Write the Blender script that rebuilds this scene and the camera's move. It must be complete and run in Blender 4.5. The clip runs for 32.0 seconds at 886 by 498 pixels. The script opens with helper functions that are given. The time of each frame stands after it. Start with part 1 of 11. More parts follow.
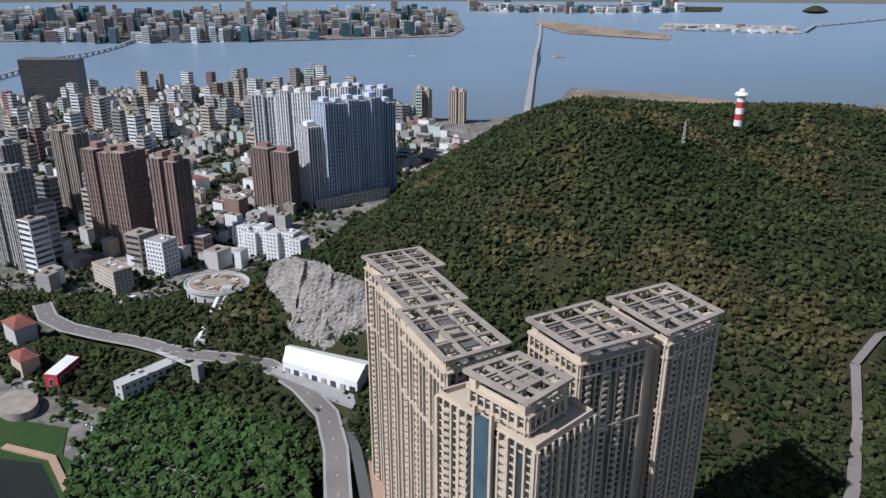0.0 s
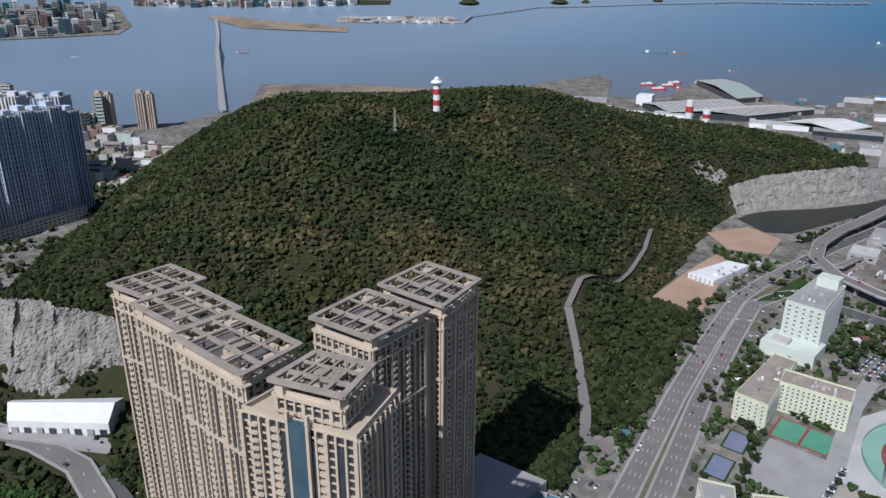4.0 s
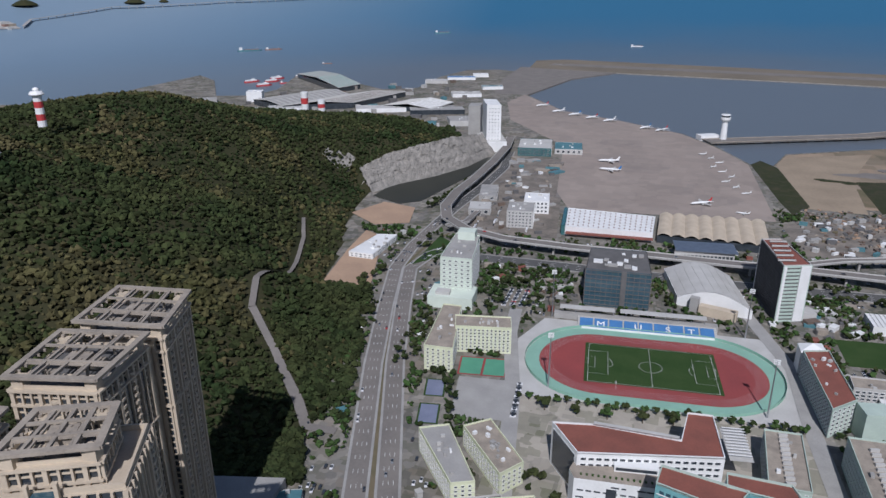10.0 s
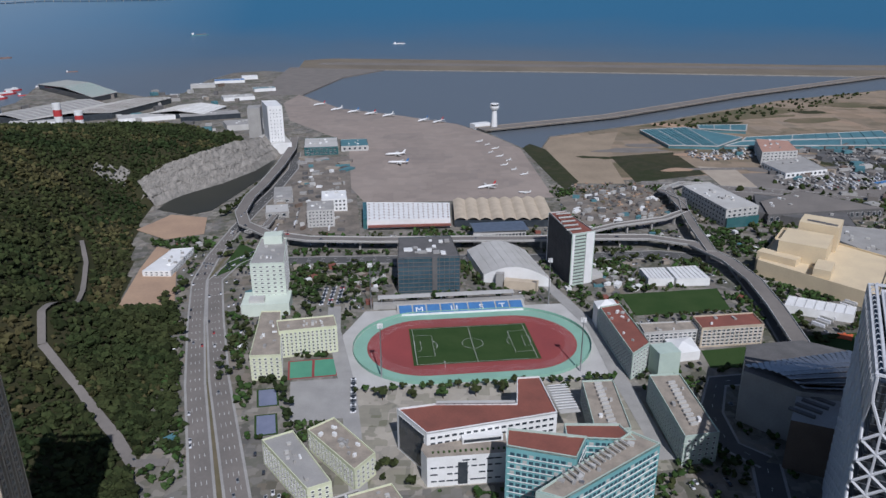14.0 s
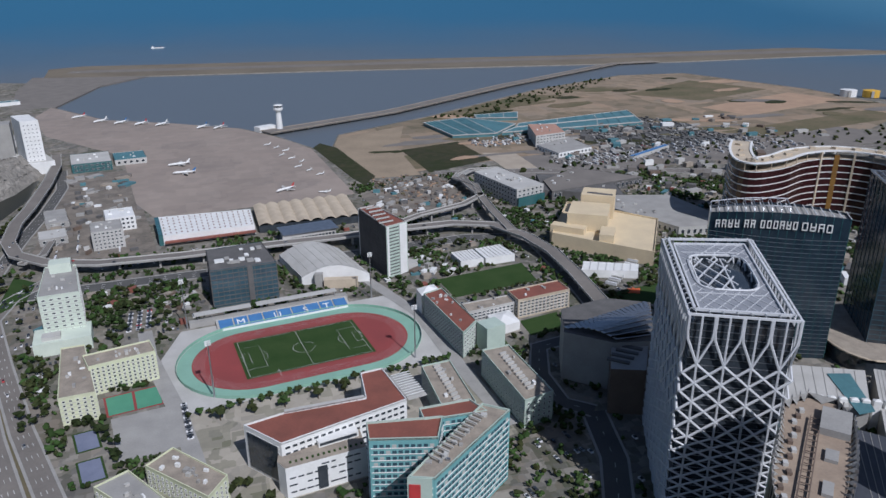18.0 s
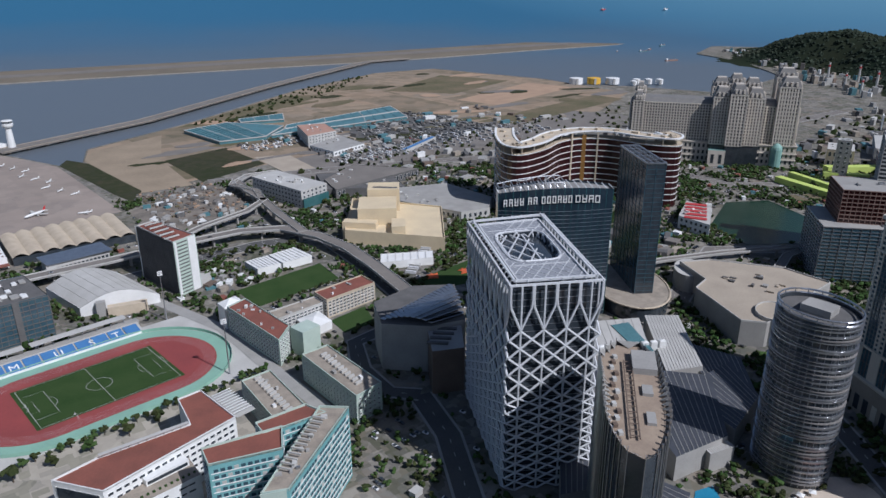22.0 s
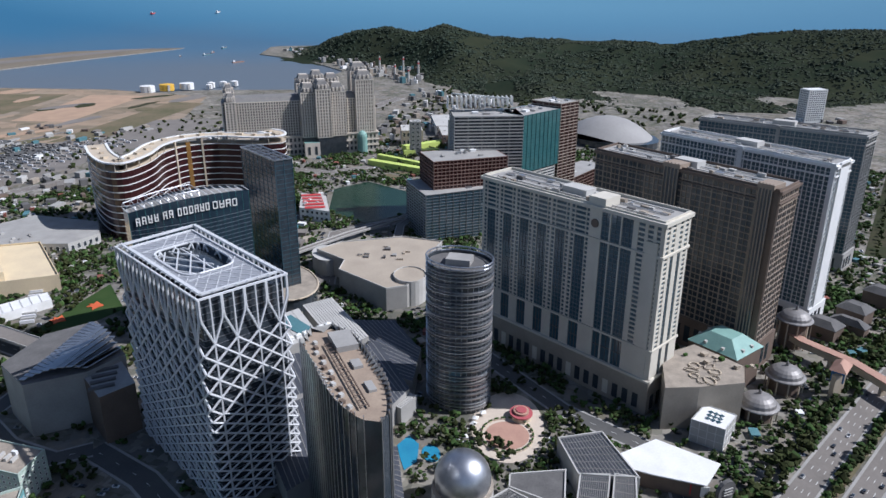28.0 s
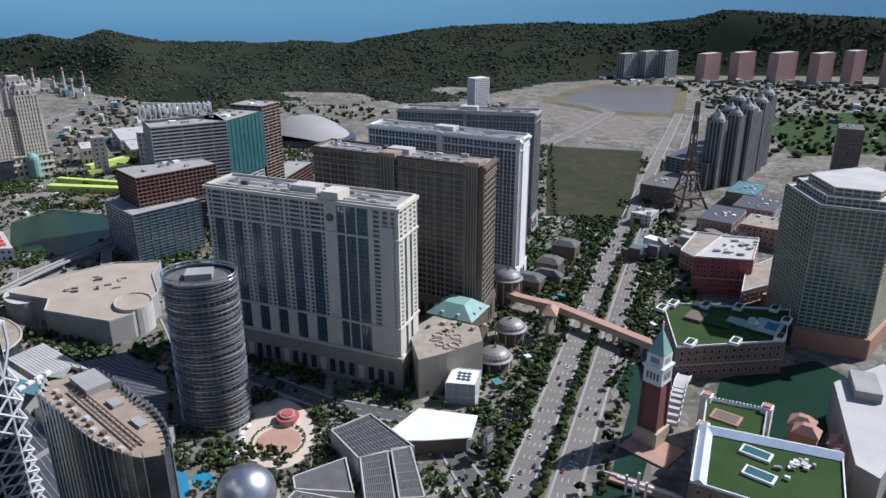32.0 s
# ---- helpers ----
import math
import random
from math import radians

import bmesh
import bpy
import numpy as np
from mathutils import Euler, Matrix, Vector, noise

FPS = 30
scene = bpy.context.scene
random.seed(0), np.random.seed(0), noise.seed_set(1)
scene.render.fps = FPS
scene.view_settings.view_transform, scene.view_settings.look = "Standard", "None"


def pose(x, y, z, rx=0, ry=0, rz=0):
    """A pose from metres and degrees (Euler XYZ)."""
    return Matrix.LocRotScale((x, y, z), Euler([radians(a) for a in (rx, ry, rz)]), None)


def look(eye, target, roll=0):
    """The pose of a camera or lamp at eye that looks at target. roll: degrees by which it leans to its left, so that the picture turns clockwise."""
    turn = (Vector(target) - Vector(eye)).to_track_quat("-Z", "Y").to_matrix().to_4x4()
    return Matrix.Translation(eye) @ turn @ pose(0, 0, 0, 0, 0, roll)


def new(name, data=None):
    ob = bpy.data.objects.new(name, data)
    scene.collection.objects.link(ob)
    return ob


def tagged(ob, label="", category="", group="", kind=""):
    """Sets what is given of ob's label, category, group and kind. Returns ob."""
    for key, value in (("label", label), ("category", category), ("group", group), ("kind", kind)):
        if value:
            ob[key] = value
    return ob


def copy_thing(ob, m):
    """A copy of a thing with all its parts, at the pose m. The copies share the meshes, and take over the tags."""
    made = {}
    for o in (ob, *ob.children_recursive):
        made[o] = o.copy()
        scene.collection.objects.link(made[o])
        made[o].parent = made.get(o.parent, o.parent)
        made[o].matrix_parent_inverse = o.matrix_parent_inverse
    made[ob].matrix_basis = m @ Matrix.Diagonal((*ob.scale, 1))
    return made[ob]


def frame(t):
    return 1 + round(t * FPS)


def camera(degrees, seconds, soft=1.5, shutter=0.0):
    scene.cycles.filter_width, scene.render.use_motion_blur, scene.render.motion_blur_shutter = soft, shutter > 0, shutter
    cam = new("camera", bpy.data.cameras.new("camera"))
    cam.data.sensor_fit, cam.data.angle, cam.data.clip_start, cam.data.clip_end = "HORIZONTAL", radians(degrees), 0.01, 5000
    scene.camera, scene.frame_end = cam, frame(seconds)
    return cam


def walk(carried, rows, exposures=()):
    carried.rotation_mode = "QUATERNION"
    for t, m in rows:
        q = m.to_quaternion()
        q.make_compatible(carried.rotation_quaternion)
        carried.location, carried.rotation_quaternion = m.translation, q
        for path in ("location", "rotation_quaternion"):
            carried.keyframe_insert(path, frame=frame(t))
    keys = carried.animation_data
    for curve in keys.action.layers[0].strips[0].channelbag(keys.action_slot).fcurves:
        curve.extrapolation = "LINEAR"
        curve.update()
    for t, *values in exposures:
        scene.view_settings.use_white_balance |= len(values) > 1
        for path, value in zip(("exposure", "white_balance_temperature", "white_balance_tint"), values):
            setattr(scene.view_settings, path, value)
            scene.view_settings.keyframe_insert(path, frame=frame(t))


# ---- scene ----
# ---- camera ----
cam = camera(63.95, 32.0)
PATH = [
    (0, 0.00, 0.00, 296.00, 68.566, -20.213, 0.082),
    (1, -1.75, -7.38, 297.26, 62.521, -20.377, 0.196),
    (2, -4.17, -14.34, 298.11, 56.310, -20.494, 0.263),
    (3, -7.21, -20.83, 298.60, 50.001, -20.570, 0.291),
    (4, -10.82, -26.84, 298.78, 43.734, -20.615, 0.295),
    (5, -14.98, -32.33, 298.69, 37.689, -20.638, 0.274),
    (6, -19.63, -37.28, 298.38, 32.015, -20.649, 0.226),
    (7, -24.73, -41.66, 297.88, 26.742, -20.653, 0.159),
    (8, -30.24, -45.47, 297.25, 21.782, -20.655, 0.082),
    (9, -36.11, -48.68, 296.50, 16.979, -20.657, 0.009),
    (10, -42.29, -51.29, 295.68, 12.245, -20.656, -0.055),
    (11, -48.75, -53.28, 294.82, 7.544, -20.654, -0.103),
    (12, -55.44, -54.67, 293.93, 2.881, -20.655, -0.126),
    (13, -62.31, -55.44, 293.04, -1.736, -20.662, -0.135),
    (14, -69.32, -55.61, 292.18, -6.309, -20.675, -0.147),
    (15, -76.41, -55.17, 291.36, -10.847, -20.691, -0.177),
    (16, -83.55, -54.14, 290.60, -15.374, -20.707, -0.227),
    (17, -90.68, -52.53, 289.91, -19.918, -20.723, -0.288),
    (18, -97.76, -50.36, 289.29, -24.520, -20.742, -0.340),
    (19, -104.74, -47.65, 288.76, -29.222, -20.763, -0.359),
    (20, -111.56, -44.42, 288.32, -34.072, -20.782, -0.319),
    (21, -118.19, -40.71, 287.96, -39.094, -20.789, -0.217),
    (22, -124.57, -36.55, 287.69, -44.291, -20.778, -0.071),
    (23, -130.65, -31.96, 287.51, -49.640, -20.747, 0.077),
    (24, -136.38, -26.98, 287.39, -55.121, -20.703, 0.184),
    (25, -141.72, -21.67, 287.34, -60.723, -20.657, 0.223),
    (26, -146.60, -16.06, 287.34, -66.446, -20.617, 0.215),
    (27, -150.98, -10.20, 287.37, -72.284, -20.582, 0.185),
    (28, -154.81, -4.14, 287.42, -78.219, -20.550, 0.149),
    (29, -158.04, 2.05, 287.45, -84.253, -20.520, 0.108),
    (30, -160.60, 8.33, 287.46, -90.407, -20.491, 0.058),
    (31, -162.46, 14.63, 287.40, -96.746, -20.465, 0.002),
    (32, -163.55, 20.88, 287.24, -103.318, -20.442, -0.054)
]
walk(cam, [(t, Matrix.Translation((x, y, z)) @ Euler((0, 0, radians(yaw))).to_matrix().to_4x4()
            @ Euler((radians(90 + pitch), 0, 0)).to_matrix().to_4x4() @ Euler((0, 0, radians(roll))).to_matrix().to_4x4())
           for t, x, y, z, yaw, pitch, roll in PATH], exposures=[(0, 0.22, 5650, 16), (6, -0.1, 5600, 17), (13, -0.21, 5650, 16), (19, -0.24, 5600, 15), (25, 0.15, 5600, 15), (32, 0.42, 5650, 15)])

# ---- world and sun ----
TO_SUN = Vector((0.115, -0.735, 0.765)).normalized()
world = bpy.data.worlds.new("world")
scene.world = world
world.use_nodes = True
wn = world.node_tree
sky = wn.nodes.new("ShaderNodeTexSky")
sky.sky_type, sky.sun_disc = "NISHITA", False
sky.sun_elevation, sky.sun_rotation = math.asin(TO_SUN.z), math.atan2(TO_SUN.x, TO_SUN.y)
wn.links.new(sky.outputs[0], wn.nodes["Background"].inputs[0])
wn.nodes["Background"].inputs[1].default_value = 0.06
sun = new("sun", bpy.data.lights.new("sun", "SUN"))
sun.data.energy, sun.data.angle, sun.data.color = 4.3, radians(0.53), (1.0, 0.95, 0.87)
sun.matrix_world = look(TO_SUN * 900, (0, 0, 0))


# ---- materials ----
def mat(name, c1, c2=None, scale=0.3, rough=0.8, metal=0.0, bump=0.0, fine=None, rand=0.0, island=0.0, spec=0.4):
    """Two colours mixed by broad and fine noise in world space, with relief; rand varies object by object."""
    m = bpy.data.materials.new(name)
    m.use_nodes = True
    nt = m.node_tree
    b = nt.nodes["Principled BSDF"]
    b.inputs["Roughness"].default_value, b.inputs["Metallic"].default_value = rough, metal
    b.inputs["Specular IOR Level"].default_value = spec
    c2 = c2 or tuple(v * 0.72 for v in c1)
    geo = nt.nodes.new("ShaderNodeNewGeometry")
    n1, n2 = nt.nodes.new("ShaderNodeTexNoise"), nt.nodes.new("ShaderNodeTexNoise")
    for n, s in ((n1, scale), (n2, fine or scale * 9)):
        n.inputs["Scale"].default_value, n.inputs["Detail"].default_value = s, 5
        nt.links.new(geo.outputs["Position"], n.inputs["Vector"])
    add = nt.nodes.new("ShaderNodeMath")
    add.operation = "MULTIPLY_ADD"
    nt.links.new(n2.outputs["Fac"], add.inputs[0])
    add.inputs[1].default_value = 0.5
    nt.links.new(n1.outputs["Fac"], add.inputs[2])
    ramp = nt.nodes.new("ShaderNodeMapRange")
    ramp.inputs["From Min"].default_value, ramp.inputs["From Max"].default_value = 0.5, 1.0
    nt.links.new(add.outputs[0], ramp.inputs["Value"])
    mix = nt.nodes.new("ShaderNodeMix")
    mix.data_type = "RGBA"
    nt.links.new(ramp.outputs[0], mix.inputs["Factor"])
    mix.inputs[6].default_value, mix.inputs[7].default_value = (*c1, 1), (*c2, 1)
    out = mix.outputs[2]
    if rand or island:
        hsv = nt.nodes.new("ShaderNodeHueSaturation")
        mr = nt.nodes.new("ShaderNodeMapRange")
        src = nt.nodes.new("ShaderNodeObjectInfo").outputs["Random"] if rand else geo.outputs["Random Per Island"]
        k = rand or island
        mr.inputs["To Min"].default_value, mr.inputs["To Max"].default_value = 1 - k, 1 + k
        nt.links.new(src, mr.inputs["Value"])
        nt.links.new(mr.outputs[0], hsv.inputs["Value"])
        nt.links.new(out, hsv.inputs["Color"])
        out = hsv.outputs[0]
    nt.links.new(out, b.inputs["Base Color"])
    if bump:
        bp = nt.nodes.new("ShaderNodeBump")
        bp.inputs["Strength"].default_value, bp.inputs["Distance"].default_value = 0.6, bump
        nt.links.new(add.outputs[0], bp.inputs["Height"])
        nt.links.new(bp.outputs[0], b.inputs["Normal"])
    return m


M = {}
M["land"] = mat("urban_ground", (0.24, 0.225, 0.20), (0.12, 0.12, 0.11), 0.02, 0.95, fine=0.3, spec=0.12)


def plots(m, sizes, tones, strength):
    """Breaks a ground material up into plots of paving, tarmac, grass and earth, with smaller patches in them."""
    nt = m.node_tree
    b = nt.nodes["Principled BSDF"]
    base = b.inputs["Base Color"].links[0].from_socket
    geo = nt.nodes.new("ShaderNodeNewGeometry")
    mp = nt.nodes.new("ShaderNodeMapping")
    mp.inputs["Rotation"].default_value = (0, 0, 0.12)
    nt.links.new(geo.outputs["Position"], mp.inputs["Vector"])
    last = base
    for size, k in zip(sizes, strength):
        v = nt.nodes.new("ShaderNodeTexVoronoi")
        v.distance = "CHEBYCHEV"
        v.inputs["Scale"].default_value, v.inputs["Randomness"].default_value = 1 / size, 0.85
        nt.links.new(mp.outputs[0], v.inputs["Vector"])
        sep = nt.nodes.new("ShaderNodeSeparateColor")
        nt.links.new(v.outputs["Color"], sep.inputs[0])
        ramp = nt.nodes.new("ShaderNodeValToRGB")
        ramp.color_ramp.interpolation = "CONSTANT"
        el = ramp.color_ramp.elements
        for i, c in enumerate(tones):
            e = el[i] if i < 2 else el.new(i / len(tones))
            e.position, e.color = i / len(tones), (*c, 1)
        nt.links.new(sep.outputs[0], ramp.inputs[0])
        mx = nt.nodes.new("ShaderNodeMix")
        mx.data_type = "RGBA"
        mx.inputs["Factor"].default_value = k
        nt.links.new(last, mx.inputs[6])
        nt.links.new(ramp.outputs[0], mx.inputs[7])
        last = mx.outputs[2]
    nt.links.new(last, b.inputs["Base Color"])


TONES = ((0.11, 0.104, 0.095), (0.27, 0.245, 0.205), (0.06, 0.065, 0.03), (0.17, 0.16, 0.14), (0.34, 0.31, 0.26), (0.10, 0.09, 0.06), (0.05, 0.06, 0.025), (0.22, 0.18, 0.135), (0.20, 0.19, 0.165))
plots(M["land"], (30.0, 6.5), TONES, (0.45, 0.34))
BARE = ((0.33, 0.255, 0.18), (0.25, 0.20, 0.145), (0.16, 0.135, 0.095), (0.36, 0.26, 0.18), (0.27, 0.225, 0.175), (0.09, 0.088, 0.055))
PAVE = ((0.30, 0.25, 0.215), (0.23, 0.20, 0.18), (0.26, 0.22, 0.19), (0.33, 0.28, 0.24))
M["sand"] = mat("bare_landfill", (0.31, 0.24, 0.17), (0.20, 0.165, 0.12), 0.008, 0.95, fine=0.06, spec=0.1)
M["scrub"] = mat("scrub", (0.10, 0.10, 0.055), (0.19, 0.15, 0.10), 0.012, 0.95, fine=0.1, spec=0.1)
M["grass"] = mat("mown_grass", (0.028, 0.058, 0.016), (0.045, 0.075, 0.024), 0.05, 0.95, fine=0.8, spec=0.12)
M["soil"] = mat("forest_floor", (0.03, 0.036, 0.016), (0.055, 0.05, 0.027), 0.02, 0.95, fine=0.2, spec=0.05)
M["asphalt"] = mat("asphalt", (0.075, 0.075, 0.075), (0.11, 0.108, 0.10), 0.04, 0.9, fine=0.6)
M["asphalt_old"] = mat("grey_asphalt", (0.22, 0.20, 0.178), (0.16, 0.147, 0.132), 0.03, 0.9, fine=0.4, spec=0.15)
M["apron"] = mat("apron_concrete", (0.34, 0.285, 0.24), (0.235, 0.20, 0.17), 0.008, 0.9, fine=0.05, spec=0.12)
M["concrete"] = mat("concrete", (0.36, 0.35, 0.325), (0.27, 0.262, 0.245), 0.06, 0.85, fine=0.9)
M["pale"] = mat("pale_concrete", (0.50, 0.49, 0.46), (0.40, 0.39, 0.36), 0.05, 0.85, fine=0.8)
M["white"] = mat("white_paint", (0.78, 0.78, 0.76), (0.66, 0.66, 0.63), 0.08, 0.6, fine=0.7)
M["cream"] = mat("cream_stone", (0.55, 0.465, 0.345), (0.43, 0.36, 0.27), 0.08, 0.8, fine=0.9)
M["roofstone"] = mat("weathered_roof", (0.37, 0.32, 0.255), (0.22, 0.19, 0.155), 0.12, 0.9, fine=0.9)
M["darkroof"] = mat("roof_shadow_grey", (0.14, 0.135, 0.13), (0.09, 0.088, 0.085), 0.1, 0.9, fine=0.8)
M["lime"] = mat("pale_lime_render", (0.66, 0.68, 0.47), (0.55, 0.57, 0.39), 0.09, 0.8, fine=0.9)
M["brightlime"] = mat("yellow_green_sheet", (0.55, 0.66, 0.16), (0.46, 0.56, 0.14), 0.1, 0.7)
M["mint"] = mat("mint_render", (0.46, 0.55, 0.47), (0.38, 0.46, 0.40), 0.09, 0.8, fine=0.9)
M["teal"] = mat("teal_tile", (0.20, 0.42, 0.42), (0.15, 0.33, 0.34), 0.1, 0.5, fine=0.9)
M["tealroof"] = mat("teal_sheet_roof", (0.10, 0.22, 0.24), (0.07, 0.16, 0.18), 0.05, 0.5, fine=0.4)
M["redroof"] = mat("red_roof_deck", (0.25, 0.088, 0.062), (0.17, 0.065, 0.048), 0.06, 0.9, fine=0.7)
M["track"] = mat("running_track_red", (0.29, 0.06, 0.055), (0.22, 0.05, 0.048), 0.03, 0.9, fine=0.5)
M["mintpave"] = mat("mint_apron", (0.25, 0.44, 0.34), (0.21, 0.36, 0.28), 0.05, 0.9, fine=0.5)
M["yellow"] = mat("pale_yellow_render", (0.66, 0.55, 0.36), (0.56, 0.46, 0.31), 0.05, 0.85, fine=0.6)
M["glass"] = mat("dark_glass", (0.025, 0.032, 0.04), (0.05, 0.06, 0.07), 0.15, 0.12, fine=1.2, spec=0.8)
M["blueglass"] = mat("blue_glass", (0.03, 0.07, 0.095), (0.065, 0.115, 0.14), 0.12, 0.1, fine=1.2, spec=0.8)
M["navyglass"] = mat("navy_glass", (0.012, 0.022, 0.034), (0.025, 0.042, 0.058), 0.12, 0.12, fine=1.2, spec=0.6)
M["tealglass"] = mat("teal_glass", (0.03, 0.10, 0.11), (0.05, 0.14, 0.14), 0.12, 0.1, fine=1.2, spec=0.8)
M["brown"] = mat("brown_stone", (0.17, 0.125, 0.095), (0.12, 0.09, 0.07), 0.08, 0.7, fine=0.8)
M["brick"] = mat("red_brown_render", (0.27, 0.175, 0.14), (0.20, 0.13, 0.105), 0.06, 0.8, fine=0.6)
M["copper"] = mat("copper_glass", (0.04, 0.012, 0.012), (0.025, 0.009, 0.01), 0.1, 0.2, fine=0.8, spec=0.5)
M["metal"] = mat("brushed_metal", (0.55, 0.56, 0.58), (0.42, 0.43, 0.45), 0.2, 0.35, 0.9, fine=1.5)
M["lattice"] = mat("white_aluminium_lattice", (0.62, 0.63, 0.64), (0.53, 0.54, 0.55), 0.2, 0.4, 0.0, fine=1.5)
M["roofpanel"] = mat("grey_roof_panel", (0.30, 0.31, 0.33), (0.23, 0.24, 0.26), 0.15, 0.6, fine=0.9)
M["green_metal"] = mat("verdigris_roof", (0.24, 0.40, 0.35), (0.18, 0.32, 0.28), 0.1, 0.6, fine=0.9)
M["red"] = mat("red_paint", (0.50, 0.05, 0.05), (0.40, 0.045, 0.045), 0.2, 0.6)
M["orange"] = mat("orange_marking", (0.60, 0.12, 0.04), (0.50, 0.10, 0.035), 0.2, 0.8)
M["blue"] = mat("blue_paint", (0.07, 0.20, 0.42), (0.06, 0.16, 0.34), 0.2, 0.6)
M["tank"] = mat("yellow_paint", (0.70, 0.42, 0.05), (0.6, 0.36, 0.05), 0.2, 0.6)
M["line"] = mat("road_marking", (0.70, 0.70, 0.67), (0.55, 0.55, 0.52), 0.3, 0.8)
M["rock"] = mat("quarry_rock", (0.34, 0.315, 0.275), (0.17, 0.16, 0.14), 0.09, 0.95, bump=2.2, fine=0.5)
M["earth"] = mat("tan_earth", (0.42, 0.29, 0.19), (0.32, 0.22, 0.15), 0.03, 0.95, fine=0.3)
M["leaf"] = mat("leaves", (0.016, 0.03, 0.010), (0.046, 0.05, 0.019), 0.012, 0.9, fine=0.5, island=0.5, spec=0.1)
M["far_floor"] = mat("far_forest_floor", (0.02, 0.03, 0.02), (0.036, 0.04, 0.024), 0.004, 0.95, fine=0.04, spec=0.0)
M["leaf_olive"] = mat("olive_leaves", (0.05, 0.052, 0.018), (0.085, 0.072, 0.034), 0.02, 0.9, fine=0.5, island=0.5, spec=0.1)
M["warmstone"] = mat("warm_grey_stone", (0.62, 0.56, 0.475), (0.52, 0.465, 0.395), 0.06, 0.8, fine=0.7)
M["tanroof"] = mat("tan_plant_roof", (0.36, 0.285, 0.21), (0.26, 0.20, 0.15), 0.12, 0.9, fine=0.9)
M["amber"] = mat("amber_glass", (0.24, 0.13, 0.035), (0.16, 0.09, 0.03), 0.1, 0.2, spec=0.8)
M["mansard"] = mat("slate_mansard", (0.16, 0.155, 0.15), (0.22, 0.21, 0.19), 0.1, 0.7, fine=0.9)
M["palegreen"] = mat("pale_green_white_tile", (0.62, 0.68, 0.58), (0.52, 0.58, 0.49), 0.07, 0.6, fine=0.8)
M["bluegrey"] = mat("blue_grey_cladding", (0.56, 0.64, 0.74), (0.47, 0.54, 0.63), 0.06, 0.6)
M["tanstone"] = mat("tan_brown_stone", (0.33, 0.265, 0.205), (0.26, 0.205, 0.155), 0.08, 0.7, fine=0.8)
M["domemetal"] = mat("dull_dome_metal", (0.27, 0.26, 0.25), (0.20, 0.19, 0.18), 0.2, 0.5, 0.3, fine=1.0)
# leaf colour raised a little to carry the haze over the far hills
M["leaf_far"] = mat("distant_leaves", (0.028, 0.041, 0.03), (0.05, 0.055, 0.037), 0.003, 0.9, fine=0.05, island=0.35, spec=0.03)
M["drygrass"] = mat("dry_airfield_grass", (0.21, 0.18, 0.135), (0.15, 0.13, 0.10), 0.006, 0.95, fine=0.05, spec=0.1)
M["leaf2"] = mat("bright_leaves", (0.03, 0.064, 0.016), (0.054, 0.086, 0.028), 0.03, 0.9, fine=0.5, island=0.4, spec=0.12)
M["bark"] = mat("bark", (0.10, 0.075, 0.05), (0.06, 0.045, 0.03), 0.8, 0.95)
M["pondwater"] = mat("dark_pond_water", (0.02, 0.024, 0.02), (0.03, 0.032, 0.025), 0.02, 0.3, fine=0.2, spec=0.12)
M["lakegreen"] = mat("green_lake_water", (0.012, 0.035, 0.022), (0.018, 0.045, 0.03), 0.02, 0.25, fine=0.2, spec=0.15)
M["hotelstone"] = mat("grey_cream_stone", (0.60, 0.565, 0.475), (0.51, 0.48, 0.405), 0.08, 0.8, fine=0.9)
plots(M["sand"], (120.0, 26.0), BARE, (0.45, 0.25))
plots(M["apron"], (60.0, 18.0), PAVE, (0.4, 0.25))
M["pool"] = mat("pool_water", (0.03, 0.19, 0.32), (0.04, 0.25, 0.38), 0.1, 0.1)


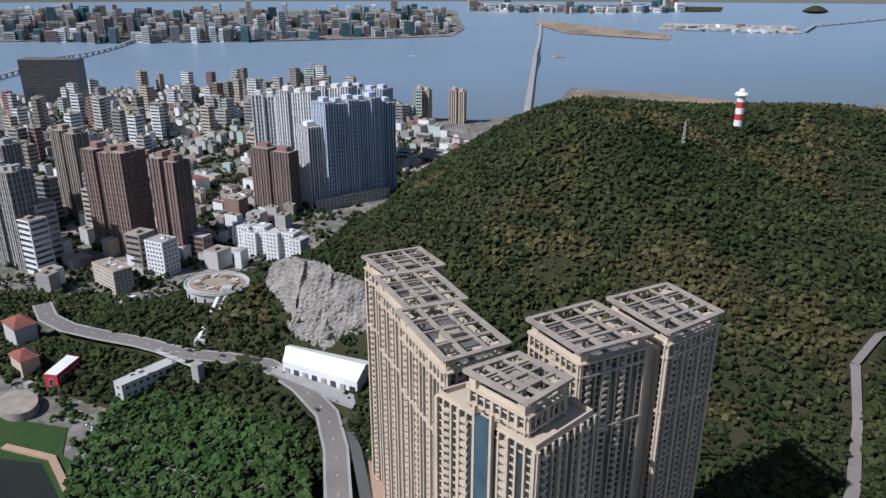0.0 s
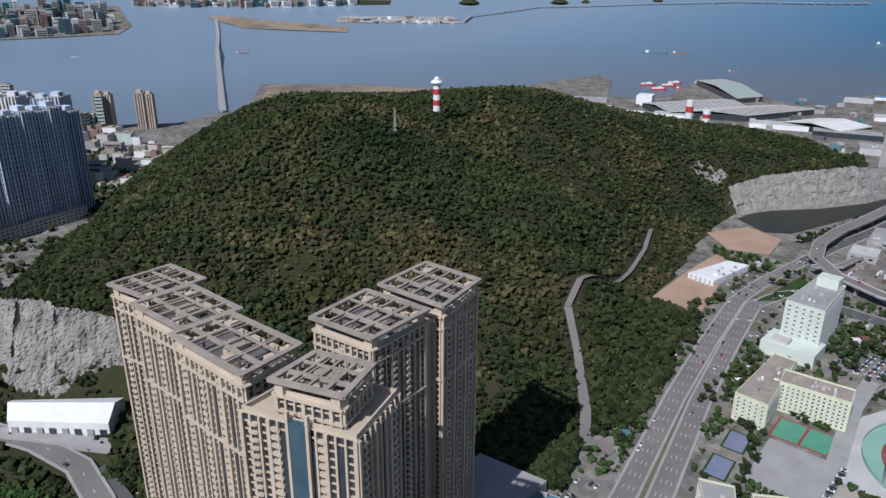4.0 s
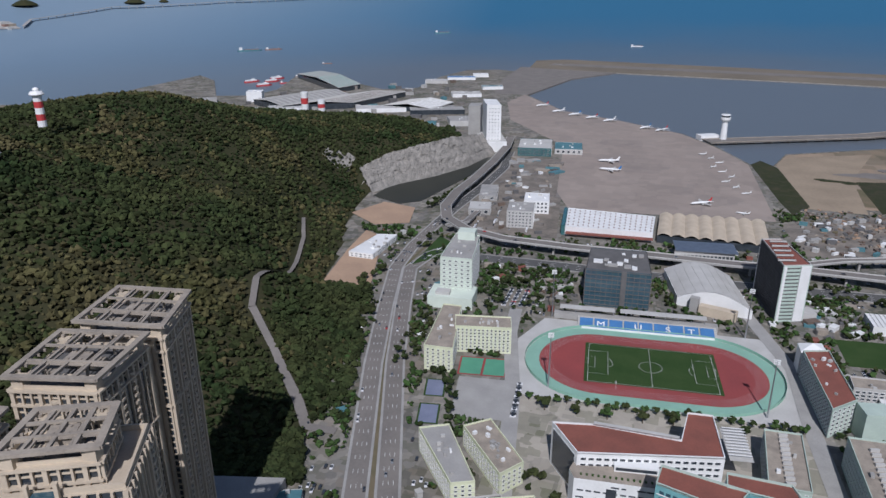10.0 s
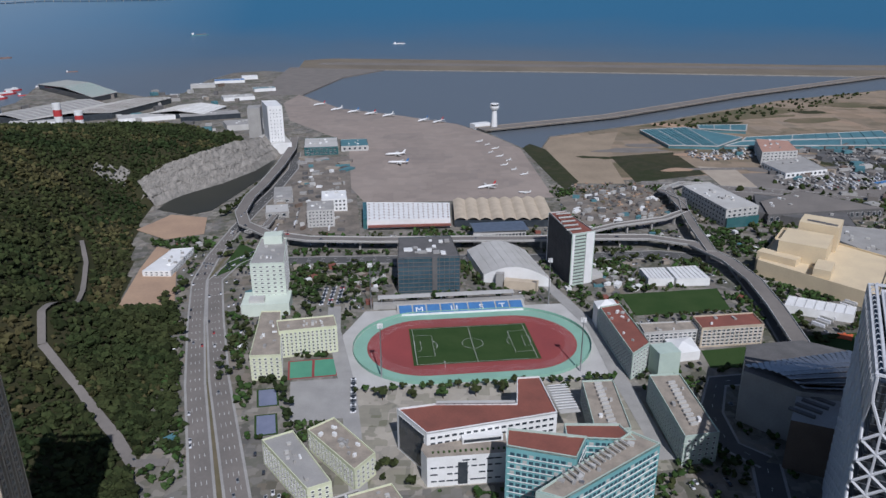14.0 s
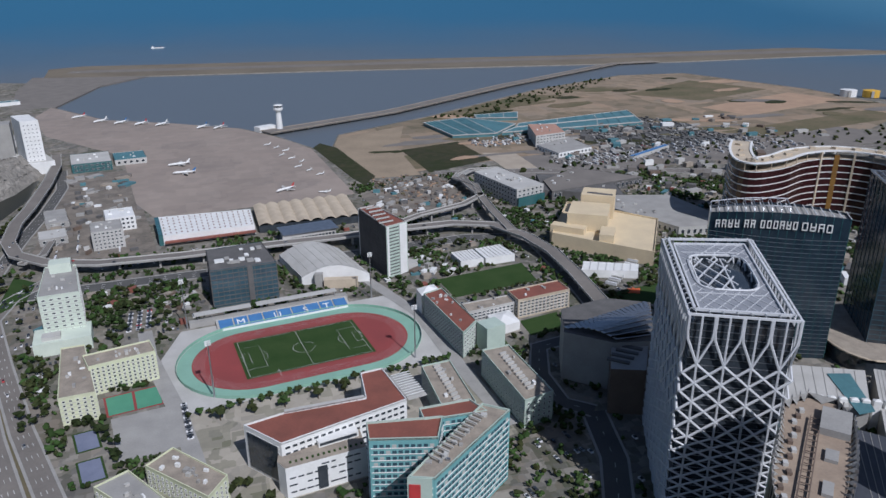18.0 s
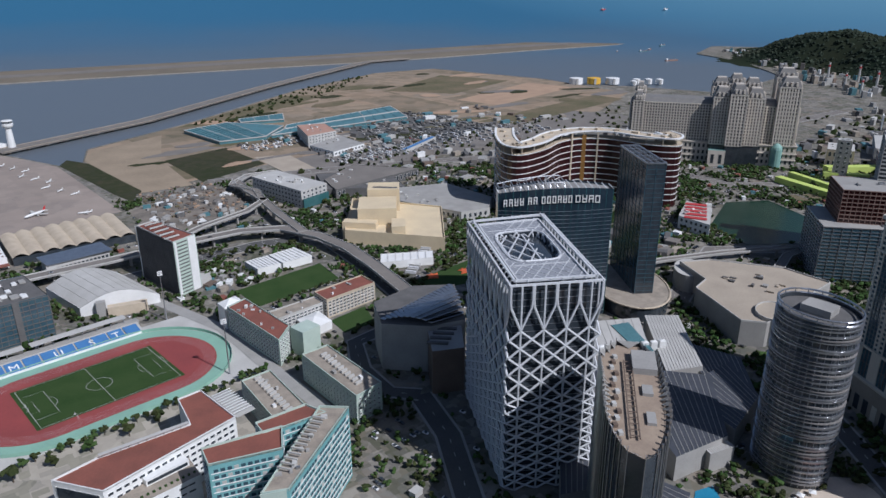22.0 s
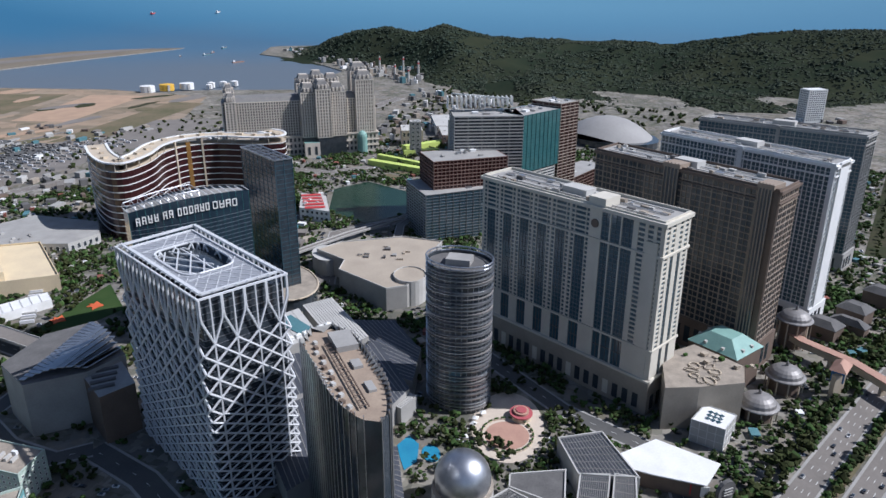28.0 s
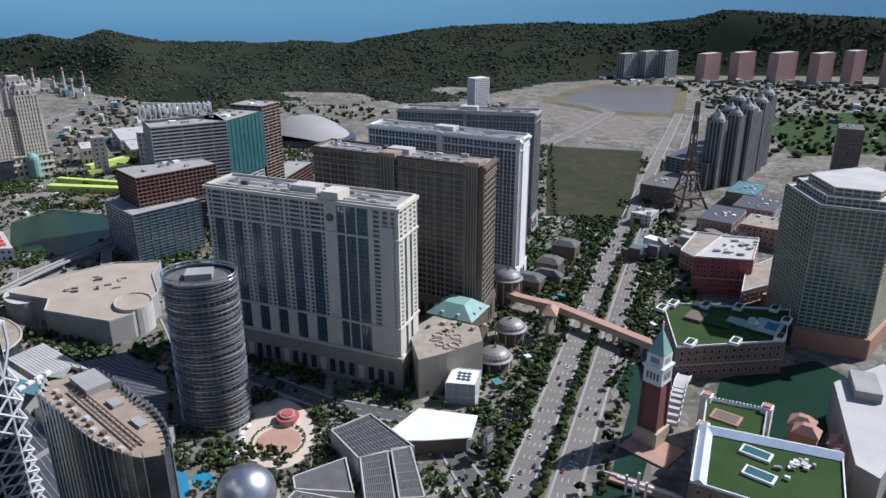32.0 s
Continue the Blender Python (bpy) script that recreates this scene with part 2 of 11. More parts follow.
def water_material():
    m = bpy.data.materials.new("sea_water")
    m.use_nodes = True
    nt = m.node_tree
    b = nt.nodes["Principled BSDF"]
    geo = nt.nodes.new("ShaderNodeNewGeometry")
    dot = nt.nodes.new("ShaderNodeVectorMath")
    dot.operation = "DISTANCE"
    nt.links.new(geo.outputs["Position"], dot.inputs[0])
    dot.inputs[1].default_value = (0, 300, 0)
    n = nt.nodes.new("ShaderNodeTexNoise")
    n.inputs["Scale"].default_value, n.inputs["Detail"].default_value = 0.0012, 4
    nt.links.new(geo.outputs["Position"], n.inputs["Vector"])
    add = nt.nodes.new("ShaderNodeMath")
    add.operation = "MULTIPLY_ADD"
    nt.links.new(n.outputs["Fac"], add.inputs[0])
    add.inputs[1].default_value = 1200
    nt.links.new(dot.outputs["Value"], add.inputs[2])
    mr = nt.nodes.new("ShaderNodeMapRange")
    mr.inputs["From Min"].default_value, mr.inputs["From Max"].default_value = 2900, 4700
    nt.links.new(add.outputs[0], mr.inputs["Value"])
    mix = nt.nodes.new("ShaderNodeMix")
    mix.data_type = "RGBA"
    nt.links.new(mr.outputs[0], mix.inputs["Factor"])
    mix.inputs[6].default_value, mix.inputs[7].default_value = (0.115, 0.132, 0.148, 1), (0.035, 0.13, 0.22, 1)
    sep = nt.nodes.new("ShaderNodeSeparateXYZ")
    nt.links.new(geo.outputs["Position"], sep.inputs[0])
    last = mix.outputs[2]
    # haze over the western sea is put into its colour; far east paler too
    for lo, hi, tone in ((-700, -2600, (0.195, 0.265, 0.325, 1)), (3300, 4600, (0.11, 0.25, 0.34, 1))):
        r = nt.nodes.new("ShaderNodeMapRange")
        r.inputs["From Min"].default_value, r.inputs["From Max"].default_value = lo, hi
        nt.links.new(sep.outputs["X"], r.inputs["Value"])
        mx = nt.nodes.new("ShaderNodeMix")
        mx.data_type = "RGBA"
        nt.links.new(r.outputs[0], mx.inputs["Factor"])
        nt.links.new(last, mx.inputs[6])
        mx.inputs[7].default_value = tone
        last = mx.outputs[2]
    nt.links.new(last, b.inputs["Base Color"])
    b.inputs["Roughness"].default_value = 0.35
    b.inputs["Specular IOR Level"].default_value = 0.35
    w = nt.nodes.new("ShaderNodeTexNoise")
    w.inputs["Scale"].default_value, w.inputs["Detail"].default_value = 0.12, 3
    nt.links.new(geo.outputs["Position"], w.inputs["Vector"])
    bp = nt.nodes.new("ShaderNodeBump")
    bp.inputs["Strength"].default_value, bp.inputs["Distance"].default_value = 0.25, 0.8
    nt.links.new(w.outputs["Fac"], bp.inputs["Height"])
    nt.links.new(bp.outputs[0], b.inputs["Normal"])
    return m


M["water"] = water_material()


# ---- mesh tools ----
class Geo:
    """Collects faces for one mesh."""

    def __init__(self):
        self.v, self.f, self.m = [], [], []

    def poly(self, pts, m=0):
        n = len(self.v)
        self.v += [tuple(p) for p in pts]
        self.f.append(tuple(range(n, n + len(pts))))
        self.m.append(m)

    def prism(self, pts, z0, z1, side=0, top=0, cap=True):
        n, k = len(self.v), len(pts)
        self.v += [(x, y, z0) for x, y in pts] + [(x, y, z1) for x, y in pts]
        for i in range(k):
            j = (i + 1) % k
            self.f.append((n + i, n + j, n + k + j, n + k + i))
            self.m.append(side)
        if cap:
            self.f.append(tuple(range(n + k, n + 2 * k)))
            self.m.append(top)

    def box(self, c, size, rot=0.0, m=0):
        cx, cy, cz = c
        a, b, h = size[0] / 2, size[1] / 2, size[2] / 2
        co, si = math.cos(rot), math.sin(rot)
        pts = [(cx + x * co - y * si, cy + x * si + y * co) for x, y in ((-a, -b), (a, -b), (a, b), (-a, b))]
        n = len(self.v)
        self.prism(pts, cz - h, cz + h, m, m)
        self.f.append((n + 3, n + 2, n + 1, n))
        self.m.append(m)

    def strip(self, line, width, z, m=0, zs=None):
        """A flat ribbon along a line of (x, y), or (x, y, z)."""
        pts = [Vector(p[:2]) for p in line]
        hz = [p[2] if len(p) > 2 else z for p in line]
        n = len(self.v)
        for i, p in enumerate(pts):
            d = (pts[min(i + 1, len(pts) - 1)] - pts[max(i - 1, 0)]).normalized()
            s = Vector((-d.y, d.x)) * width / 2
            self.v += [(p.x + s.x, p.y + s.y, hz[i]), (p.x - s.x, p.y - s.y, hz[i])]
        for i in range(len(pts) - 1):
            a = n + 2 * i
            self.f.append((a, a + 1, a + 3, a + 2))
            self.m.append(m)

    def beam(self, line, width, depth, z=0.0, m=0):
        """A ribbon with thickness: a deck or kerb."""
        n = len(self.v)
        pts = [Vector(p[:2]) for p in line]
        hz = [p[2] if len(p) > 2 else z for p in line]
        for i, p in enumerate(pts):
            d = (pts[min(i + 1, len(pts) - 1)] - pts[max(i - 1, 0)]).normalized()
            s = Vector((-d.y, d.x)) * width / 2
            for q, dz in ((s, 0), (-s, 0), (-s, -depth), (s, -depth)):
                self.v.append((p.x + q.x, p.y + q.y, hz[i] + dz))
        for i in range(len(pts) - 1):
            for k in range(4):
                a, b = n + 4 * i + k, n + 4 * i + (k + 1) % 4
                self.f.append((b, a, a + 4, b + 4))
                self.m.append(m)
        for a in (n, n + 4 * (len(pts) - 1)):
            self.f.append((a, a + 1, a + 2, a + 3))
            self.m.append(m)

    def tube(self, line, r, sides=6, m=0):
        """A round bar along a line of points; r is one radius or one for each point."""
        n, k = len(self.v), len(line)
        pts = [Vector(p) for p in line]
        for i, p in enumerate(pts):
            d = (pts[min(i + 1, k - 1)] - pts[max(i - 1, 0)]).normalized()
            u = d.orthogonal().normalized()
            w = d.cross(u)
            ri = r[i] if isinstance(r, (list, tuple)) else r
            for s in range(sides):
                a = 2 * math.pi * s / sides
                self.v.append(tuple(p + u * (ri * math.cos(a)) + w * (ri * math.sin(a))))
        for i in range(k - 1):
            for s in range(sides):
                a, b = n + i * sides + s, n + i * sides + (s + 1) % sides
                self.f.append((a, b, b + sides, a + sides))
                self.m.append(m)
        self.f.append(tuple(n + s for s in reversed(range(sides))))
        self.f.append(tuple(n + (k - 1) * sides + s for s in range(sides)))
        self.m += [m, m]

    def mesh(self, name, mats, smooth=False):
        me = bpy.data.meshes.new(name)
        me.from_pydata(self.v, [], self.f)
        for x in mats:
            me.materials.append(M[x])
        if len(mats) > 1:
            me.polygons.foreach_set("material_index", self.m)
        if smooth:
            me.polygons.foreach_set("use_smooth", [True] * len(self.f))
        me.update()
        return me


WORLD = {}


def put(ob, m, parent=None):
    """Places ob at the world pose m, under its parent."""
    WORLD[ob] = m
    if parent:
        ob.parent = parent
        ob.matrix_parent_inverse = WORLD[parent].inverted()
    ob.matrix_basis = m
    return ob


def part(name, geo, mats, parent=None, label="", smooth=False):
    """One mesh object, with its geometry in world metres, under a thing or a part."""
    mats = (mats,) if isinstance(mats, str) else mats
    ob = new(name, geo.mesh(name, mats, smooth))
    WORLD[ob] = Matrix()
    if parent:
        ob.parent = parent
        ob.matrix_parent_inverse = WORLD[parent].inverted()
    return tagged(ob, label)


def setting(name, geo, mats, label, category, kind="structure", smooth=False):
    return tagged(part(name, geo, mats, None, "", smooth), label, category, kind=kind)


def thing(name, x, y, z, label, category, group="", rot=0.0):
    return tagged(put(new(name), pose(x, y, z, 0, 0, rot)), label, category, group)


UNIT = {}
NEAR = {"window": 290, "floor_band": 240, "pier": 300, "balcony": 200, "lane_dash": 360, "roof_panel": 0, "dormer": 0, "sign_stroke": 900, "roof_ridge": 0, "eave": 0, "glazed_strip": 240, "floor_line": 260, "window_band": 0, "wall_pier": 0, "roof_unit": 330, "sill_band": 330,
        "podium_panel": 480, "parapet": 520, "stair_head": 0, "roof_vent": 450, "support_pile": 0, "fence_panel": 0, "mullion": 500, "brace": 0, "bridge_pier": 0}
JOINED = {}


def joined(name, parent, mats, x, y):
    """The mesh that gathers the far pieces of one kind on one thing, or None where they stay single."""
    if parent is None or name not in NEAR or math.hypot(x + 80, y + 20) < NEAR[name]:
        return None
    return JOINED.setdefault((parent, name, mats), Geo())




def bar(name, c, size, rot, material, parent, label=""):
    """A straight box part that shares one mesh with all others of its material; rot in radians."""
    far = joined(name, parent, (material,), c[0], c[1])
    if far:
        far.box(c, size, rot)
        return None
    if material not in UNIT:
        g = Geo()
        g.box((0, 0, 0), (1, 1, 1))
        UNIT[material] = g.mesh("bar_" + material, (material,))
    ob = new(name, UNIT[material])
    m = Matrix.Translation(c) @ Euler((0, 0, rot)).to_matrix().to_4x4() @ Matrix.Diagonal((*size, 1))
    return tagged(put(ob, m, parent), label)


def stamp(name, me, m, th):
    """A copy of a small mesh as a part, or as a piece of the joined rest when far off."""
    far = joined(name, th, tuple(x.name for x in me.materials), m.translation.x, m.translation.y)
    if not far:
        return put(new(name, me), m, th)
    n = len(far.v)
    far.v += [tuple(m @ v.co) for v in me.vertices]
    for p in me.polygons:
        far.f.append(tuple(n + i for i in p.vertices))
        far.m.append(p.material_index)


def edges(poly):
    """The sides of a footprint: start, direction, length, outward normal, heading."""
    area = sum(poly[i][0] * poly[(i + 1) % len(poly)][1] - poly[(i + 1) % len(poly)][0] * poly[i][1] for i in range(len(poly)))
    out = []
    for i, p in enumerate(poly):
        q = poly[(i + 1) % len(poly)]
        d = Vector((q[0] - p[0], q[1] - p[1]))
        l = d.length
        d = d / l
        nrm = Vector((d.y, -d.x)) * (1 if area > 0 else -1)
        out.append((Vector(p), d, l, nrm, math.atan2(d.y, d.x)))
    return out


def inset(poly, k):
    c = Vector((sum(p[0] for p in poly) / len(poly), sum(p[1] for p in poly) / len(poly)))
    r = []
    n = len(poly)
    es = edges(poly)
    for i in range(n):
        a, b = es[i - 1], es[i]
        bis = a[3] + b[3]
        bis = bis / max(0.3, bis.length_squared) * 2
        r.append((poly[i][0] - bis.x * k, poly[i][1] - bis.y * k))
    return r


def frame_facade(th, poly, z0, z1, floors, bay, wall, band=0.9, pier=0.6, depth=0.5, skip=(), bdepth=None, wide=0):
    """Proud floor bands and piers round a glazed core; each is a part."""
    for k, (p, d, l, nrm, rot) in enumerate(edges(poly)):
        if k in skip or l < 3:
            continue
        bd = bdepth or depth
        mid = p + d * (l / 2) + nrm * (bd / 2)
        for i in range(floors + 1):
            z = z0 + (z1 - z0) * i / floors
            bar("floor_band", (mid.x, mid.y, z), (l + 2 * bd, bd, band), rot, wall, th)
        n = max(1, round(l / bay))
        for i in range(n + 1):
            q = p + d * (l * i / n) + nrm * (depth / 2 + 0.06)
            # proud dark glass bars stand in for the shade of full-height recesses
            if wide and i % wide == 1 and i < n:
                u = p + d * (l * (i + 0.5) / n) + nrm * (bd / 2 + 0.05)
                bar("glazed_strip", (u.x, u.y, (z0 + z1) / 2 - 1), (l / n * 0.66, bd + 0.12, z1 - z0 - 8), rot, "glass", th)
            bar("pier", (q.x, q.y, (z0 + z1) / 2), (pier * (1.8 if wide and i % wide == 0 else 1), depth + (0.4 if wide and i % wide == 0 else 0.1), z1 - z0), rot, wall, th)


WIN = {}


def window_mesh(w, h, glass, frame_m):
    key = (round(w, 2), round(h, 2), glass, frame_m)
    if key not in WIN:
        g = Geo()
        g.poly([(-w / 2, -0.05, -h / 2), (w / 2, -0.05, -h / 2), (w / 2, -0.05, h / 2), (-w / 2, -0.05, h / 2)], 0)
        for cx, cz, sx, sz in ((0, h / 2, w + 0.3, 0.18), (0, -h / 2, w + 0.3, 0.18), (-w / 2, 0, 0.16, h), (w / 2, 0, 0.16, h)):
            g.box((cx, -0.08, cz), (sx, 0.28, sz), 0, 1)
        WIN[key] = g.mesh("window", (glass, frame_m))
    return WIN[key]


def windows(th, poly, z0, z1, rows, bay, w, h, glass="glass", frame_m="white", sides=None, margin=1.0):
    """Single framed windows set on the walls, each a part."""
    for k, (p, d, l, nrm, rot) in enumerate(edges(poly)):
        if sides is not None and k not in sides:
            continue
        n = int((l - 2 * margin) / bay)
        me = window_mesh(w, h, glass, frame_m)
        face = math.atan2(nrm.y, nrm.x) + math.pi / 2
        for i in range(n):
            q = p + d * (margin + (l - 2 * margin) * (i + 0.5) / n) + nrm * 0.02
            for j in range(rows):
                z = z0 + (z1 - z0) * (j + 0.5) / rows
                m = Matrix.Translation((q.x, q.y, z)) @ Euler((0, 0, face)).to_matrix().to_4x4()
                stamp("window", me, m, th)


def parapet(th, poly, z, h=1.1, wall="concrete", width=0.4):
    for p, d, l, nrm, rot in edges(poly):
        m = p + d * (l / 2) - nrm * (width / 2)
        bar("parapet", (m.x, m.y, z + h / 2), (l, width, h), rot, wall, th)


def clutter(th, poly, z, n, seed, mats=("concrete", "white", "metal"), big=4.0):
    """Plant boxes on a roof."""
    rnd = random.Random(seed)
    a, b, c = Vector(poly[0]), Vector(poly[1]), Vector(poly[-1])
    rot = math.atan2((b - a).y, (b - a).x)
    for _ in range(n):
        q = a + (b - a) * rnd.uniform(0.15, 0.85) + (c - a) * rnd.uniform(0.15, 0.85)
        s = (rnd.uniform(0.3, 1) * big, rnd.uniform(0.3, 1) * big, rnd.uniform(0.8, 2.6))
        bar("roof_unit", (q.x, q.y, z + s[2] / 2), s, rot, rnd.choice(mats), th)


def centre(poly):
    return sum(p[0] for p in poly) / len(poly), sum(p[1] for p in poly) / len(poly)


def plain_building(name, poly, h, wall, roof, label, category="building", z0=0.0, group=""):
    """Walls and roof; returns the thing to hang more parts on."""
    x, y = centre(poly)
    th = thing(name, x, y, z0, label, category, group)
    g = Geo()
    g.prism(poly, z0 - 1.0, z0 + h, 0, 0, cap=False)
    part("wall", g, wall, th)
    g = Geo()
    g.prism(inset(poly, 0.3), z0 + h - 0.9, z0 + h - 0.35, 0, 0)
    part("roof", g, roof, th)
    return th


# ---- ground, sea, hills ----
CX, CY = -80.0, -20.0


def bowl(x, y):
    """The far sea lifts gently, so that its horizon is met within sight."""
    return -3.0 + 9.3e-5 * max(0.0, math.hypot(x - CX, y - CY) - 3400.0) ** 2


g = Geo()
RINGS = [0, 300, 700, 1200, 1800, 2400, 3000, 3400] + [3400 + 80 * i for i in range(1, 20)]
for r in RINGS:
    for s in range(96):
        a = 2 * math.pi * s / 96
        x, y = CX + r * math.cos(a), CY + r * math.sin(a)
        g.v.append((x, y, bowl(x, y)))
for i in range(len(RINGS) - 1):
    for s in range(96):
        t = (s + 1) % 96
        g.f.append((i * 96 + s, i * 96 + 96 + s, i * 96 + 96 + t, i * 96 + t))
        g.m.append(0)
setting("water", g, "water", "calm blue-grey sea, silty brown shallows, haze tinted into its far west", "sea", smooth=True)

COAST = [(-2500, -2600), (-2380, -395), (-2374, -193), (-2419, 253), (-2337, 476), (-1804, 574), (-1640, 560), (-1540, 709), (-1614, 900),
         (-1700, 1000), (-1768, 1048), (-1969, 1205), (-1757, 1408), (-1569, 1492), (-1300, 1600), (-1190, 1590), (-1380, 1800), (-1363, 2170),
         (-1246, 2054), (-1078, 1760), (-980, 1788), (-965, 1911), (-1045, 2255), (-1010, 2375), (-765, 2075), (-661, 1974), (-570, 2030), (-560, 2297), (-507, 2500), (-405, 2540), (-335, 2500),
         (-330, 2300), (-241, 1959), (-124, 1715), (11, 1604), (134, 1478), (184, 1366), (222, 1230), (232, 960), (258, 975), (258, 1225), (299, 1325),
         (543, 1435), (992, 1694), (1387, 1837), (1613, 1791), (1668, 1356), (1640, 1200), (1720, 1065), (1800, 760), (1836, 722), (1907, 838),
         (2249, 853), (2577, 1128), (2757, 1407), (3117, 1520), (3411, 1345), (3700, 900), (3900, 0), (3900, -1500), (3300, -3000)]
g = Geo()
g.prism(COAST, -6, 0, 1, 0)
ground = setting("ground", g, ("land", "rock"), "mottled grey-brown paved and bare city ground", "ground")

RUNWAY = [(-295, 2876), (-185, 2936), (500, 2759), (1579, 2459), (2727, 2256), (3291, 2128), (3198, 1892), (2908, 1876), (2400, 1984), (1857, 2057),
          (1411, 2167), (628, 2378), (11, 2523), (-296, 2614)]
g = Geo()
g.prism(RUNWAY, -6, 0.5, 1, 0)
setting("runway_island", g, ("drygrass", "rock"), "long narrow artificial island of dry grass with rock banks", "island")


g = Geo()
g.strip([(-180, 2752), (3120, 2012)], 60, 0.9)
setting("runway", g, "asphalt_old", "long grey asphalt runway on the island", "runway")
g = Geo()
g.strip([(-120, 2700), (3050, 1975)], 24, 0.95)
setting("taxiway", g, "asphalt_old", "narrow grey taxiway beside the runway", "taxiway")


def smooth01(v):
    v = min(1.0, max(0.0, v))
    return v * v * (3 - 2 * v)


def edge_distance(poly, x, y):
    """Metres inside (+) or outside (-) of a polygon."""
    inside, best = False, 1e9
    n = len(poly)
    for i in range(n):
        x0, y0 = poly[i]
        x1, y1 = poly[(i + 1) % n]
        if (y0 > y) != (y1 > y) and x < (x1 - x0) * (y - y0) / (y1 - y0) + x0:
            inside = not inside
        dx, dy = x1 - x0, y1 - y0
        k = min(1, max(0, ((x - x0) * dx + (y - y0) * dy) / (dx * dx + dy * dy)))
        best = min(best, (x - x0 - k * dx) ** 2 + (y - y0 - k * dy) ** 2)
    return math.sqrt(best) * (1 if inside else -1)


HILL = [(-222, 338), (-238, 500), (-262, 590), (-310, 590), (-330, 700), (-355, 800), (-372, 940), (-330, 1010), (-275, 1080), (-262, 1201), (-290, 1330),
        (-450, 1420), (-700, 1430), (-1000, 1300), (-1150, 1000), (-1200, 700), (-1080, 430), (-900, 220), (-760, 120), (-690, -110), (-640, -160), (-560, -110),
        (-430, 20), (-330, 60), (-262, 90), (-235, 190)]
BUMPS = [(-720, 470, 98), (-590, 330, 62), (-430, 520, 50), (-640, 820, 112), (-620, 1080, 52), (-420, 1000, 15), (-560, 130, 25), (-640, -40, 18),
         (-880, 700, 85), (-880, 420, 44), (-380, 150, 10), (-420, 1230, 44), (-880, 1020, 50), (-610, 600, 24)]


NR = [(-300, 58, 12), (-333, 66, 15), (-381, 76, 19), (-419, 79, 21), (-457, 69, 23), (-498, 50, 24), (-521, 20, 24), (-540, -8, 23), (-576, -41, 22), (-604, -72, 21), (-632, -100, 20), (-663, -119, 19), (-700, -128, 18)]


def shelf(x, y, h):
    """Levels the slope beside the hill road and round the workshop yard."""
    if not (-740 < x < -280 and -170 < y < 150):
        return h
    p = Vector((x, y))
    best, zr = 1e9, 0.0
    for a, b in zip(NR, NR[1:]):
        u, v = Vector(a[:2]), Vector(b[:2])
        k = min(1.0, max(0.0, (p - u).dot(v - u) / (v - u).length_squared))
        d = (u.lerp(v, k) - p).length
        if d < best:
            best, zr = d, a[2] + (b[2] - a[2]) * k
    w = 1 - smooth01((best - 11) / 20)
    h = h * (1 - w) + min(h, zr - 1.2) * w
    w = 1 - smooth01((-edge_distance([(-512, 66), (-486, 42), (-405, 92), (-450, 126)], x, y) - 2) / 16)
    return h * (1 - w) + min(h, 22.5) * w


def hill_z(x, y):
    d = edge_distance(HILL, x, y)
    if d < -30:
        return -4.0
    h = sum(a * math.exp(-((x - cx) ** 2 + (y - cy) ** 2) / 36100.0) for cx, cy, a in BUMPS)
    steep = 30 if (x > -380 and 930 < y < 1230) else 110
    return shelf(x, y, h * smooth01((d + 8) / steep)) + 3.0 * noise.noise(Vector((x, y, 0)) * 0.012) * smooth01(d / 60) - (0.6 if d < 4 else 0)


g = Geo()
NX, NY, STEP = 84, 134, 12.0
for j in range(NY):
    for i in range(NX):
        x, y = -1215 + i * STEP, -180 + j * STEP
        g.v.append((x, y, hill_z(x, y)))
for j in range(NY - 1):
    for i in range(NX - 1):
        a = j * NX + i
        if max(g.v[a][2], g.v[a + 1][2], g.v[a + NX][2], g.v[a + NX + 1][2]) > -1:
            g.f.append((a, a + 1, a + NX + 1, a + NX))
            zs = [g.v[k][2] for k in (a, a + 1, a + NX, a + NX + 1)]
            g.m.append(1 if max(zs) - min(zs) > 13 and g.v[a][1] > 850 else 0)
setting("hill", g, ("soil", "rock"), "rounded wooded hill above the city", "hill", smooth=True)

FAR_RIDGE = [(2540, 1060, 66), (2600, 898, 107), (2628, 806, 121), (2658, 692, 102), (2683, 585, 133), (2703, 478, 105), (2716, 391, 84), (2742, 37, 70), (2729, -268, 62), (2717, -326, 80),
             (2676, -578, 118), (2624, -788, 134), (2536, -1047, 143), (2403, -1337, 144), (2303, -1512, 167), (2248, -1597, 199), (2141, -1747, 190), (2010, -2050, 174), (1900, -2350, 165)]
FARHILL = [(1960, 470), (2300, 640), (2470, 800), (2480, 1000), (2600, 1180), (3100, 1400), (3400, 1250), (3650, 800), (3800, 0), (3700, -2000), (3200, -2900), (1700, -2700),
           (1800, -2100), (1960, -1600), (2050, -1250), (1950, -800), (1650, -450), (1640, -200), (1680, 200)]


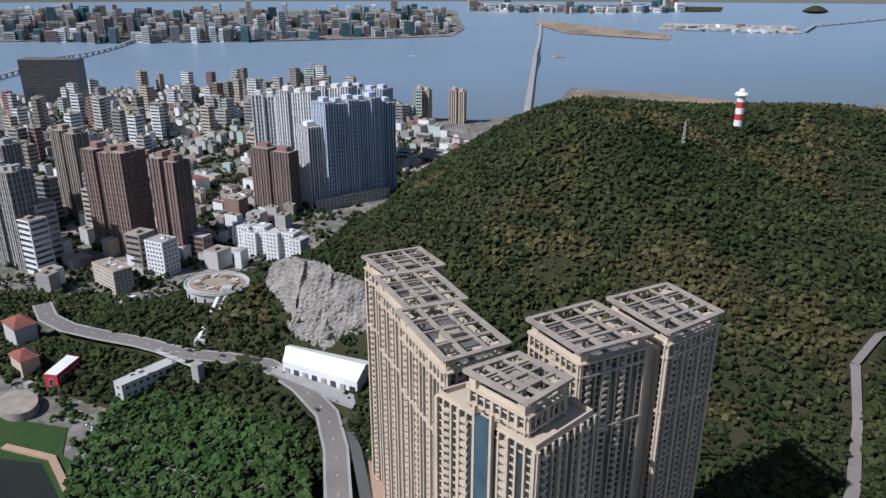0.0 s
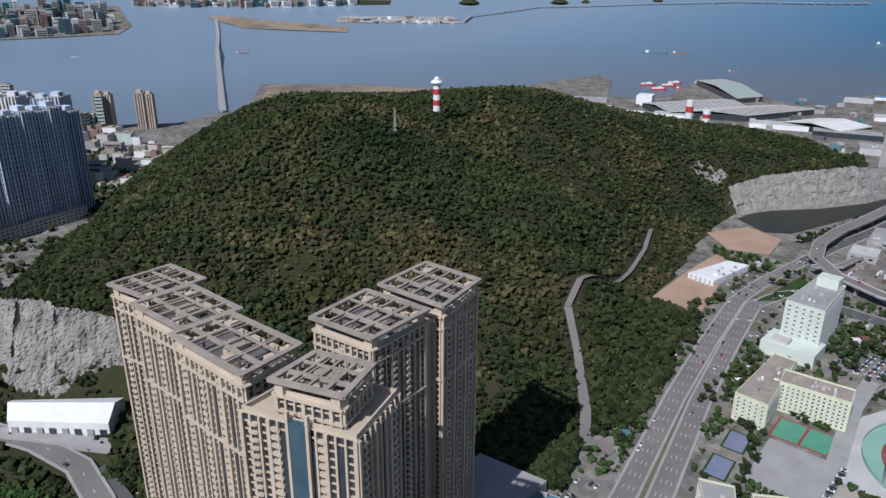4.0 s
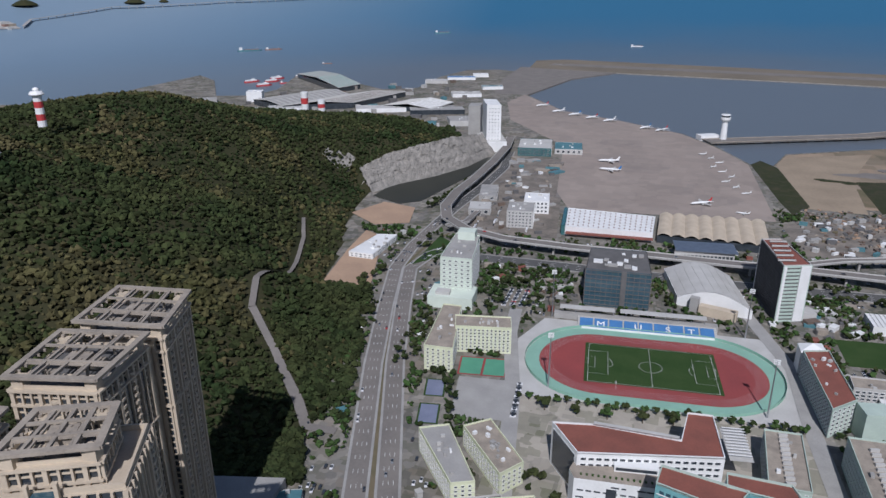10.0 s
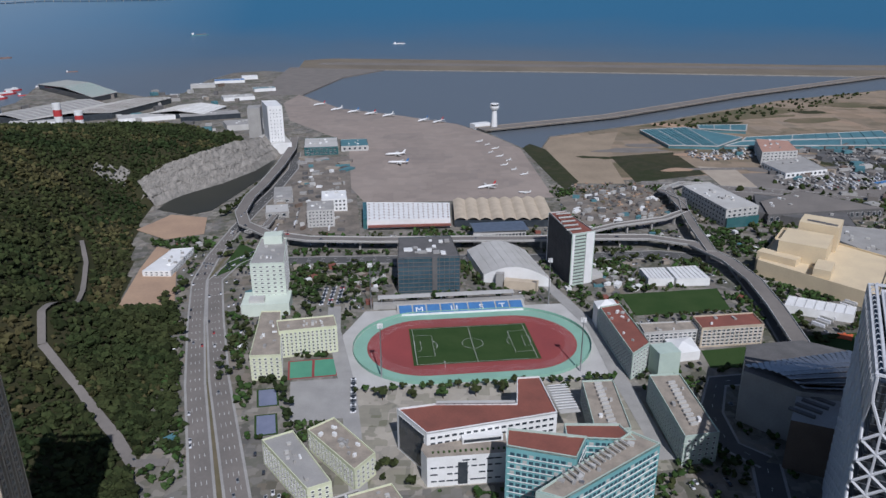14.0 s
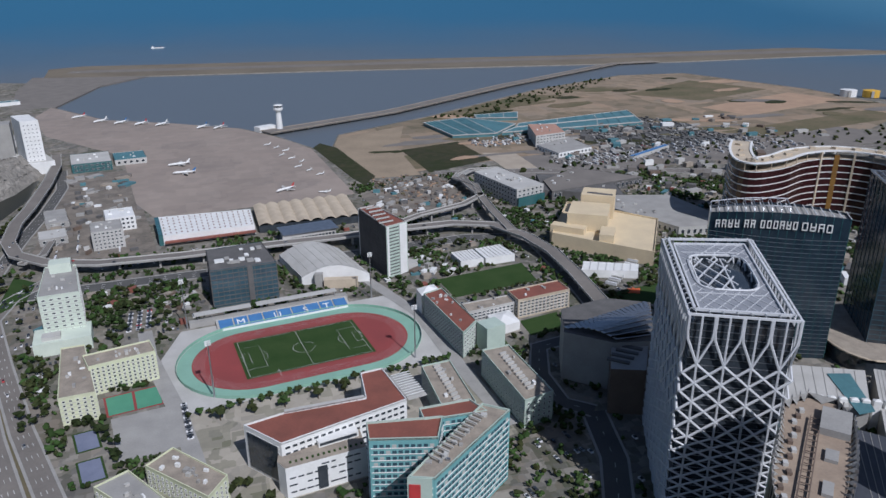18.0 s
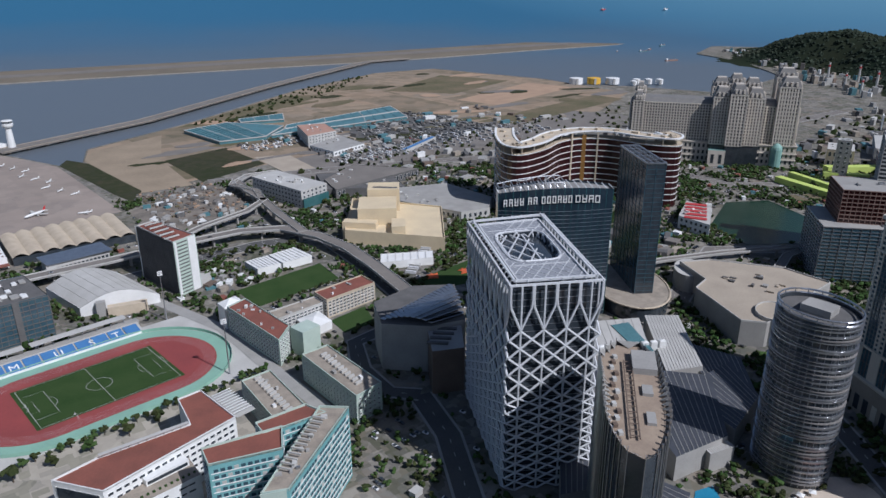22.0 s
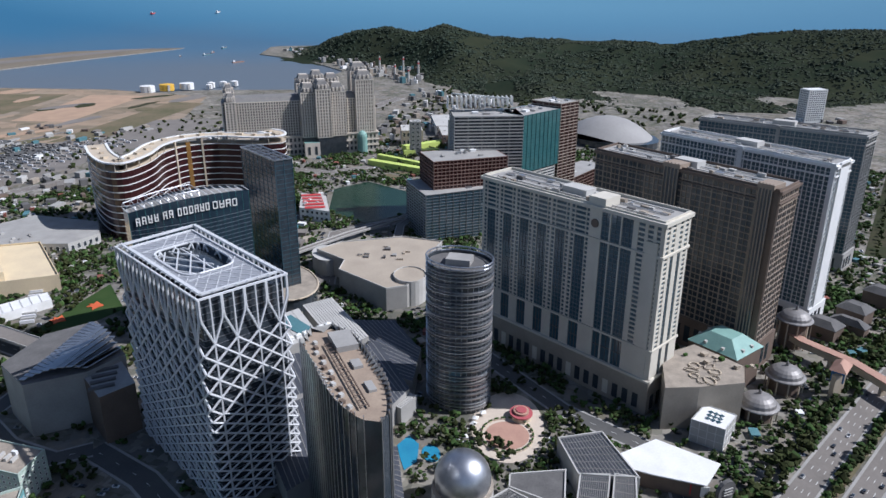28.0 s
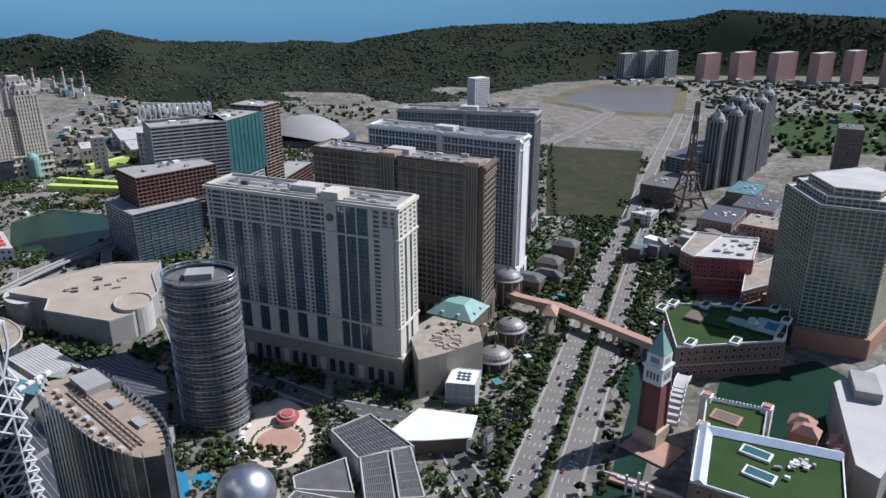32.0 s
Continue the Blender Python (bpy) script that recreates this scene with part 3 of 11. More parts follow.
def far_z(x, y):
    d = edge_distance(FARHILL, x, y)
    if d < -60:
        return -8.0
    best, top = 1e9, 0.0
    for (ax, ay, az), (bx, by, bz) in zip(FAR_RIDGE, FAR_RIDGE[1:]):
        dx, dy = bx - ax, by - ay
        k = min(1.0, max(0.0, ((x - ax) * dx + (y - ay) * dy) / (dx * dx + dy * dy)))
        e = math.hypot(x - ax - k * dx, y - ay - k * dy)
        if e < best:
            best, top = e, az + (bz - az) * k
    fall = math.exp(-(best / 520.0) ** 2)
    fold = noise.noise(Vector((x, y, 3)) * 0.0035) + 0.5 * noise.noise(Vector((x, y, 5)) * 0.009)
    return (top * fall + 30 * fold * smooth01(best / 260)) * smooth01((d + 15) / 180) - (1 if d < 8 else 0)


g = Geo()
NX, NY, STEP = 60, 112, 40.0
for j in range(NY):
    for i in range(NX):
        x, y = 1550 + i * STEP, -2950 + j * STEP
        g.v.append((x, y, far_z(x, y)))
for j in range(NY - 1):
    for i in range(NX - 1):
        a = j * NX + i
        if max(g.v[a][2], g.v[a + 1][2], g.v[a + NX][2], g.v[a + NX + 1][2]) > -2:
            g.f.append((a, a + 1, a + NX + 1, a + NX))
            g.m.append(0)
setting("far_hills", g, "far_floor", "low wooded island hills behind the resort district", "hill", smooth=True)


# ---- near apartment towers ----
def rect_frame(th, poly, z, beam_w=1.6, n=(4, 3), material="roofstone"):
    """A roof-top trellis: a broad moulded rim, cross beams, a light inner grid and brackets under the edge."""
    a, b, c, d = [Vector(p) for p in poly]
    for k, (p0, p1, q0, q1) in enumerate(((a, b, d, c), (a, d, b, c))):
        for i in range(n[k] + 1):
            u = p0.lerp(p1, i / n[k])
            v = q0.lerp(q1, i / n[k])
            m, dv = (u + v) / 2, v - u
            rim = i in (0, n[k])
            bar("trellis_beam", (m.x, m.y, z + 0.02 * k), (dv.length + beam_w, beam_w * (1.7 if rim else 0.8), 1.2 if rim else 0.9), math.atan2(dv.y, dv.x), material, th)
            if rim:
                w = dv.normalized()
                side = (Vector(centre(poly)) - m).normalized()
                for s in range(9):
                    q = u.lerp(v, (s + 0.5) / 9) + side * 1.2
                    bar("trellis_bracket", (q.x, q.y, z - 1.1), (0.6, 2.2, 1.1), math.atan2(w.y, w.x), material, th)
    for i in range(2):
        for s in (0.3, 0.7):
            u, v = (a.lerp(b, s), d.lerp(c, s)) if i else (a.lerp(d, s), b.lerp(c, s))
            m, dv = (u + v) / 2, v - u
            bar("trellis_beam", (m.x, m.y, z - 0.5), (dv.length, beam_w * 0.45, 0.7), math.atan2(dv.y, dv.x), material, th)
    for p in poly:
        for s in (0.15, 0.5, 0.85):
            q = Vector(p).lerp(Vector(centre(poly)), s)
            bar("trellis_post", (q.x, q.y, z - 2.6), (0.9, 0.9, 4.4), 0, material, th)


def balconies(th, poly, sides, z0, z1, floors, every, start, material, width=3.4, out=1.3):
    """Curved-front balconies stacked in columns, one at each floor."""
    key = ("balcony", material, width)
    if key not in WIN:
        g = Geo()
        pts = [(-width / 2, 0), (-width / 2, -out * 0.6), (-width / 4, -out), (width / 4, -out), (width / 2, -out * 0.6), (width / 2, 0)]
        g.prism(pts[::-1], -0.15, 1.05)
        WIN[key] = g.mesh("balcony", (material,))
    es = edges(poly)
    for k in sides:
        p, d, l, nrm, rot = es[k]
        n = int((l - 2 * start) / every) + 1
        face = math.atan2(nrm.y, nrm.x) + math.pi / 2
        for i in range(n):
            q = p + d * (start + i * every) + nrm * 0.5
            for j in range(floors):
                z = z0 + (z1 - z0) * (j + 0.1) / floors
                stamp("balcony", WIN[key], Matrix.Translation((q.x, q.y, z)) @ Euler((0, 0, face)).to_matrix().to_4x4(), th)


def apartment_slab(polys, z0, z1, label, floors, sides, core_poly):
    x, y = centre(core_poly)
    th = thing("apartment_tower", x, y, z0, label, "apartment tower", "cream apartment towers")
    for poly in polys:
        g = Geo()
        g.prism(poly, z0, z1 - 6, 0, 1)
        part("core", g, ("glass", "darkroof"), th, "dark recessed glazing")
        frame_facade(th, poly, z0, z1 - 6, floors, 3.7, "cream", 0.55, 0.8, 1.25, bdepth=0.5, wide=3)
        rect_frame(th, inset(poly, -1.4) if len(poly) == 4 else poly, z1, 1.5, (4, 3))
        clutter(th, inset(poly, 2), z1 - 6, 12, int(abs(x)), ("roofstone", "cream", "darkroof"), 6)
        q = centre(poly)
        bar("stair_house", (q[0], q[1], z1 - 3.4), (9, 7, 5.2), edges(poly)[0][4], "roofstone", th)
        for p, d, l, nrm, rot in edges(poly):
            m = p + d * (l / 2) + nrm * 0.8
            for dz, o in ((-6.2, 2.4), (-12.5, 2.0), (-40, 1.8)):
                bar("cornice", (m.x, m.y, z1 + dz), (l + o, o, 0.9), rot, "cream", th)
        parapet(th, poly, z1 - 6, 1.6, "cream", 0.6)
        for p in poly:
            q = Vector(p).lerp(Vector(centre(poly)), 0.12)
            bar("corner_turret", (q.x, q.y, z1 - 4.0), (4.5, 4.5, 5), 0.15, "cream", th)
    return th


RT1 = [(-250, 141), (-218, 146), (-221, 180), (-255, 175)]
RT2 = [(-256, 187), (-219, 190), (-227, 223), (-260, 221)]
RTC = [(-248, 172), (-224, 176), (-224, 192), (-250, 190)]
th = apartment_slab([RT1, RT2], 4, 158, "cream stone apartment tower with stepped roof trellises", 44, (0, 1), RT1 + RT2)
g = Geo()
g.prism(RTC, 4, 150, 0, 0)
part("link_block", g, "cream", th)
balconies(th, RT1, (1,), 6, 150, 42, 9, 4, "cream")
balconies(th, RT2, (1,), 6, 150, 42, 11, 5, "cream")
balconies(th, RT1, (0,), 6, 150, 42, 30, 16, "cream")

FT = [(-210, 94), (-185, 104), (-193, 123), (-214, 115)]
th = apartment_slab([FT], 4, 163.5, "cream stone apartment tower with a glazed stair bay", 45, (0, 1, 3), FT)
SH = [(-221, 85), (-176, 103), (-188, 133), (-226, 120)]
g = Geo()
g.prism(SH, 4, 149, 0, 1)
part("shoulder_block", g, ("glass", "cream"), th)
frame_facade(th, SH, 4, 149, 41, 4.2, "cream", 0.6, 0.9, 1.3, bdepth=0.5, wide=3)
balconies(th, SH, (0,), 6, 148, 40, 10, 5, "cream", 4.2)
balconies(th, SH, (1,), 6, 148, 40, 24, 4, "cream", 4.2)
parapet(th, SH, 149, 2.2, "cream", 0.8)
p, d, l, nrm, rot = edges(SH)[0]
q = p + d * (l * 0.52) + nrm * 1.0
bar("glazed_bay", (q.x, q.y, 78), (7, 2.4, 146), rot, "blueglass", th, "tall strip of blue mirrored glass")
for s in (-4.2, 4.2):
    u = q + d * s + nrm * 0.6
    bar("bay_pilaster", (u.x, u.y, 80), (1.2, 1.6, 150), rot, "cream", th)

L1 = [(-353, 94), (-326, 99), (-328, 127), (-355, 124)]
L2 = [(-322, 92), (-284, 95), (-284, 121), (-322, 119)]
L3 = [(-280, 90), (-232, 93), (-236, 120), (-280, 116)]
th = apartment_slab([L1, L2, L3], 8, 157.5, "long cream stone apartment slab with open roof trellises", 42, (0,), L1 + L3)
for poly in (L1, L2, L3):
    balconies(th, poly, (0,), 10, 150, 40, 13, 5, "cream")
balconies(th, L3, (1,), 10, 150, 40, 12, 6, "cream")
for a, b in ((L1, L2), (L2, L3)):
    c = ((a[1][0] + b[0][0] + a[2][0] + b[3][0]) / 4, (a[1][1] + b[0][1] + a[2][1] + b[3][1]) / 4)
    bar("link_block", (c[0], c[1], 78), (10, 20, 150), 0.05, "cream", th)


# ---- lattice hotel ----
def lattice_hotel():
    poly = [(144, 187), (187, 157), (254, 251), (205, 277)]
    z1 = 136.0
    x, y = centre(poly)
    th = thing("lattice_hotel", x, y, 0, "dark glass hotel tower wrapped in a white metal lattice", "hotel")
    core = inset(poly, 2.2)
    g = Geo()
    g.prism(core, 0, z1 - 6, 0, 0)
    part("core", g, "glass", th, "dark curtain-wall glass")
    for k, (p, d, l, nrm, rot) in enumerate(edges(core)):
        for i in range(1, 34):
            m = p + d * (l / 2) + nrm * 0.1
            bar("floor_line", (m.x, m.y, i * 3.9), (l, 0.3, 0.25), rot, "metal", th)
    for k, (p, d, l, nrm, rot) in enumerate(edges(poly)):
        n = 4 if l < 70 else 9
        w = l / n
        top, mid = z1 - 29, z1 - 72

        def at(u, z, bulge=0.3):
            q = p + d * u + nrm * bulge
            return (q.x, q.y, z)
        for i in range(n):
            c = (i + 0.5) * w
            g = Geo()
            g.tube([at(c, 0), at(c, z1 - 2)], 0.62, 5)
            part("lattice_post", g, "lattice", th)
            for e in (i, i + 1):
                g = Geo()
                x = e * w + (0.35 if e == i else -0.35)
                g.tube([at(c, top), at(c + (x - c) * 0.93, z1 - 15), at(x, z1 - 11), at(x, z1 - 2)], 0.72, 5)
                part("lattice_branch", g, "lattice", th)
        # two zones of crossing diagonals, wide above and close-set below
        for za, zb, h in ((top, mid, 11.0), (mid, 0.0, 6.4)):
            for s in (1, -1):
                j = -int(n) - 2
                while True:
                    zs = za - j * h
                    if zs < zb - n * h - h:
                        break
                    # the line falls from zs at the left post line to the right, or the mirror of that
                    slope = h / w
                    ua = (zs - za) / slope
                    ub = (zs - zb) / slope
                    ua, ub = max(0.0, ua + w / 2), min(l, ub + w / 2)
                    if ub - ua > 1.0:
                        zz0, zz1 = zs - (ua - w / 2) * slope, zs - (ub - w / 2) * slope
                        pts = [at(ua if s > 0 else l - ua, zz0), at(ub if s > 0 else l - ub, zz1)]
                        g = Geo()
                        g.tube(pts, 0.7 if za == top else 0.6, 5)
                        part("lattice_diagonal", g, "lattice", th)
                    j += 1
        m = p + d * (l / 2)
        bar("crown_rail", (m.x, m.y, z1 - 1.5), (l + 1.5, 1.1, 1.1), rot, "lattice", th)
        bar("crown_rail", (m.x - nrm.x * 3, m.y - nrm.y * 3, z1), (l - 5, 1.3, 1.3), rot, "lattice", th)
        for i in range(2 * n):
            q = p + d * (l * (i + 0.5) / (2 * n))
            g = Geo()
            g.tube([(q.x, q.y, z1 - 1.5), (q.x - nrm.x * 1.2, q.y - nrm.y * 1.2, z1 + 0.6), (q.x - nrm.x * 3, q.y - nrm.y * 3, z1)], 0.3, 4)
            part("crown_rib", g, "lattice", th)
    inner = inset(poly, 6)
    a, b, c, d = [Vector(q) for q in inner]

    def on(u, v):
        """A point of the roof: u across the short side, v from the front to the back."""
        return tuple(a.lerp(b, u).lerp(d.lerp(c, u), v))
    hole = []
    for i in range(32):
        t = 2 * math.pi * i / 32
        hole.append(on(0.5 + math.copysign(abs(math.cos(t)) ** 0.45 * 0.40, math.cos(t)), 0.55 + math.copysign(abs(math.sin(t)) ** 0.45 * 0.26, math.sin(t))))
    hc = Vector(on(0.5, 0.55))
    g = Geo()
    es = edges(inner)

    def outer(h):
        dv = Vector(h) - hc
        best = min(nrm.dot(p - hc) / nrm.dot(dv) for p, dd, l, nrm, r in es if nrm.dot(dv) > 1e-6)
        return tuple(hc + dv * best)
    for i in range(32):
        p, q = hole[i], hole[(i + 1) % 32]
        op, oq = outer(p), outer(q)
        g.poly([(*p, z1 - 2.5), (*op, z1 - 2.5), (*oq, z1 - 2.5), (*q, z1 - 2.5)], 0)
        g.poly([(*p, z1 - 2.5), (*q, z1 - 2.5), (*q, z1 - 34), (*p, z1 - 34)], 1)
    for q in inner:
        k = min(range(32), key=lambda i: (Vector(outer(hole[i])) - Vector(q)).length)
        g.poly([(*q, z1 - 2.52)] + [(*outer(hole[(k + j) % 32]), z1 - 2.52) for j in (-1, 0, 1)], 0)
    part("roof", g, ("roofpanel", "glass"), th, "grey panelled roof deck round an open well")
    g = Geo()
    g.poly([(*h, z1 - 33.8) for h in hole], 0)
    part("light_well", g, "glass", th)
    g = Geo()
    g.tube([(*h, z1 - 2.1) for h in hole + hole[:1]], 0.7, 5)
    part("hole_rim", g, "lattice", th)
    inn = [tuple(Vector(h).lerp(hc, 0.035)) for h in hole]
    for i in range(0, 32, 2):
        for j in (-2, 2):
            p, q = inn[i], inn[(i + j) % 32]
            m = tuple((Vector(p) + Vector(q)) / 2)
            g = Geo()
            g.tube([(*p, z1 - 2.4), (*m, z1 - 10), (*q, z1 - 18), (*m, z1 - 26), (*p, z1 - 33)], 0.62, 5)
            part("well_brace", g, "lattice", th)
    for k in range(-3, 6):
        for sl in (1, -1, 0):
            run = []
            for j in range(31):
                v = 0.30 + 0.5 * j / 30
                u = 0.16 + 0.21 * k + sl * (v - 0.30) * 1.2
                if (abs(u - 0.5) / 0.40) ** 4 + (abs(v - 0.55) / 0.26) ** 4 < 0.98 and u < 0.66 and (sl or k % 2 == 0):
                    run.append((*on(u, v), z1 - 4.2))
            if len(run) > 2:
                g = Geo()
                g.tube([run[0], run[-1]], 0.55, 4)
                part("well_net_bar", g, "lattice", th)
    for u0, v0, u1, v1 in ((0.07, 0.86, 0.93, 0.86), (0.08, 0.24, 0.92, 0.24)):
        g = Geo()
        g.tube([(*on(u0, v0), z1 - 2.3), (*on(u1, v1), z1 - 2.3)], 0.25, 4)
        part("roof_seam", g, "lattice", th)
    # diagonal seams across the deck, cut short where the well opens
    for s in (1, -1):
        for i in range(-6, 13):
            run = []
            for j in range(41):
                v = j / 40
                u = i / 6 + s * v * 1.6 - (0.0 if s > 0 else -0.6)
                inside = 0 <= u <= 1 and (abs(u - 0.5) / 0.41) ** 4 + (abs(v - 0.55) / 0.27) ** 4 > 1
                if inside:
                    run.append((*on(u, v), z1 - 2.35))
                if run and (not inside or j == 40):
                    if len(run) > 2:
                        g = Geo()
                        g.tube([run[0], run[-1]], 0.22, 4)
                        part("roof_seam", g, "lattice", th)
                    run = []
    for p, dd, l, nrm, rot in es:
        m = p + dd * (l / 2)
        bar("deck_edge", (m.x, m.y, z1 - 2.0), (l, 0.9, 1.3), rot, "lattice", th)


lattice_hotel()


# ---- other resort towers ----
def ellipse(cx, cy, a, b, rot, n=36):
    return [(cx + a * math.cos(t) * math.cos(rot) - b * math.sin(t) * math.sin(rot), cy + a * math.cos(t) * math.sin(rot) + b * math.sin(t) * math.cos(rot))
            for t in (2 * math.pi * i / n for i in range(n))]


def ring_tower():
    cx, cy, z1 = 290, 77, 113
    rot = math.radians(70)
    th = thing("ringed_tower", cx, cy, 0, "oval glass tower wound with silver metal bands", "hotel")
    body = ellipse(cx, cy, 23.5, 19, rot)
    g = Geo()
    g.prism(body, 0, z1 - 3, 0, 0, cap=False)
    part("core", g, "glass", th, smooth=True)
    g = Geo()
    g.prism(ellipse(cx, cy, 23, 18.5, rot), z1 - 6, z1 - 5, 0, 0)
    part("roof", g, "darkroof", th)
    bar("lift_house", (cx, cy, z1 - 3), (17, 13, 5), rot + 0.3, "concrete", th)
    rnd = random.Random(5)
    # bands fatten and part to shape in the sunny flank's sheen, and thin out to the shaded one
    for i in range(40):
        z = 3 + i * (z1 - 6) / 40
        tilt = rnd.uniform(-0.05, 0.05) - 0.03
        lean = rnd.uniform(-0.6, 0.6)
        fat = rnd.uniform(4.2, 5.4)
        n, w = 36, rnd.uniform(0.5, 1.1)
        g = Geo()
        e1, e0 = ellipse(cx, cy, 24.7, 20.2, rot), ellipse(cx, cy, 23.6, 19.1, rot)
        for k in range(n):
            t = 2 * math.pi * k / n
            dz = tilt * 26 * math.cos(t - lean)
            ww = w * (0.35 + 0.65 * (0.5 + 0.5 * math.cos(t + rot - fat)))
            g.v += [(*e1[k], z + dz), (*e1[k], z + ww + dz), (*e0[k], z + ww + 0.25 + dz), (*e0[k], z - 0.25 + dz)]
        for k in range(n):
            a, b = 4 * k, 4 * ((k + 1) % n)
            for q in range(4):
                g.f.append((a + q, b + q, b + (q + 1) % 4, a + (q + 1) % 4))
                g.m.append(0)
        part("metal_band", g, "metal" if i % 4 else "domemetal", th, smooth=False)
    for k in range(0, 36):
        p = ellipse(cx, cy, 23.7, 19.2, rot)[k]
        bar("glazing_bar", (p[0], p[1], z1 / 2 - 2), (0.3, 0.3, z1 - 6), 0, "metal", th)
    for zz in (z1 - 3, z1 - 0.5):
        g = Geo()
        e = ellipse(cx, cy, 24.2, 19.6, rot)
        g.tube([(*p, zz) for p in e + e[:1]], 0.6, 5)
        part("crown_ring", g, "metal", th)
    for k in range(0, 36, 2):
        p = ellipse(cx, cy, 24.0, 19.4, rot)[k]
        bar("crown_post", (p[0], p[1], z1 - 2), (0.5, 0.5, 4), 0, "metal", th)


ring_tower()


def lens_tower():
    """Leaf-shaped in plan: one flat flank, one bowed, a blunt back and a round nose."""
    z1 = 107.0
    a, b = Vector((182, 134)), Vector((99, 76))
    ax = (b - a).normalized()
    sx = Vector((-ax.y, ax.x))
    L, n = (b - a).length, 22
    west, east = [], []
    for i in range(n + 1):
        u = i / n
        nose = math.sqrt(max(0.0, 1 - max(0.0, (u - 0.62) / 0.38) ** 2)) * min(1.0, 0.45 + 4.0 * u)
        p = a + ax * (L * u)
        west.append(p - sx * (15.5 * nose * (1.12 - 0.2 * u)))
        east.append(p + sx * (14.0 * nose * (0.75 + 0.25 * math.sin(math.pi * u))))
    poly = [(p.x, p.y) for p in east[:-1]] + [(p.x, p.y) for p in reversed(west)]
    c = a.lerp(b, 0.5)
    th = thing("lens_tower", c.x, c.y, 0, "dark glass lens-shaped tower with a brown plant roof", "hotel")
    g = Geo()
    g.prism(poly, 0, z1, 0, 0, cap=False)
    part("core", g, "glass", th)
    g = Geo()
    g.prism(inset(poly, 1.0), z1 - 3.2, z1 - 2.2, 0, 0)
    part("roof", g, "tanroof", th)
    for i, p in enumerate(poly):
        q = poly[(i + 1) % len(poly)]
        dv = Vector((q[0] - p[0], q[1] - p[1]))
        if dv.length < 1:
            continue
        m = Vector(p).lerp(Vector(q), 0.5)
        out = (m - c).normalized()
        bar("glass_fin", (p[0], p[1], z1 / 2 + 1), (1.3, 0.3, z1 + 2), math.atan2(out.y, out.x), "metal", th)
        g = Geo()
        k = m - out * 4
        g.poly([(*p, z1 + 0.3), (*q, z1 + 0.3), (k.x, k.y, z1 - 2.0)])
        g.poly([(*p, z1 + 0.3), (k.x, k.y, z1 - 2.0), (*q, z1 + 0.3), ])
        part("roof_sail", g, "pale", th)
    rot = math.atan2(ax.y, ax.x)
    for u, s in ((0.2, (19, 12, 3.4)), (0.45, (8, 5, 1.6)), (0.68, (9, 4, 1.4))):
        p = a + ax * (L * u) + sx * 5
        bar("lift_house", (p.x, p.y, z1 - 2.2 + s[2] / 2), s, rot, "concrete", th)
    for i in range(15):
        p = a + ax * (L * (0.2 + 0.045 * i)) - sx * 3
        bar("gantry_rung", (p.x, p.y, z1 - 0.8), (0.4, 4.5, 0.3), rot, "brown", th)
    for s in (-5, -1):
        p = a + ax * (L * 0.52) + sx * s
        bar("gantry_rail", (p.x, p.y, z1 - 0.8), (L * 0.66, 0.5, 0.8), rot, "brown", th)
    for i in range(14):
        p = a + ax * (L * (0.15 + 0.055 * i)) - sx * (9 + (i % 3))
        bar("roof_unit", (p.x, p.y, z1 - 1.4), (2.6, 2, 1.6), rot + 0.3, "brown" if i % 2 else "pale", th)


lens_tower()


def slab_hotel(front_l, front_r, back_r, z1, floors, bay, wall, glass, label, podium=26, roof="pale", blank=(), name="slab_hotel", trim=None, band=0.9, pier=1.2, depth=0.55):
    """A long hotel slab: podium, glazed core, floor bands and piers, cornice and roof plant."""
    fl, fr, br = Vector(front_l), Vector(front_r), Vector(back_r)
    bl = fl + (br - fr)
    poly = [tuple(fl), tuple(fr), tuple(br), tuple(bl)]
    c = centre(poly)
    th = thing(name, c[0], c[1], 0, label, "hotel", "resort hotel slabs")
    g = Geo()
    g.prism(poly, 0, z1 - 2, 0, 1)
    part("core", g, (glass, roof), th)
    frame_facade(th, poly, podium, z1 - 4, floors, bay, trim or wall, band, pier, depth, bdepth=0.4)
    g = Geo()
    g.prism(inset(poly, -2.0), 0, podium, 0, 0)
    part("podium", g, wall, th)
    es = edges(poly)
    for p, d, l, nrm, rot in es:
        n = max(1, round(l / bay))
        for i in range(n):
            q = p + d * (l * (i + 0.5) / n) + nrm * 0.35
            bar("mullion", (q.x, q.y, (podium + z1 - 4) / 2), (0.35, 0.5, z1 - 4 - podium), rot, trim or wall, th)
    for k, u, w in blank:
        p, d, l, nrm, rot = es[k]
        q = p + d * (l * u) + nrm * 0.8
        bar("blank_wall", (q.x, q.y, z1 / 2), (w, 1.8, z1), rot, wall, th)
    for k, (p, d, l, nrm, rot) in enumerate(es):
        q = p + d * (l / 2) + nrm * 0.6
        bar("cornice", (q.x, q.y, z1 - 3), (l + 4, 2.2, 2.4), rot, wall, th)
        bar("cornice", (q.x, q.y, z1 - 11), (l + 2.4, 1.4, 1.2), rot, wall, th)
        for i in range(int(l / 9)):
            u = p + d * (4.5 + 9 * i) + nrm * 2.02
            bar("podium_panel", (u.x, u.y, podium * 0.45), (5, 0.5, podium * 0.55), rot, "glass", th)
    parapet(th, poly, z1 - 2, 2.0, wall, 0.7)
    roof_plant(th, inset(poly, 3), z1 - 2, int(z1) + floors, 26)
    return th


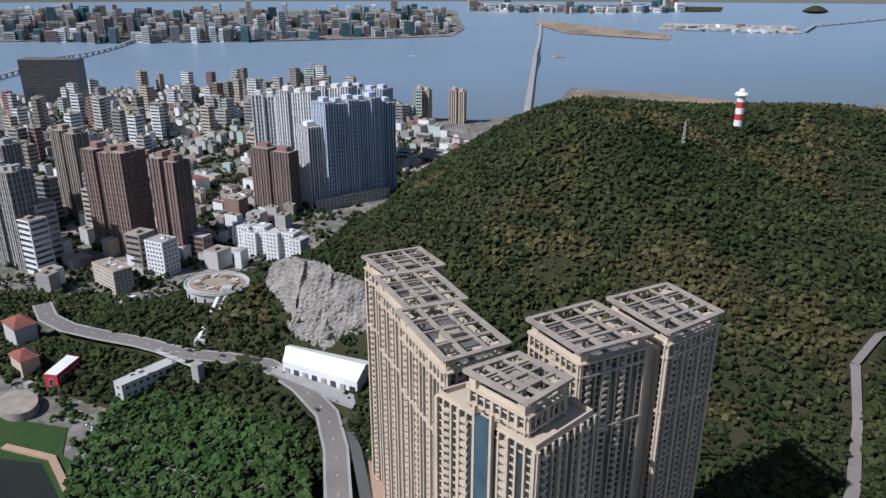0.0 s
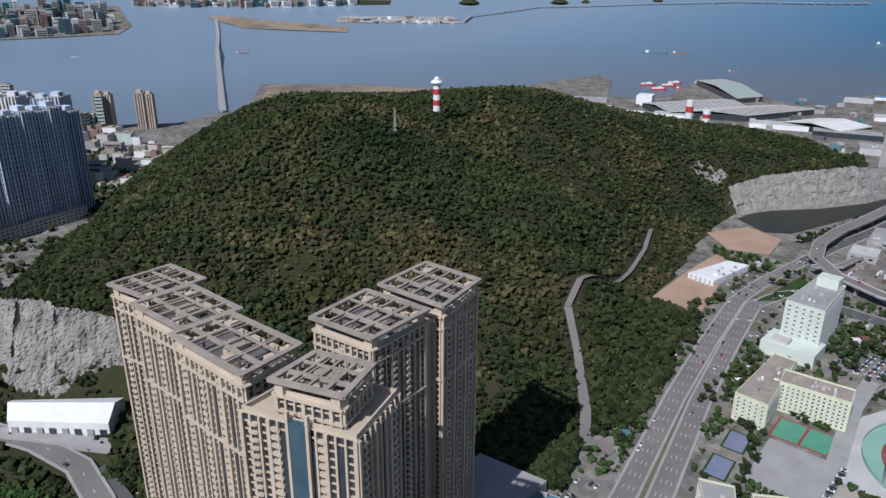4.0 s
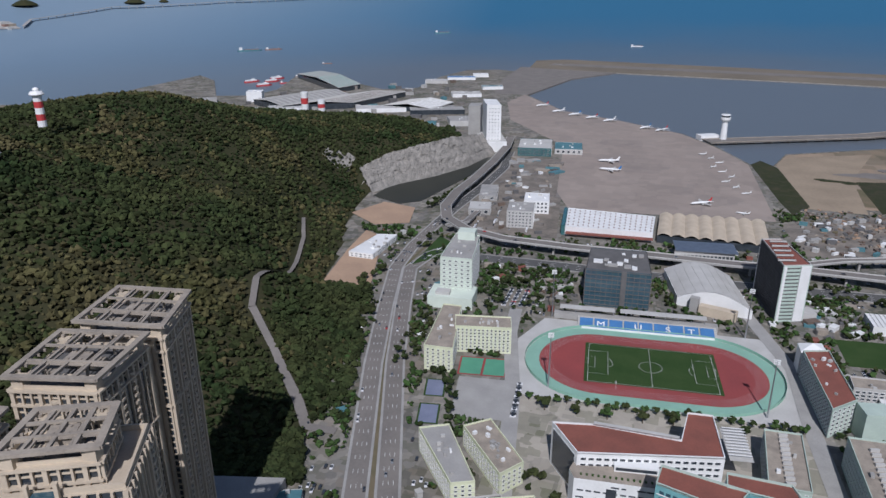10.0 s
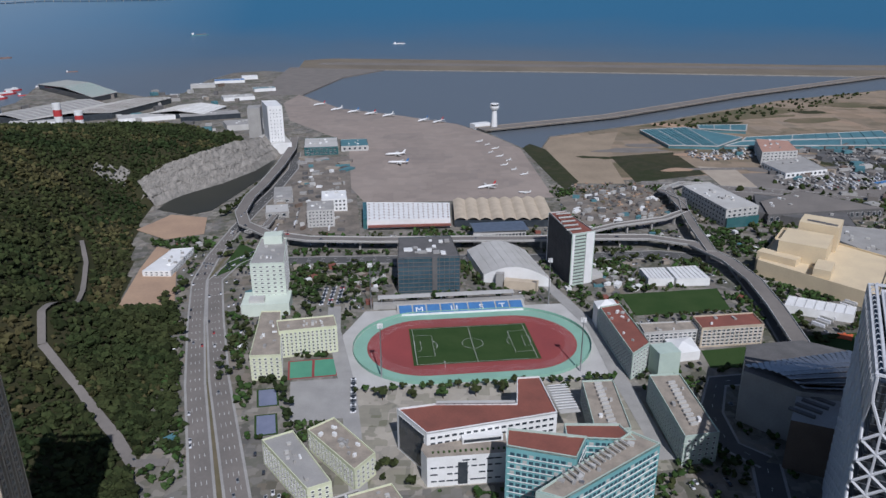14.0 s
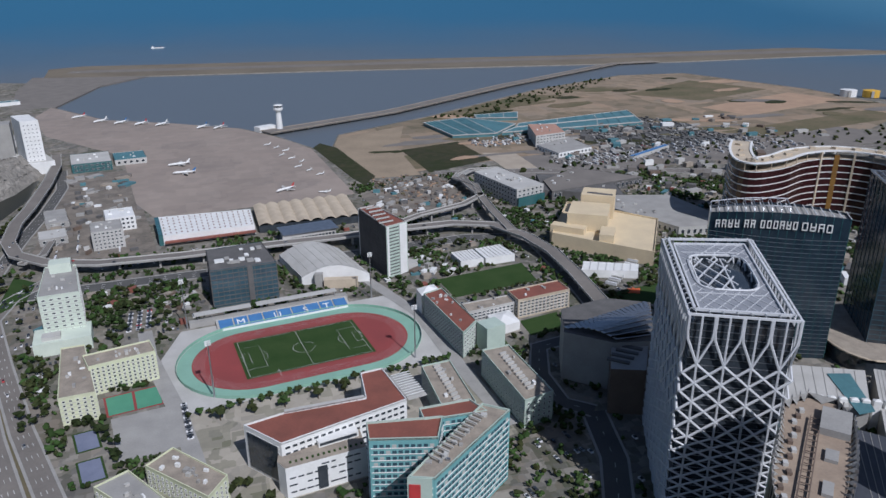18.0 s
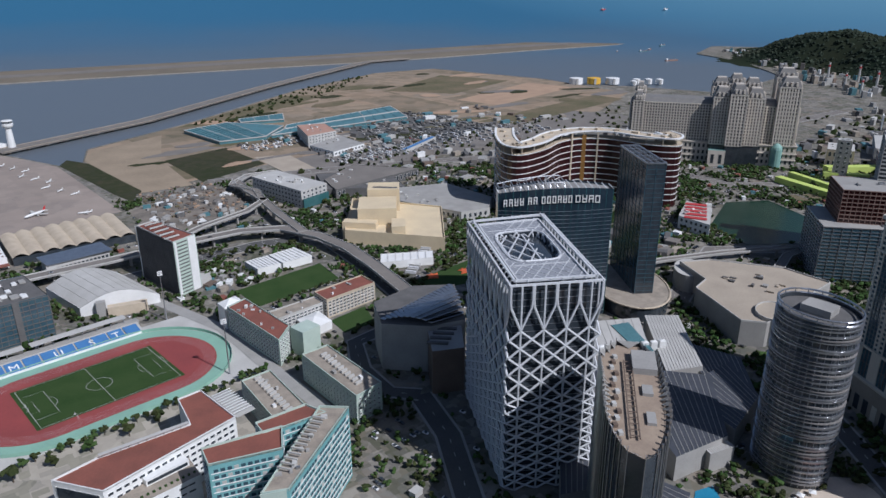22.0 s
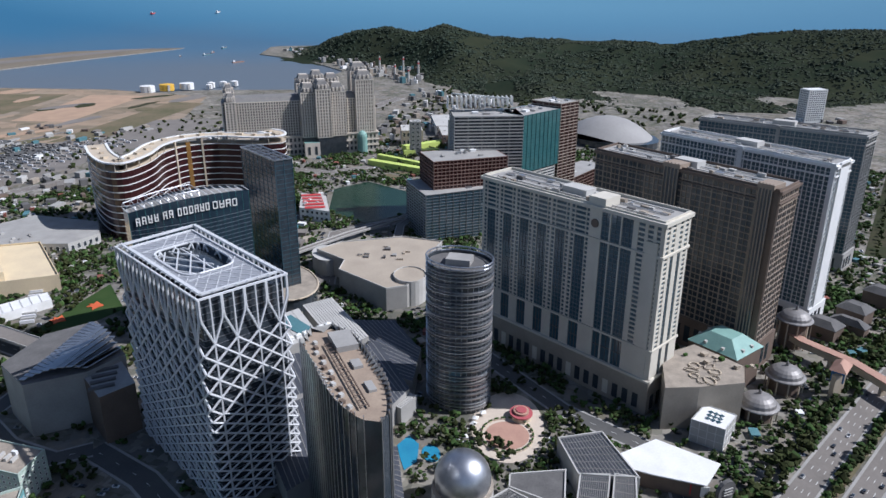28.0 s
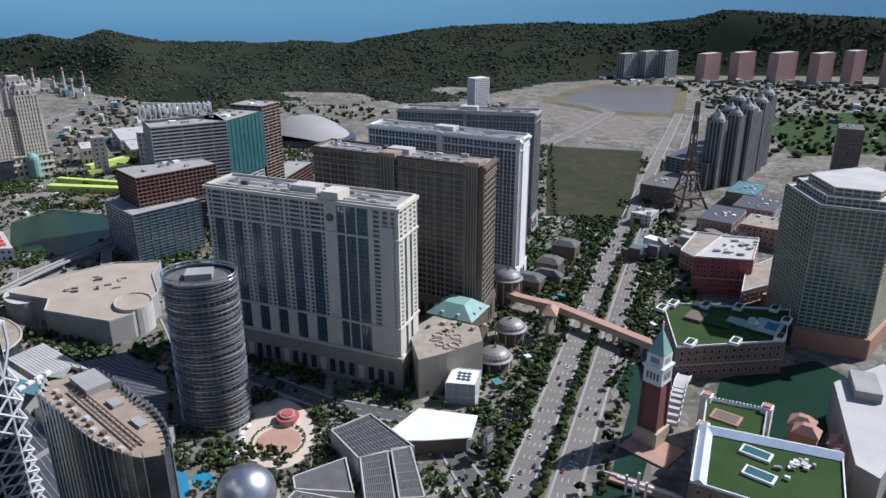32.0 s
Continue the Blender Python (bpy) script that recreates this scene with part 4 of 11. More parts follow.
def bay_facade(th, p, d, l, nrm, rot, z0, z1, floors, segs, wall, line="glassline"):
    """One face of upright strips: blank wall, glass strips with thin floor lines, or stacked single windows."""
    step = (z1 - z0) / floors
    for u0, u1, kind in segs:
        w = (u1 - u0) * l
        q = p + d * ((u0 + u1) / 2 * l)
        if kind == "wall":
            c = q + nrm * 0.35
            bar("wall_strip", (c.x, c.y, (z0 + z1) / 2), (w, 0.7, z1 - z0), rot, wall, th)
            continue
        h = 0.5 if kind == "strip" else step * 0.36
        g = Geo()
        c = q + nrm * (0.2 if kind == "strip" else 0.4)
        for j in range(floors + 1):
            g.box((c.x, c.y, z0 + j * step), (w, 0.4 if kind == "strip" else 0.6, h), rot)
        tagged(part("floor_line_set" if kind == "strip" else "spandrel_column", g, line if kind == "strip" else wall, th), kind="stuff")
        if kind == "strip":
            n = max(2, round(w / 3.2))
            for i in range(1, n):
                m = q + d * (w * (i / n - 0.5)) + nrm * 0.2
                bar("thin_mullion", (m.x, m.y, (z0 + z1) / 2), (0.35, 0.5, z1 - z0), rot, line, th)


def roof_plant(th, poly, z, seed, n=34):
    """Low plant, ducts and rails strewn along a long roof."""
    a, b, c, d = [Vector(p) for p in poly]
    rot = math.atan2((b - a).y, (b - a).x)
    rnd = random.Random(seed)
    for v in (0.16, 0.5, 0.84):
        u0, u1 = a.lerp(d, v), b.lerp(c, v)
        m = (u0 + u1) / 2
        bar("roof_duct", (m.x, m.y, z + 0.9), ((u1 - u0).length * 0.93, 0.8, 0.8), rot, "metal" if v == 0.5 else "pale", th)
    for k in range(n):
        u, v = rnd.uniform(0.03, 0.97), rnd.uniform(0.12, 0.88)
        q = a.lerp(b, u).lerp(d.lerp(c, u), v)
        sz = (rnd.uniform(1.5, 7), rnd.uniform(1.2, 4), rnd.uniform(0.8, 3.2))
        bar("plant_box", (q.x, q.y, z + sz[2] / 2), sz, rot, rnd.choice(("concrete", "pale", "metal", "darkroof", "roofstone")), th)
    q = (a + b + c + d) / 4
    bar("lift_house", (q.x, q.y, z + 2.6), (22, 12, 5.2), rot, "pale", th)


def cream_hotel():
    """The long cream hotel: grouped window strips, a blank fin with an emblem, a curtain wall and a stepped end."""
    z1 = 144.0
    poly = [(395, 77), (299, -56), (328, -75), (424, 58)]
    c = centre(poly)
    th = thing("slab_hotel", c[0], c[1], 0, "cream stone hotel slab with grouped dark window strips", "hotel", "resort hotel slabs")
    g = Geo()
    g.prism(poly, 0, z1 - 2, 0, 1)
    part("core", g, ("blueglass", "concrete"), th, "blue-grey glazing behind the stone")
    es = edges(poly)
    segs, u = [], 0.0
    for k in range(6):
        u = k * 0.107
        segs += [(u, u + 0.011, "wall"), (u + 0.011, u + 0.028, "win"), (u + 0.028, u + 0.033, "wall"), (u + 0.033, u + 0.088, "strip"), (u + 0.088, u + 0.092, "wall"), (u + 0.092, u + 0.107, "win")]
    segs += [(0.642, 0.705, "wall"), (0.705, 0.745, "strip"), (0.745, 0.752, "wall"), (0.752, 0.80, "strip"), (0.80, 0.807, "wall"), (0.807, 0.86, "strip"),
             (0.86, 0.885, "wall"), (0.885, 0.915, "win"), (0.915, 0.93, "wall"), (0.93, 0.955, "win"), (0.955, 0.97, "wall"), (0.97, 0.988, "win"), (0.988, 1.0, "wall")]
    side = [(0, 0.08, "wall"), (0.08, 0.2, "win"), (0.2, 0.3, "wall"), (0.3, 0.42, "strip"), (0.42, 0.58, "wall"), (0.58, 0.7, "strip"), (0.7, 0.8, "wall"), (0.8, 0.92, "win"), (0.92, 1, "wall")]
    for k, (p, d, l, nrm, rot) in enumerate(es):
        use = segs if k in (0, 2) else side
        top = [(a, b, "wall" if t == "wall" else "win") if b < 0.64 or k % 2 else (a, b, t) for a, b, t in use]
        bay_facade(th, p, d, l, nrm, rot, z1 - 25, z1 - 4, 6, top, "hotelstone")
        bay_facade(th, p, d, l, nrm, rot, 50, z1 - 26, 20, use, "hotelstone")
        low = [(a, b, "wall" if t != "strip" else t) for a, b, t in use]
        bay_facade(th, p, d, l, nrm, rot, 27, 49, 2, low, "hotelstone", "darkroof")
        q = p + d * (l / 2) + nrm * 0.7
        for z, h, o in ((z1 - 2.6, 2.6, 2.8), (z1 - 25.4, 1.5, 1.9), (49.6, 1.4, 1.9), (26.4, 1.6, 4.4)):
            bar("cornice", (q.x, q.y, z), (l + o, o, h), rot, "hotelstone", th)
        for i in range(int(l / 8.5)):
            u = p + d * (4.2 + 8.5 * i) + nrm * 2.55
            bar("podium_panel", (u.x, u.y, 9), (4.6, 0.4, 11), rot, "hotelstone" if i % 4 == 3 else "glass", th)
    g = Geo()
    g.prism(inset(poly, -2.5), 0, 26, 0, 0)
    part("podium", g, "podiumstone", th)
    p, d, l, nrm, rot = es[0]
    u = p + d * (l * 0.674) + nrm * 1.1
    g = Geo()
    g.tube([(u.x, u.y, z1 - 14), (u.x + nrm.x * 0.5, u.y + nrm.y * 0.5, z1 - 14)], 3.1, 16)
    part("round_emblem", g, "brown", th)
    q = p + d * (l * 0.675) - nrm * 8
    bar("crown_block", (q.x, q.y, z1 + 1.4), (14, 17, 6.6), rot, "hotelstone", th)
    q = p + d * (l * 0.955) - nrm * 14
    bar("end_bay", (q.x, q.y, (z1 + 24) / 2 - 8), (9, 31, z1 - 40), rot, "hotelstone", th)
    parapet(th, poly, z1 - 2, 2.0, "hotelstone", 0.9)
    roof_plant(th, inset(poly, 3), z1 - 2, 61)


M["glassline"] = mat("blue_grey_glazing_bar", (0.13, 0.165, 0.18), (0.10, 0.13, 0.145), 0.1, 0.4)
M["podiumstone"] = mat("grey_brown_podium_stone", (0.33, 0.295, 0.24), (0.25, 0.225, 0.185), 0.07, 0.85, fine=0.7)
cream_hotel()
BRN = ((484, -11), (374, -141), (404, -160))
th = slab_hotel(*BRN, 150, 24, 8.8, "brown", "glass", "dark brown stone hotel slab with a fine tan window grid", blank=((0, 0.985, 5),), band=0.9, pier=1.1, trim="tanstone", depth=0.3, roof="concrete")
p, d, l, nrm, rot = edges([BRN[0], BRN[1], BRN[2], (514, -30)])[0]
for u, w in ((0.47, 13), (0.94, 10)):
    q = p + d * (l * u) + nrm * 1.5
    bar("projecting_bay", (q.x, q.y, 78), (w, 3.0, 142), rot, "glass", th)
    for i in range(5):
        m = q + d * (w * (i / 4 - 0.5)) + nrm * 1.6
        bar("bay_rib", (m.x, m.y, 80), (0.9, 0.6, 146), rot, "tanstone", th)
    m = q - nrm * 6
    bar("bay_crown", (m.x, m.y, 150.5), (w + 3, 16, 3.4), rot, "tanstone", th)
th = slab_hotel((580, -75), (465, -203), (492, -222), 150, 32, 8.2, "white", "blueglass", "blue glass hotel slab framed in white", blank=((0, 0.5, 5), (0, 0.99, 4), (1, 0.5, 20)), band=0.35, pier=0.75, roof="concrete", podium=20)
th = slab_hotel((690, -125), (617, -274), (645, -292), 147, 32, 8.2, "concrete", "blueglass", "blue-grey glass hotel slab at the back of the row", blank=((0, 0.5, 4),), band=0.4, pier=0.7, roof="concrete", podium=20)


def sign_tower():
    """Curved-top blue glass hotel that carries lettering."""
    a, b = Vector((318, 349)), Vector((393, 283))
    ax = (b - a).normalized()
    back = Vector((-ax.y, ax.x))
    if back.y < 0:
        back = -back
    c = a.lerp(b, 0.5) + back * 12
    th = thing("sign_hotel", c.x, c.y, 0, "blue-green glass hotel with large white roof lettering", "hotel")
    n = 16
    front, rear = [], []
    for i in range(n + 1):
        u = i / n
        bulge = 6 * math.sin(math.pi * u)
        p = a.lerp(b, u) - back * bulge
        q = a.lerp(b, u) + back * (16 + bulge)
        front.append((p, 112 + 10 * math.sin(math.pi * (0.15 + 0.6 * u))))
        rear.append((q, 112 + 10 * math.sin(math.pi * (0.15 + 0.6 * u))))
    g = Geo()
    ring = front + rear[::-1]
    k = len(ring)
    g.v = [(p.x, p.y, 0) for p, z in ring] + [(p.x, p.y, z) for p, z in ring]
    for i in range(k):
        j = (i + 1) % k
        g.f.append((i, j, k + j, k + i))
        g.m.append(0)
    part("core", g, "navyglass", th)
    g = Geo()
    for i in range(n):
        (p, zp), (q, zq) = front[i], front[i + 1]
        (r, zr), (s, zs) = rear[i], rear[i + 1]
        g.poly([(p.x, p.y, zp - 2), (q.x, q.y, zq - 2), (s.x, s.y, zs - 2), (r.x, r.y, zr - 2)])
    part("roof", g, "concrete", th)
    for i in range(n + 1):
        (p, zp), (q, zq) = front[i], rear[i]
        g = Geo()
        g.tube([(p.x, p.y, zp), (q.x, q.y, zq)], 0.4, 4)
        part("roof_rib", g, "lattice", th)
        bar("mullion", (p.x, p.y, zp / 2), (0.4, 0.5, zp), math.atan2(ax.y, ax.x), "tealglass", th)
    for i in range(28):
        z = 4 + 3.6 * i
        g = Geo()
        g.tube([(p.x - back.x * 0.1, p.y - back.y * 0.1, z) for p, _ in front], 0.18, 4)
        part("floor_line", g, "metal", th)
    # the hotel's name as plain white strokes
    rot = math.atan2(ax.y, ax.x)
    rnd = random.Random(12)
    u = 0.06
    for run in (4, 2, 6, 4):
        for k in range(run):
            w = 4.6 if run == 4 and u > 0.6 else 3.3
            p = a.lerp(b, u) - back * (6 * math.sin(math.pi * u) + 0.9)
            zt = 112 + 10 * math.sin(math.pi * (0.15 + 0.6 * u)) - 9.5
            for s in (-0.5, 0.5):
                q = p + ax * (s * w * 0.72)
                bar("sign_stroke", (q.x, q.y, zt), (0.75, 0.6, 6.4), rot, "white", th)
            for dz in rnd.sample((-2.8, 0, 2.8), 2):
                bar("sign_stroke", (p.x, p.y, zt + dz), (w * 0.72, 0.6, 0.8), rot, "white", th)
            u += (w + 1.3) / (b - a).length
        u += 2.2 / (b - a).length
    for k in range(2):
        g = Geo()
        rail = [(p.x + (q.x - p.x) * (0.1 + 0.8 * k), p.y + (q.y - p.y) * (0.1 + 0.8 * k), zp + 4.5) for (p, zp), (q, zq) in list(zip(front, rear))[:10]]
        g.tube(rail, 0.5, 5)
        part("roof_hoop", g, "metal", th)
    for i in range(0, 10):
        (p, zp), (q, zq) = front[i], rear[i]
        g = Geo()
        g.tube([(p.x, p.y, zp), (p.x * 0.9 + q.x * 0.1, p.y * 0.9 + q.y * 0.1, zp + 4.5), (p.x * 0.1 + q.x * 0.9, p.y * 0.1 + q.y * 0.9, zp + 4.5), (q.x, q.y, zq)], 0.35, 4)
        part("roof_hoop", g, "metal", th)


sign_tower()

SLIM = [(437, 260), (483, 316), (470, 327), (424, 271)]
th = plain_building("slim_glass_tower", SLIM, 137, "glass", "darkroof", "slim dark glass tower with an open steel roof", "hotel")
frame_facade(th, SLIM, 0, 137, 32, 9, "blueglass", 0.5, 0.4, 0.25)
rect_frame(th, SLIM, 138, 0.8, (5, 3), "metal")
g = Geo()
g.prism(ellipse(440, 285, 52, 34, 0.8), 0, 14, 0, 1)
setting_th = thing("curved_podium", 440, 285, 0, "curved dark podium with a tan roof edge", "podium")
part("wall", g, ("glass", "roofstone"), setting_th)
g = Geo()
e = ellipse(440, 285, 53, 35, 0.8)
g.tube([(*p, 14) for p in e + e[:1]], 1.0, 5)
part("rim", g, "cream", setting_th)


def curved_resort():
    """Bronze-red curved resort with white floor bands."""
    z1 = 93.0
    th = thing("bronze_resort", 640, 480, 0, "bronze-red curved resort with white floor bands", "hotel")
    front = [(622, 622), (578, 582), (546, 540), (552, 516), (598, 515), (648, 528), (690, 520), (712, 488), (716, 440), (734, 406), (760, 412), (775, 438)]
    fine = []
    for i in range(len(front) - 1):
        p0, p1, p2, p3 = [Vector(front[max(0, min(len(front) - 1, i + k))]) for k in (-1, 0, 1, 2)]
        for s in range(4):
            t = s / 4
            fine.append(0.5 * ((2 * p1) + (p2 - p0) * t + (2 * p0 - 5 * p1 + 4 * p2 - p3) * t * t + (3 * p1 - p0 - 3 * p2 + p3) * t ** 3))
    fine.append(Vector(front[-1]))
    back = []
    for i, p in enumerate(fine):
        d = (fine[min(i + 1, len(fine) - 1)] - fine[max(i - 1, 0)]).normalized()
        back.append(p + Vector((-d.y, d.x)) * 24)
    ring = [tuple(p) for p in fine] + [tuple(p) for p in reversed(back)]
    g = Geo()
    g.prism(ring, 0, z1 - 9, 0, 0, cap=False)
    part("core", g, "copper", th)
    g = Geo()
    for i in range(len(fine) - 1):
        a, b, c, d = fine[i], fine[i + 1], back[i + 1], back[i]
        g.poly([(a.x, a.y, z1), (b.x, b.y, z1), (c.x, c.y, z1), (d.x, d.y, z1)])
        g.poly([(a.x, a.y, z1 - 9), (b.x, b.y, z1 - 9), (c.x, c.y, z1 - 9), (d.x, d.y, z1 - 9)])
    part("roof", g, "cream", th)
    for i in range(10):
        z = 10 + i * 8.2
        g = Geo()
        g.beam([(p.x, p.y) for p in fine], 1.1, 0.9, z)
        part("floor_band", g, "white", th)
        g = Geo()
        g.beam([(p.x, p.y) for p in back], 1.0, 0.7, z)
        part("floor_band", g, "cream", th)
    g = Geo()
    g.beam([(p.x, p.y) for p in fine], 3.0, 1.6, z1 + 1)
    part("roof_edge", g, "white", th)
    g = Geo()
    g.beam([(p.x, p.y) for p in back], 3.0, 1.6, z1 + 1)
    part("roof_edge", g, "white", th)
    for i in range(0, len(fine), 2):
        p = fine[i]
        bar("crown_post", (p.x, p.y, z1 - 4), (1, 1, 9), 0.4, "cream", th)
    for i in (22, 26):
        p = fine[i]
        d = (fine[i + 1] - fine[i - 1]).normalized()
        bar("gilded_frame", (p.x, p.y, z1 / 2), (2.2, 3, z1), math.atan2(d.y, d.x), "cream", th)
    p = fine[24]
    d = (fine[26] - fine[22]).normalized()
    bar("gilded_panel", (p.x, p.y, z1 / 2 + 5), (6, 2, z1 - 20), math.atan2(d.y, d.x), "amber", th, "tall amber glass panel")
    rnd = random.Random(3)
    for i in range(2, len(fine) - 2, 2):
        p = fine[i].lerp(back[i], rnd.uniform(0.3, 0.7))
        bar("roof_unit", (p.x, p.y, z1 + 1.2), (rnd.uniform(4, 9), rnd.uniform(4, 8), 2.4), rnd.uniform(0, 3), "cream", th)


curved_resort()


def palace():
    """Warm grey palace hotel: a long front of wings and mansard pavilions over an arcaded base."""
    th = thing("palace_hotel", 1040, 500, 0, "warm grey stone palace hotel with mansard roof pavilions", "hotel")
    a, b = Vector((946, 606)), Vector((1074, 378))
    d = (b - a).normalized()
    n = Vector((d.y, -d.x))
    if n.x > 0:
        n = -n
    rot = math.atan2(d.y, d.x)
    L = (b - a).length

    def spot(u, w0, w1, half):
        p = a + d * (L * u)
        return [tuple(p - d * half + n * w0), tuple(p + d * half + n * w0), tuple(p + d * half + n * w1), tuple(p - d * half + n * w1)]
    wing = spot(0.5, 0, -46, L / 2)
    g = Geo()
    g.prism(wing, 0, 96, 0, 1)
    part("wing_core", g, ("glass", "roofstone"), th)
    frame_facade(th, wing, 36, 96, 13, 4.4, "warmstone", 1.7, 2.1, 1.0, bdepth=0.7)
    g = Geo()
    g.v = [(*p, 96) for p in inset(wing, -0.5)] + [(*p, 104) for p in inset(wing, 6)]
    g.f = [(i, (i + 1) % 4, 4 + (i + 1) % 4, 4 + i) for i in range(4)] + [(4, 5, 6, 7)]
    g.m = [0] * 5
    part("wing_roof", g, "mansard", th, "grey slate wing roof")
    base = spot(0.5, 5, -50, L / 2 + 4)
    g = Geo()
    g.prism(base, 0, 36, 0, 1)
    part("arcade", g, ("warmstone", "roofstone"), th)
    windows(th, base, 3, 34, 3, 7, 3.6, 6.5, "glass", "warmstone", None, 3)
    for p, dd, l, nr, r in edges(base):
        m = p + dd * (l / 2) + nr * 0.6
        for z in (35, 22, 12):
            bar("cornice", (m.x, m.y, z), (l + 2, 1.6, 1.4), r, "warmstone", th)
    for u, half, h, out in ((0.05, 8, 112, 3), (0.55, 13, 124, 12), (0.64, 12, 130, 22), (0.74, 13, 124, 12), (0.93, 15, 142, 4)):
        for w0, w1 in ((out, -26), (-44, -72)):
            poly = spot(u, w0, w1, half)
            hh = h + (9 if w0 < 0 else 0)
            g = Geo()
            g.prism(poly, 0, hh - 15, 0, 0)
            part("pavilion", g, "glass", th)
            frame_facade(th, poly, 34, hh - 15, 15, 4.6, "warmstone", 1.9, 2.6, 0.9, bdepth=0.7)
            top, low = inset(poly, 5), inset(poly, -1.4)
            g = Geo()
            g.prism(low, hh - 15, hh - 13.5)
            part("eave_moulding", g, "warmstone", th)
            g = Geo()
            g.v = [(*p, hh - 13.5) for p in inset(poly, -0.4)] + [(*p, hh) for p in top]
            g.f = [(i, (i + 1) % 4, 4 + (i + 1) % 4, 4 + i) for i in range(4)] + [(4, 5, 6, 7)]
            g.m = [0] * 5
            roof = part("mansard_roof", g, "mansard", th, "grey slate mansard")
            for p, dd, l, nr, r in edges(poly):
                for i in range(3):
                    q = p + dd * (l * (i + 1) / 4) - nr * 0.8
                    bar("dormer", (q.x, q.y, hh - 9), (3, 4, 6), r, "warmstone", roof)
            bar("roof_crest", (sum(p[0] for p in top) / 4, sum(p[1] for p in top) / 4, hh + 0.8), (half * 1.1, 12, 1.6), rot, "warmstone", th)
    gate = spot(0.55, 26, 5, 13)
    g = Geo()
    g.prism(gate, 0, 26, 0, 1)
    part("gatehouse", g, ("warmstone", "green_metal"), th)
    windows(th, gate, 2, 22, 1, 8, 5, 15, "glass", "warmstone", None, 1)
    for u in (0.2, 0.9):
        p = a + d * (L * u) + n * 9
        dome = Geo()
        dome.tube([(p.x, p.y, 0), (p.x, p.y, 30), (p.x, p.y, 34), (p.x, p.y, 38), (p.x, p.y, 40)], [9, 9, 8, 4.5, 0.4], 14)
        part("corner_dome", dome, "green_metal" if u > 0.5 else "mansard", th)


palace()


def stacked_resort():
    """Stacked metal-faced boxes of different glass."""
    th = thing("stacked_resort", 760, 130, 0, "stacked resort blocks in copper, silver and teal glass", "hotel")
    for poly, z0, z1, glass, wall, gap, bay in (
            ([(611, 176), (656, 112), (716, 150), (671, 214)], 0, 58, "blueglass", "metal", 3.6, 9),
            ([(636, 172), (684, 92), (732, 120), (684, 200)], 58, 92, "copper", "brick", 4.2, 5),
            ([(699, 160), (724, 78), (776, 94), (751, 176)], 40, 134, "glass", "pale", 4.0, 16),
            ([(724, 78), (790, 36), (816, 76), (752, 116)], 62, 134, "tealglass", "tealglass", 4.5, 9),
            ([(722, 82), (786, 40), (812, 80), (750, 120)], 0, 62, "glass", "pale", 3.8, 14),
            ([(790, 36), (822, 14), (846, 54), (816, 76)], 30, 140, "copper", "roofstone", 4.2, 10),
            ([(792, 36), (930, -30), (946, 6), (816, 76)], 0, 30, "copper", "brown", 4.5, 9)):
        g = Geo()
        g.prism(poly, z0, z1, 0, 1)
        part("block", g, (glass, "concrete"), th)
        frame_facade(th, poly, z0, z1, int((z1 - z0) / gap), bay, wall, 1.5 if wall == "pale" else 0.9, 0.4, 0.6)
        clutter(th, poly, z1, 7, int(z1), big=8)
    # the tall ribbed crown behind the main block
    for i in range(15):
        p = Vector((735, 176)).lerp(Vector((764, 98)), i / 14)
        bar("crown_rib", (p.x, p.y, 146), (16, 1.0, 15 - 0.25 * i), 0.3, "white", th)
    bar("crown_beam", (749, 137, 153), (1.6, 84, 1.6), -0.35, "white", th)


stacked_resort()


# ---- stadium ----
PX, PY = 15.5, 482.0


def oval(a, r, n=20, cx=PX, cy=PY):
    """A running-track outline: two straights of half-length a and two half circles of radius r."""
    pts = []
    for i in range(n + 1):
        t = -math.pi / 2 + math.pi * i / n
        pts.append((cx + a + r * math.cos(t), cy + r * math.sin(t)))
    for i in range(n + 1):
        t = math.pi / 2 + math.pi * i / n
        pts.append((cx - a + r * math.cos(t), cy + r * math.sin(t)))
    return pts


LIFT = [0]


def slab(name, poly, z, material, label, category, depth=0.4):
    """A flat piece of ground, each a few millimetres above the one before."""
    g = Geo()
    LIFT[0] += 1
    z += 0.0025 * LIFT[0]
    g.prism(poly, z - depth, z)
    return setting(name, g, material, label, category)


M["campuspave"] = mat("worn_cream_paving", (0.40, 0.365, 0.30), (0.27, 0.25, 0.21), 0.03, 0.9, fine=0.3, spec=0.12)
plots(M["campuspave"], (26.0, 8.0), ((0.40, 0.365, 0.30), (0.20, 0.19, 0.165), (0.07, 0.085, 0.035), (0.34, 0.31, 0.26), (0.45, 0.41, 0.34)), (0.4, 0.3))
slab("paved_stadium_apron", [(-92, 420), (126, 416), (128, 500), (112, 552), (-76, 556), (-96, 510)], 0.10, "pale", "pale concrete apron round the stadium", "paving")
slab("mint_surround", oval(40, 62), 0.16, "mintpave", "mint-green painted surround of the running track", "paving")
track = slab("running_track", oval(41, 49.5), 0.22, "track", "brick-red synthetic running track", "track")
slab("football_pitch", [(PX - 53, PY - 33), (PX + 53, PY - 33), (PX + 53, PY + 33), (PX - 53, PY + 33)], 0.27, "grass", "dark green football pitch with white lines", "pitch")
for k in range(1, 8):
    g = Geo()
    o = oval(41, 38.5 + 1.35 * k)
    g.strip(o + o[:1], 0.07, 0.232)
    part("lane_line", g, "line", track)


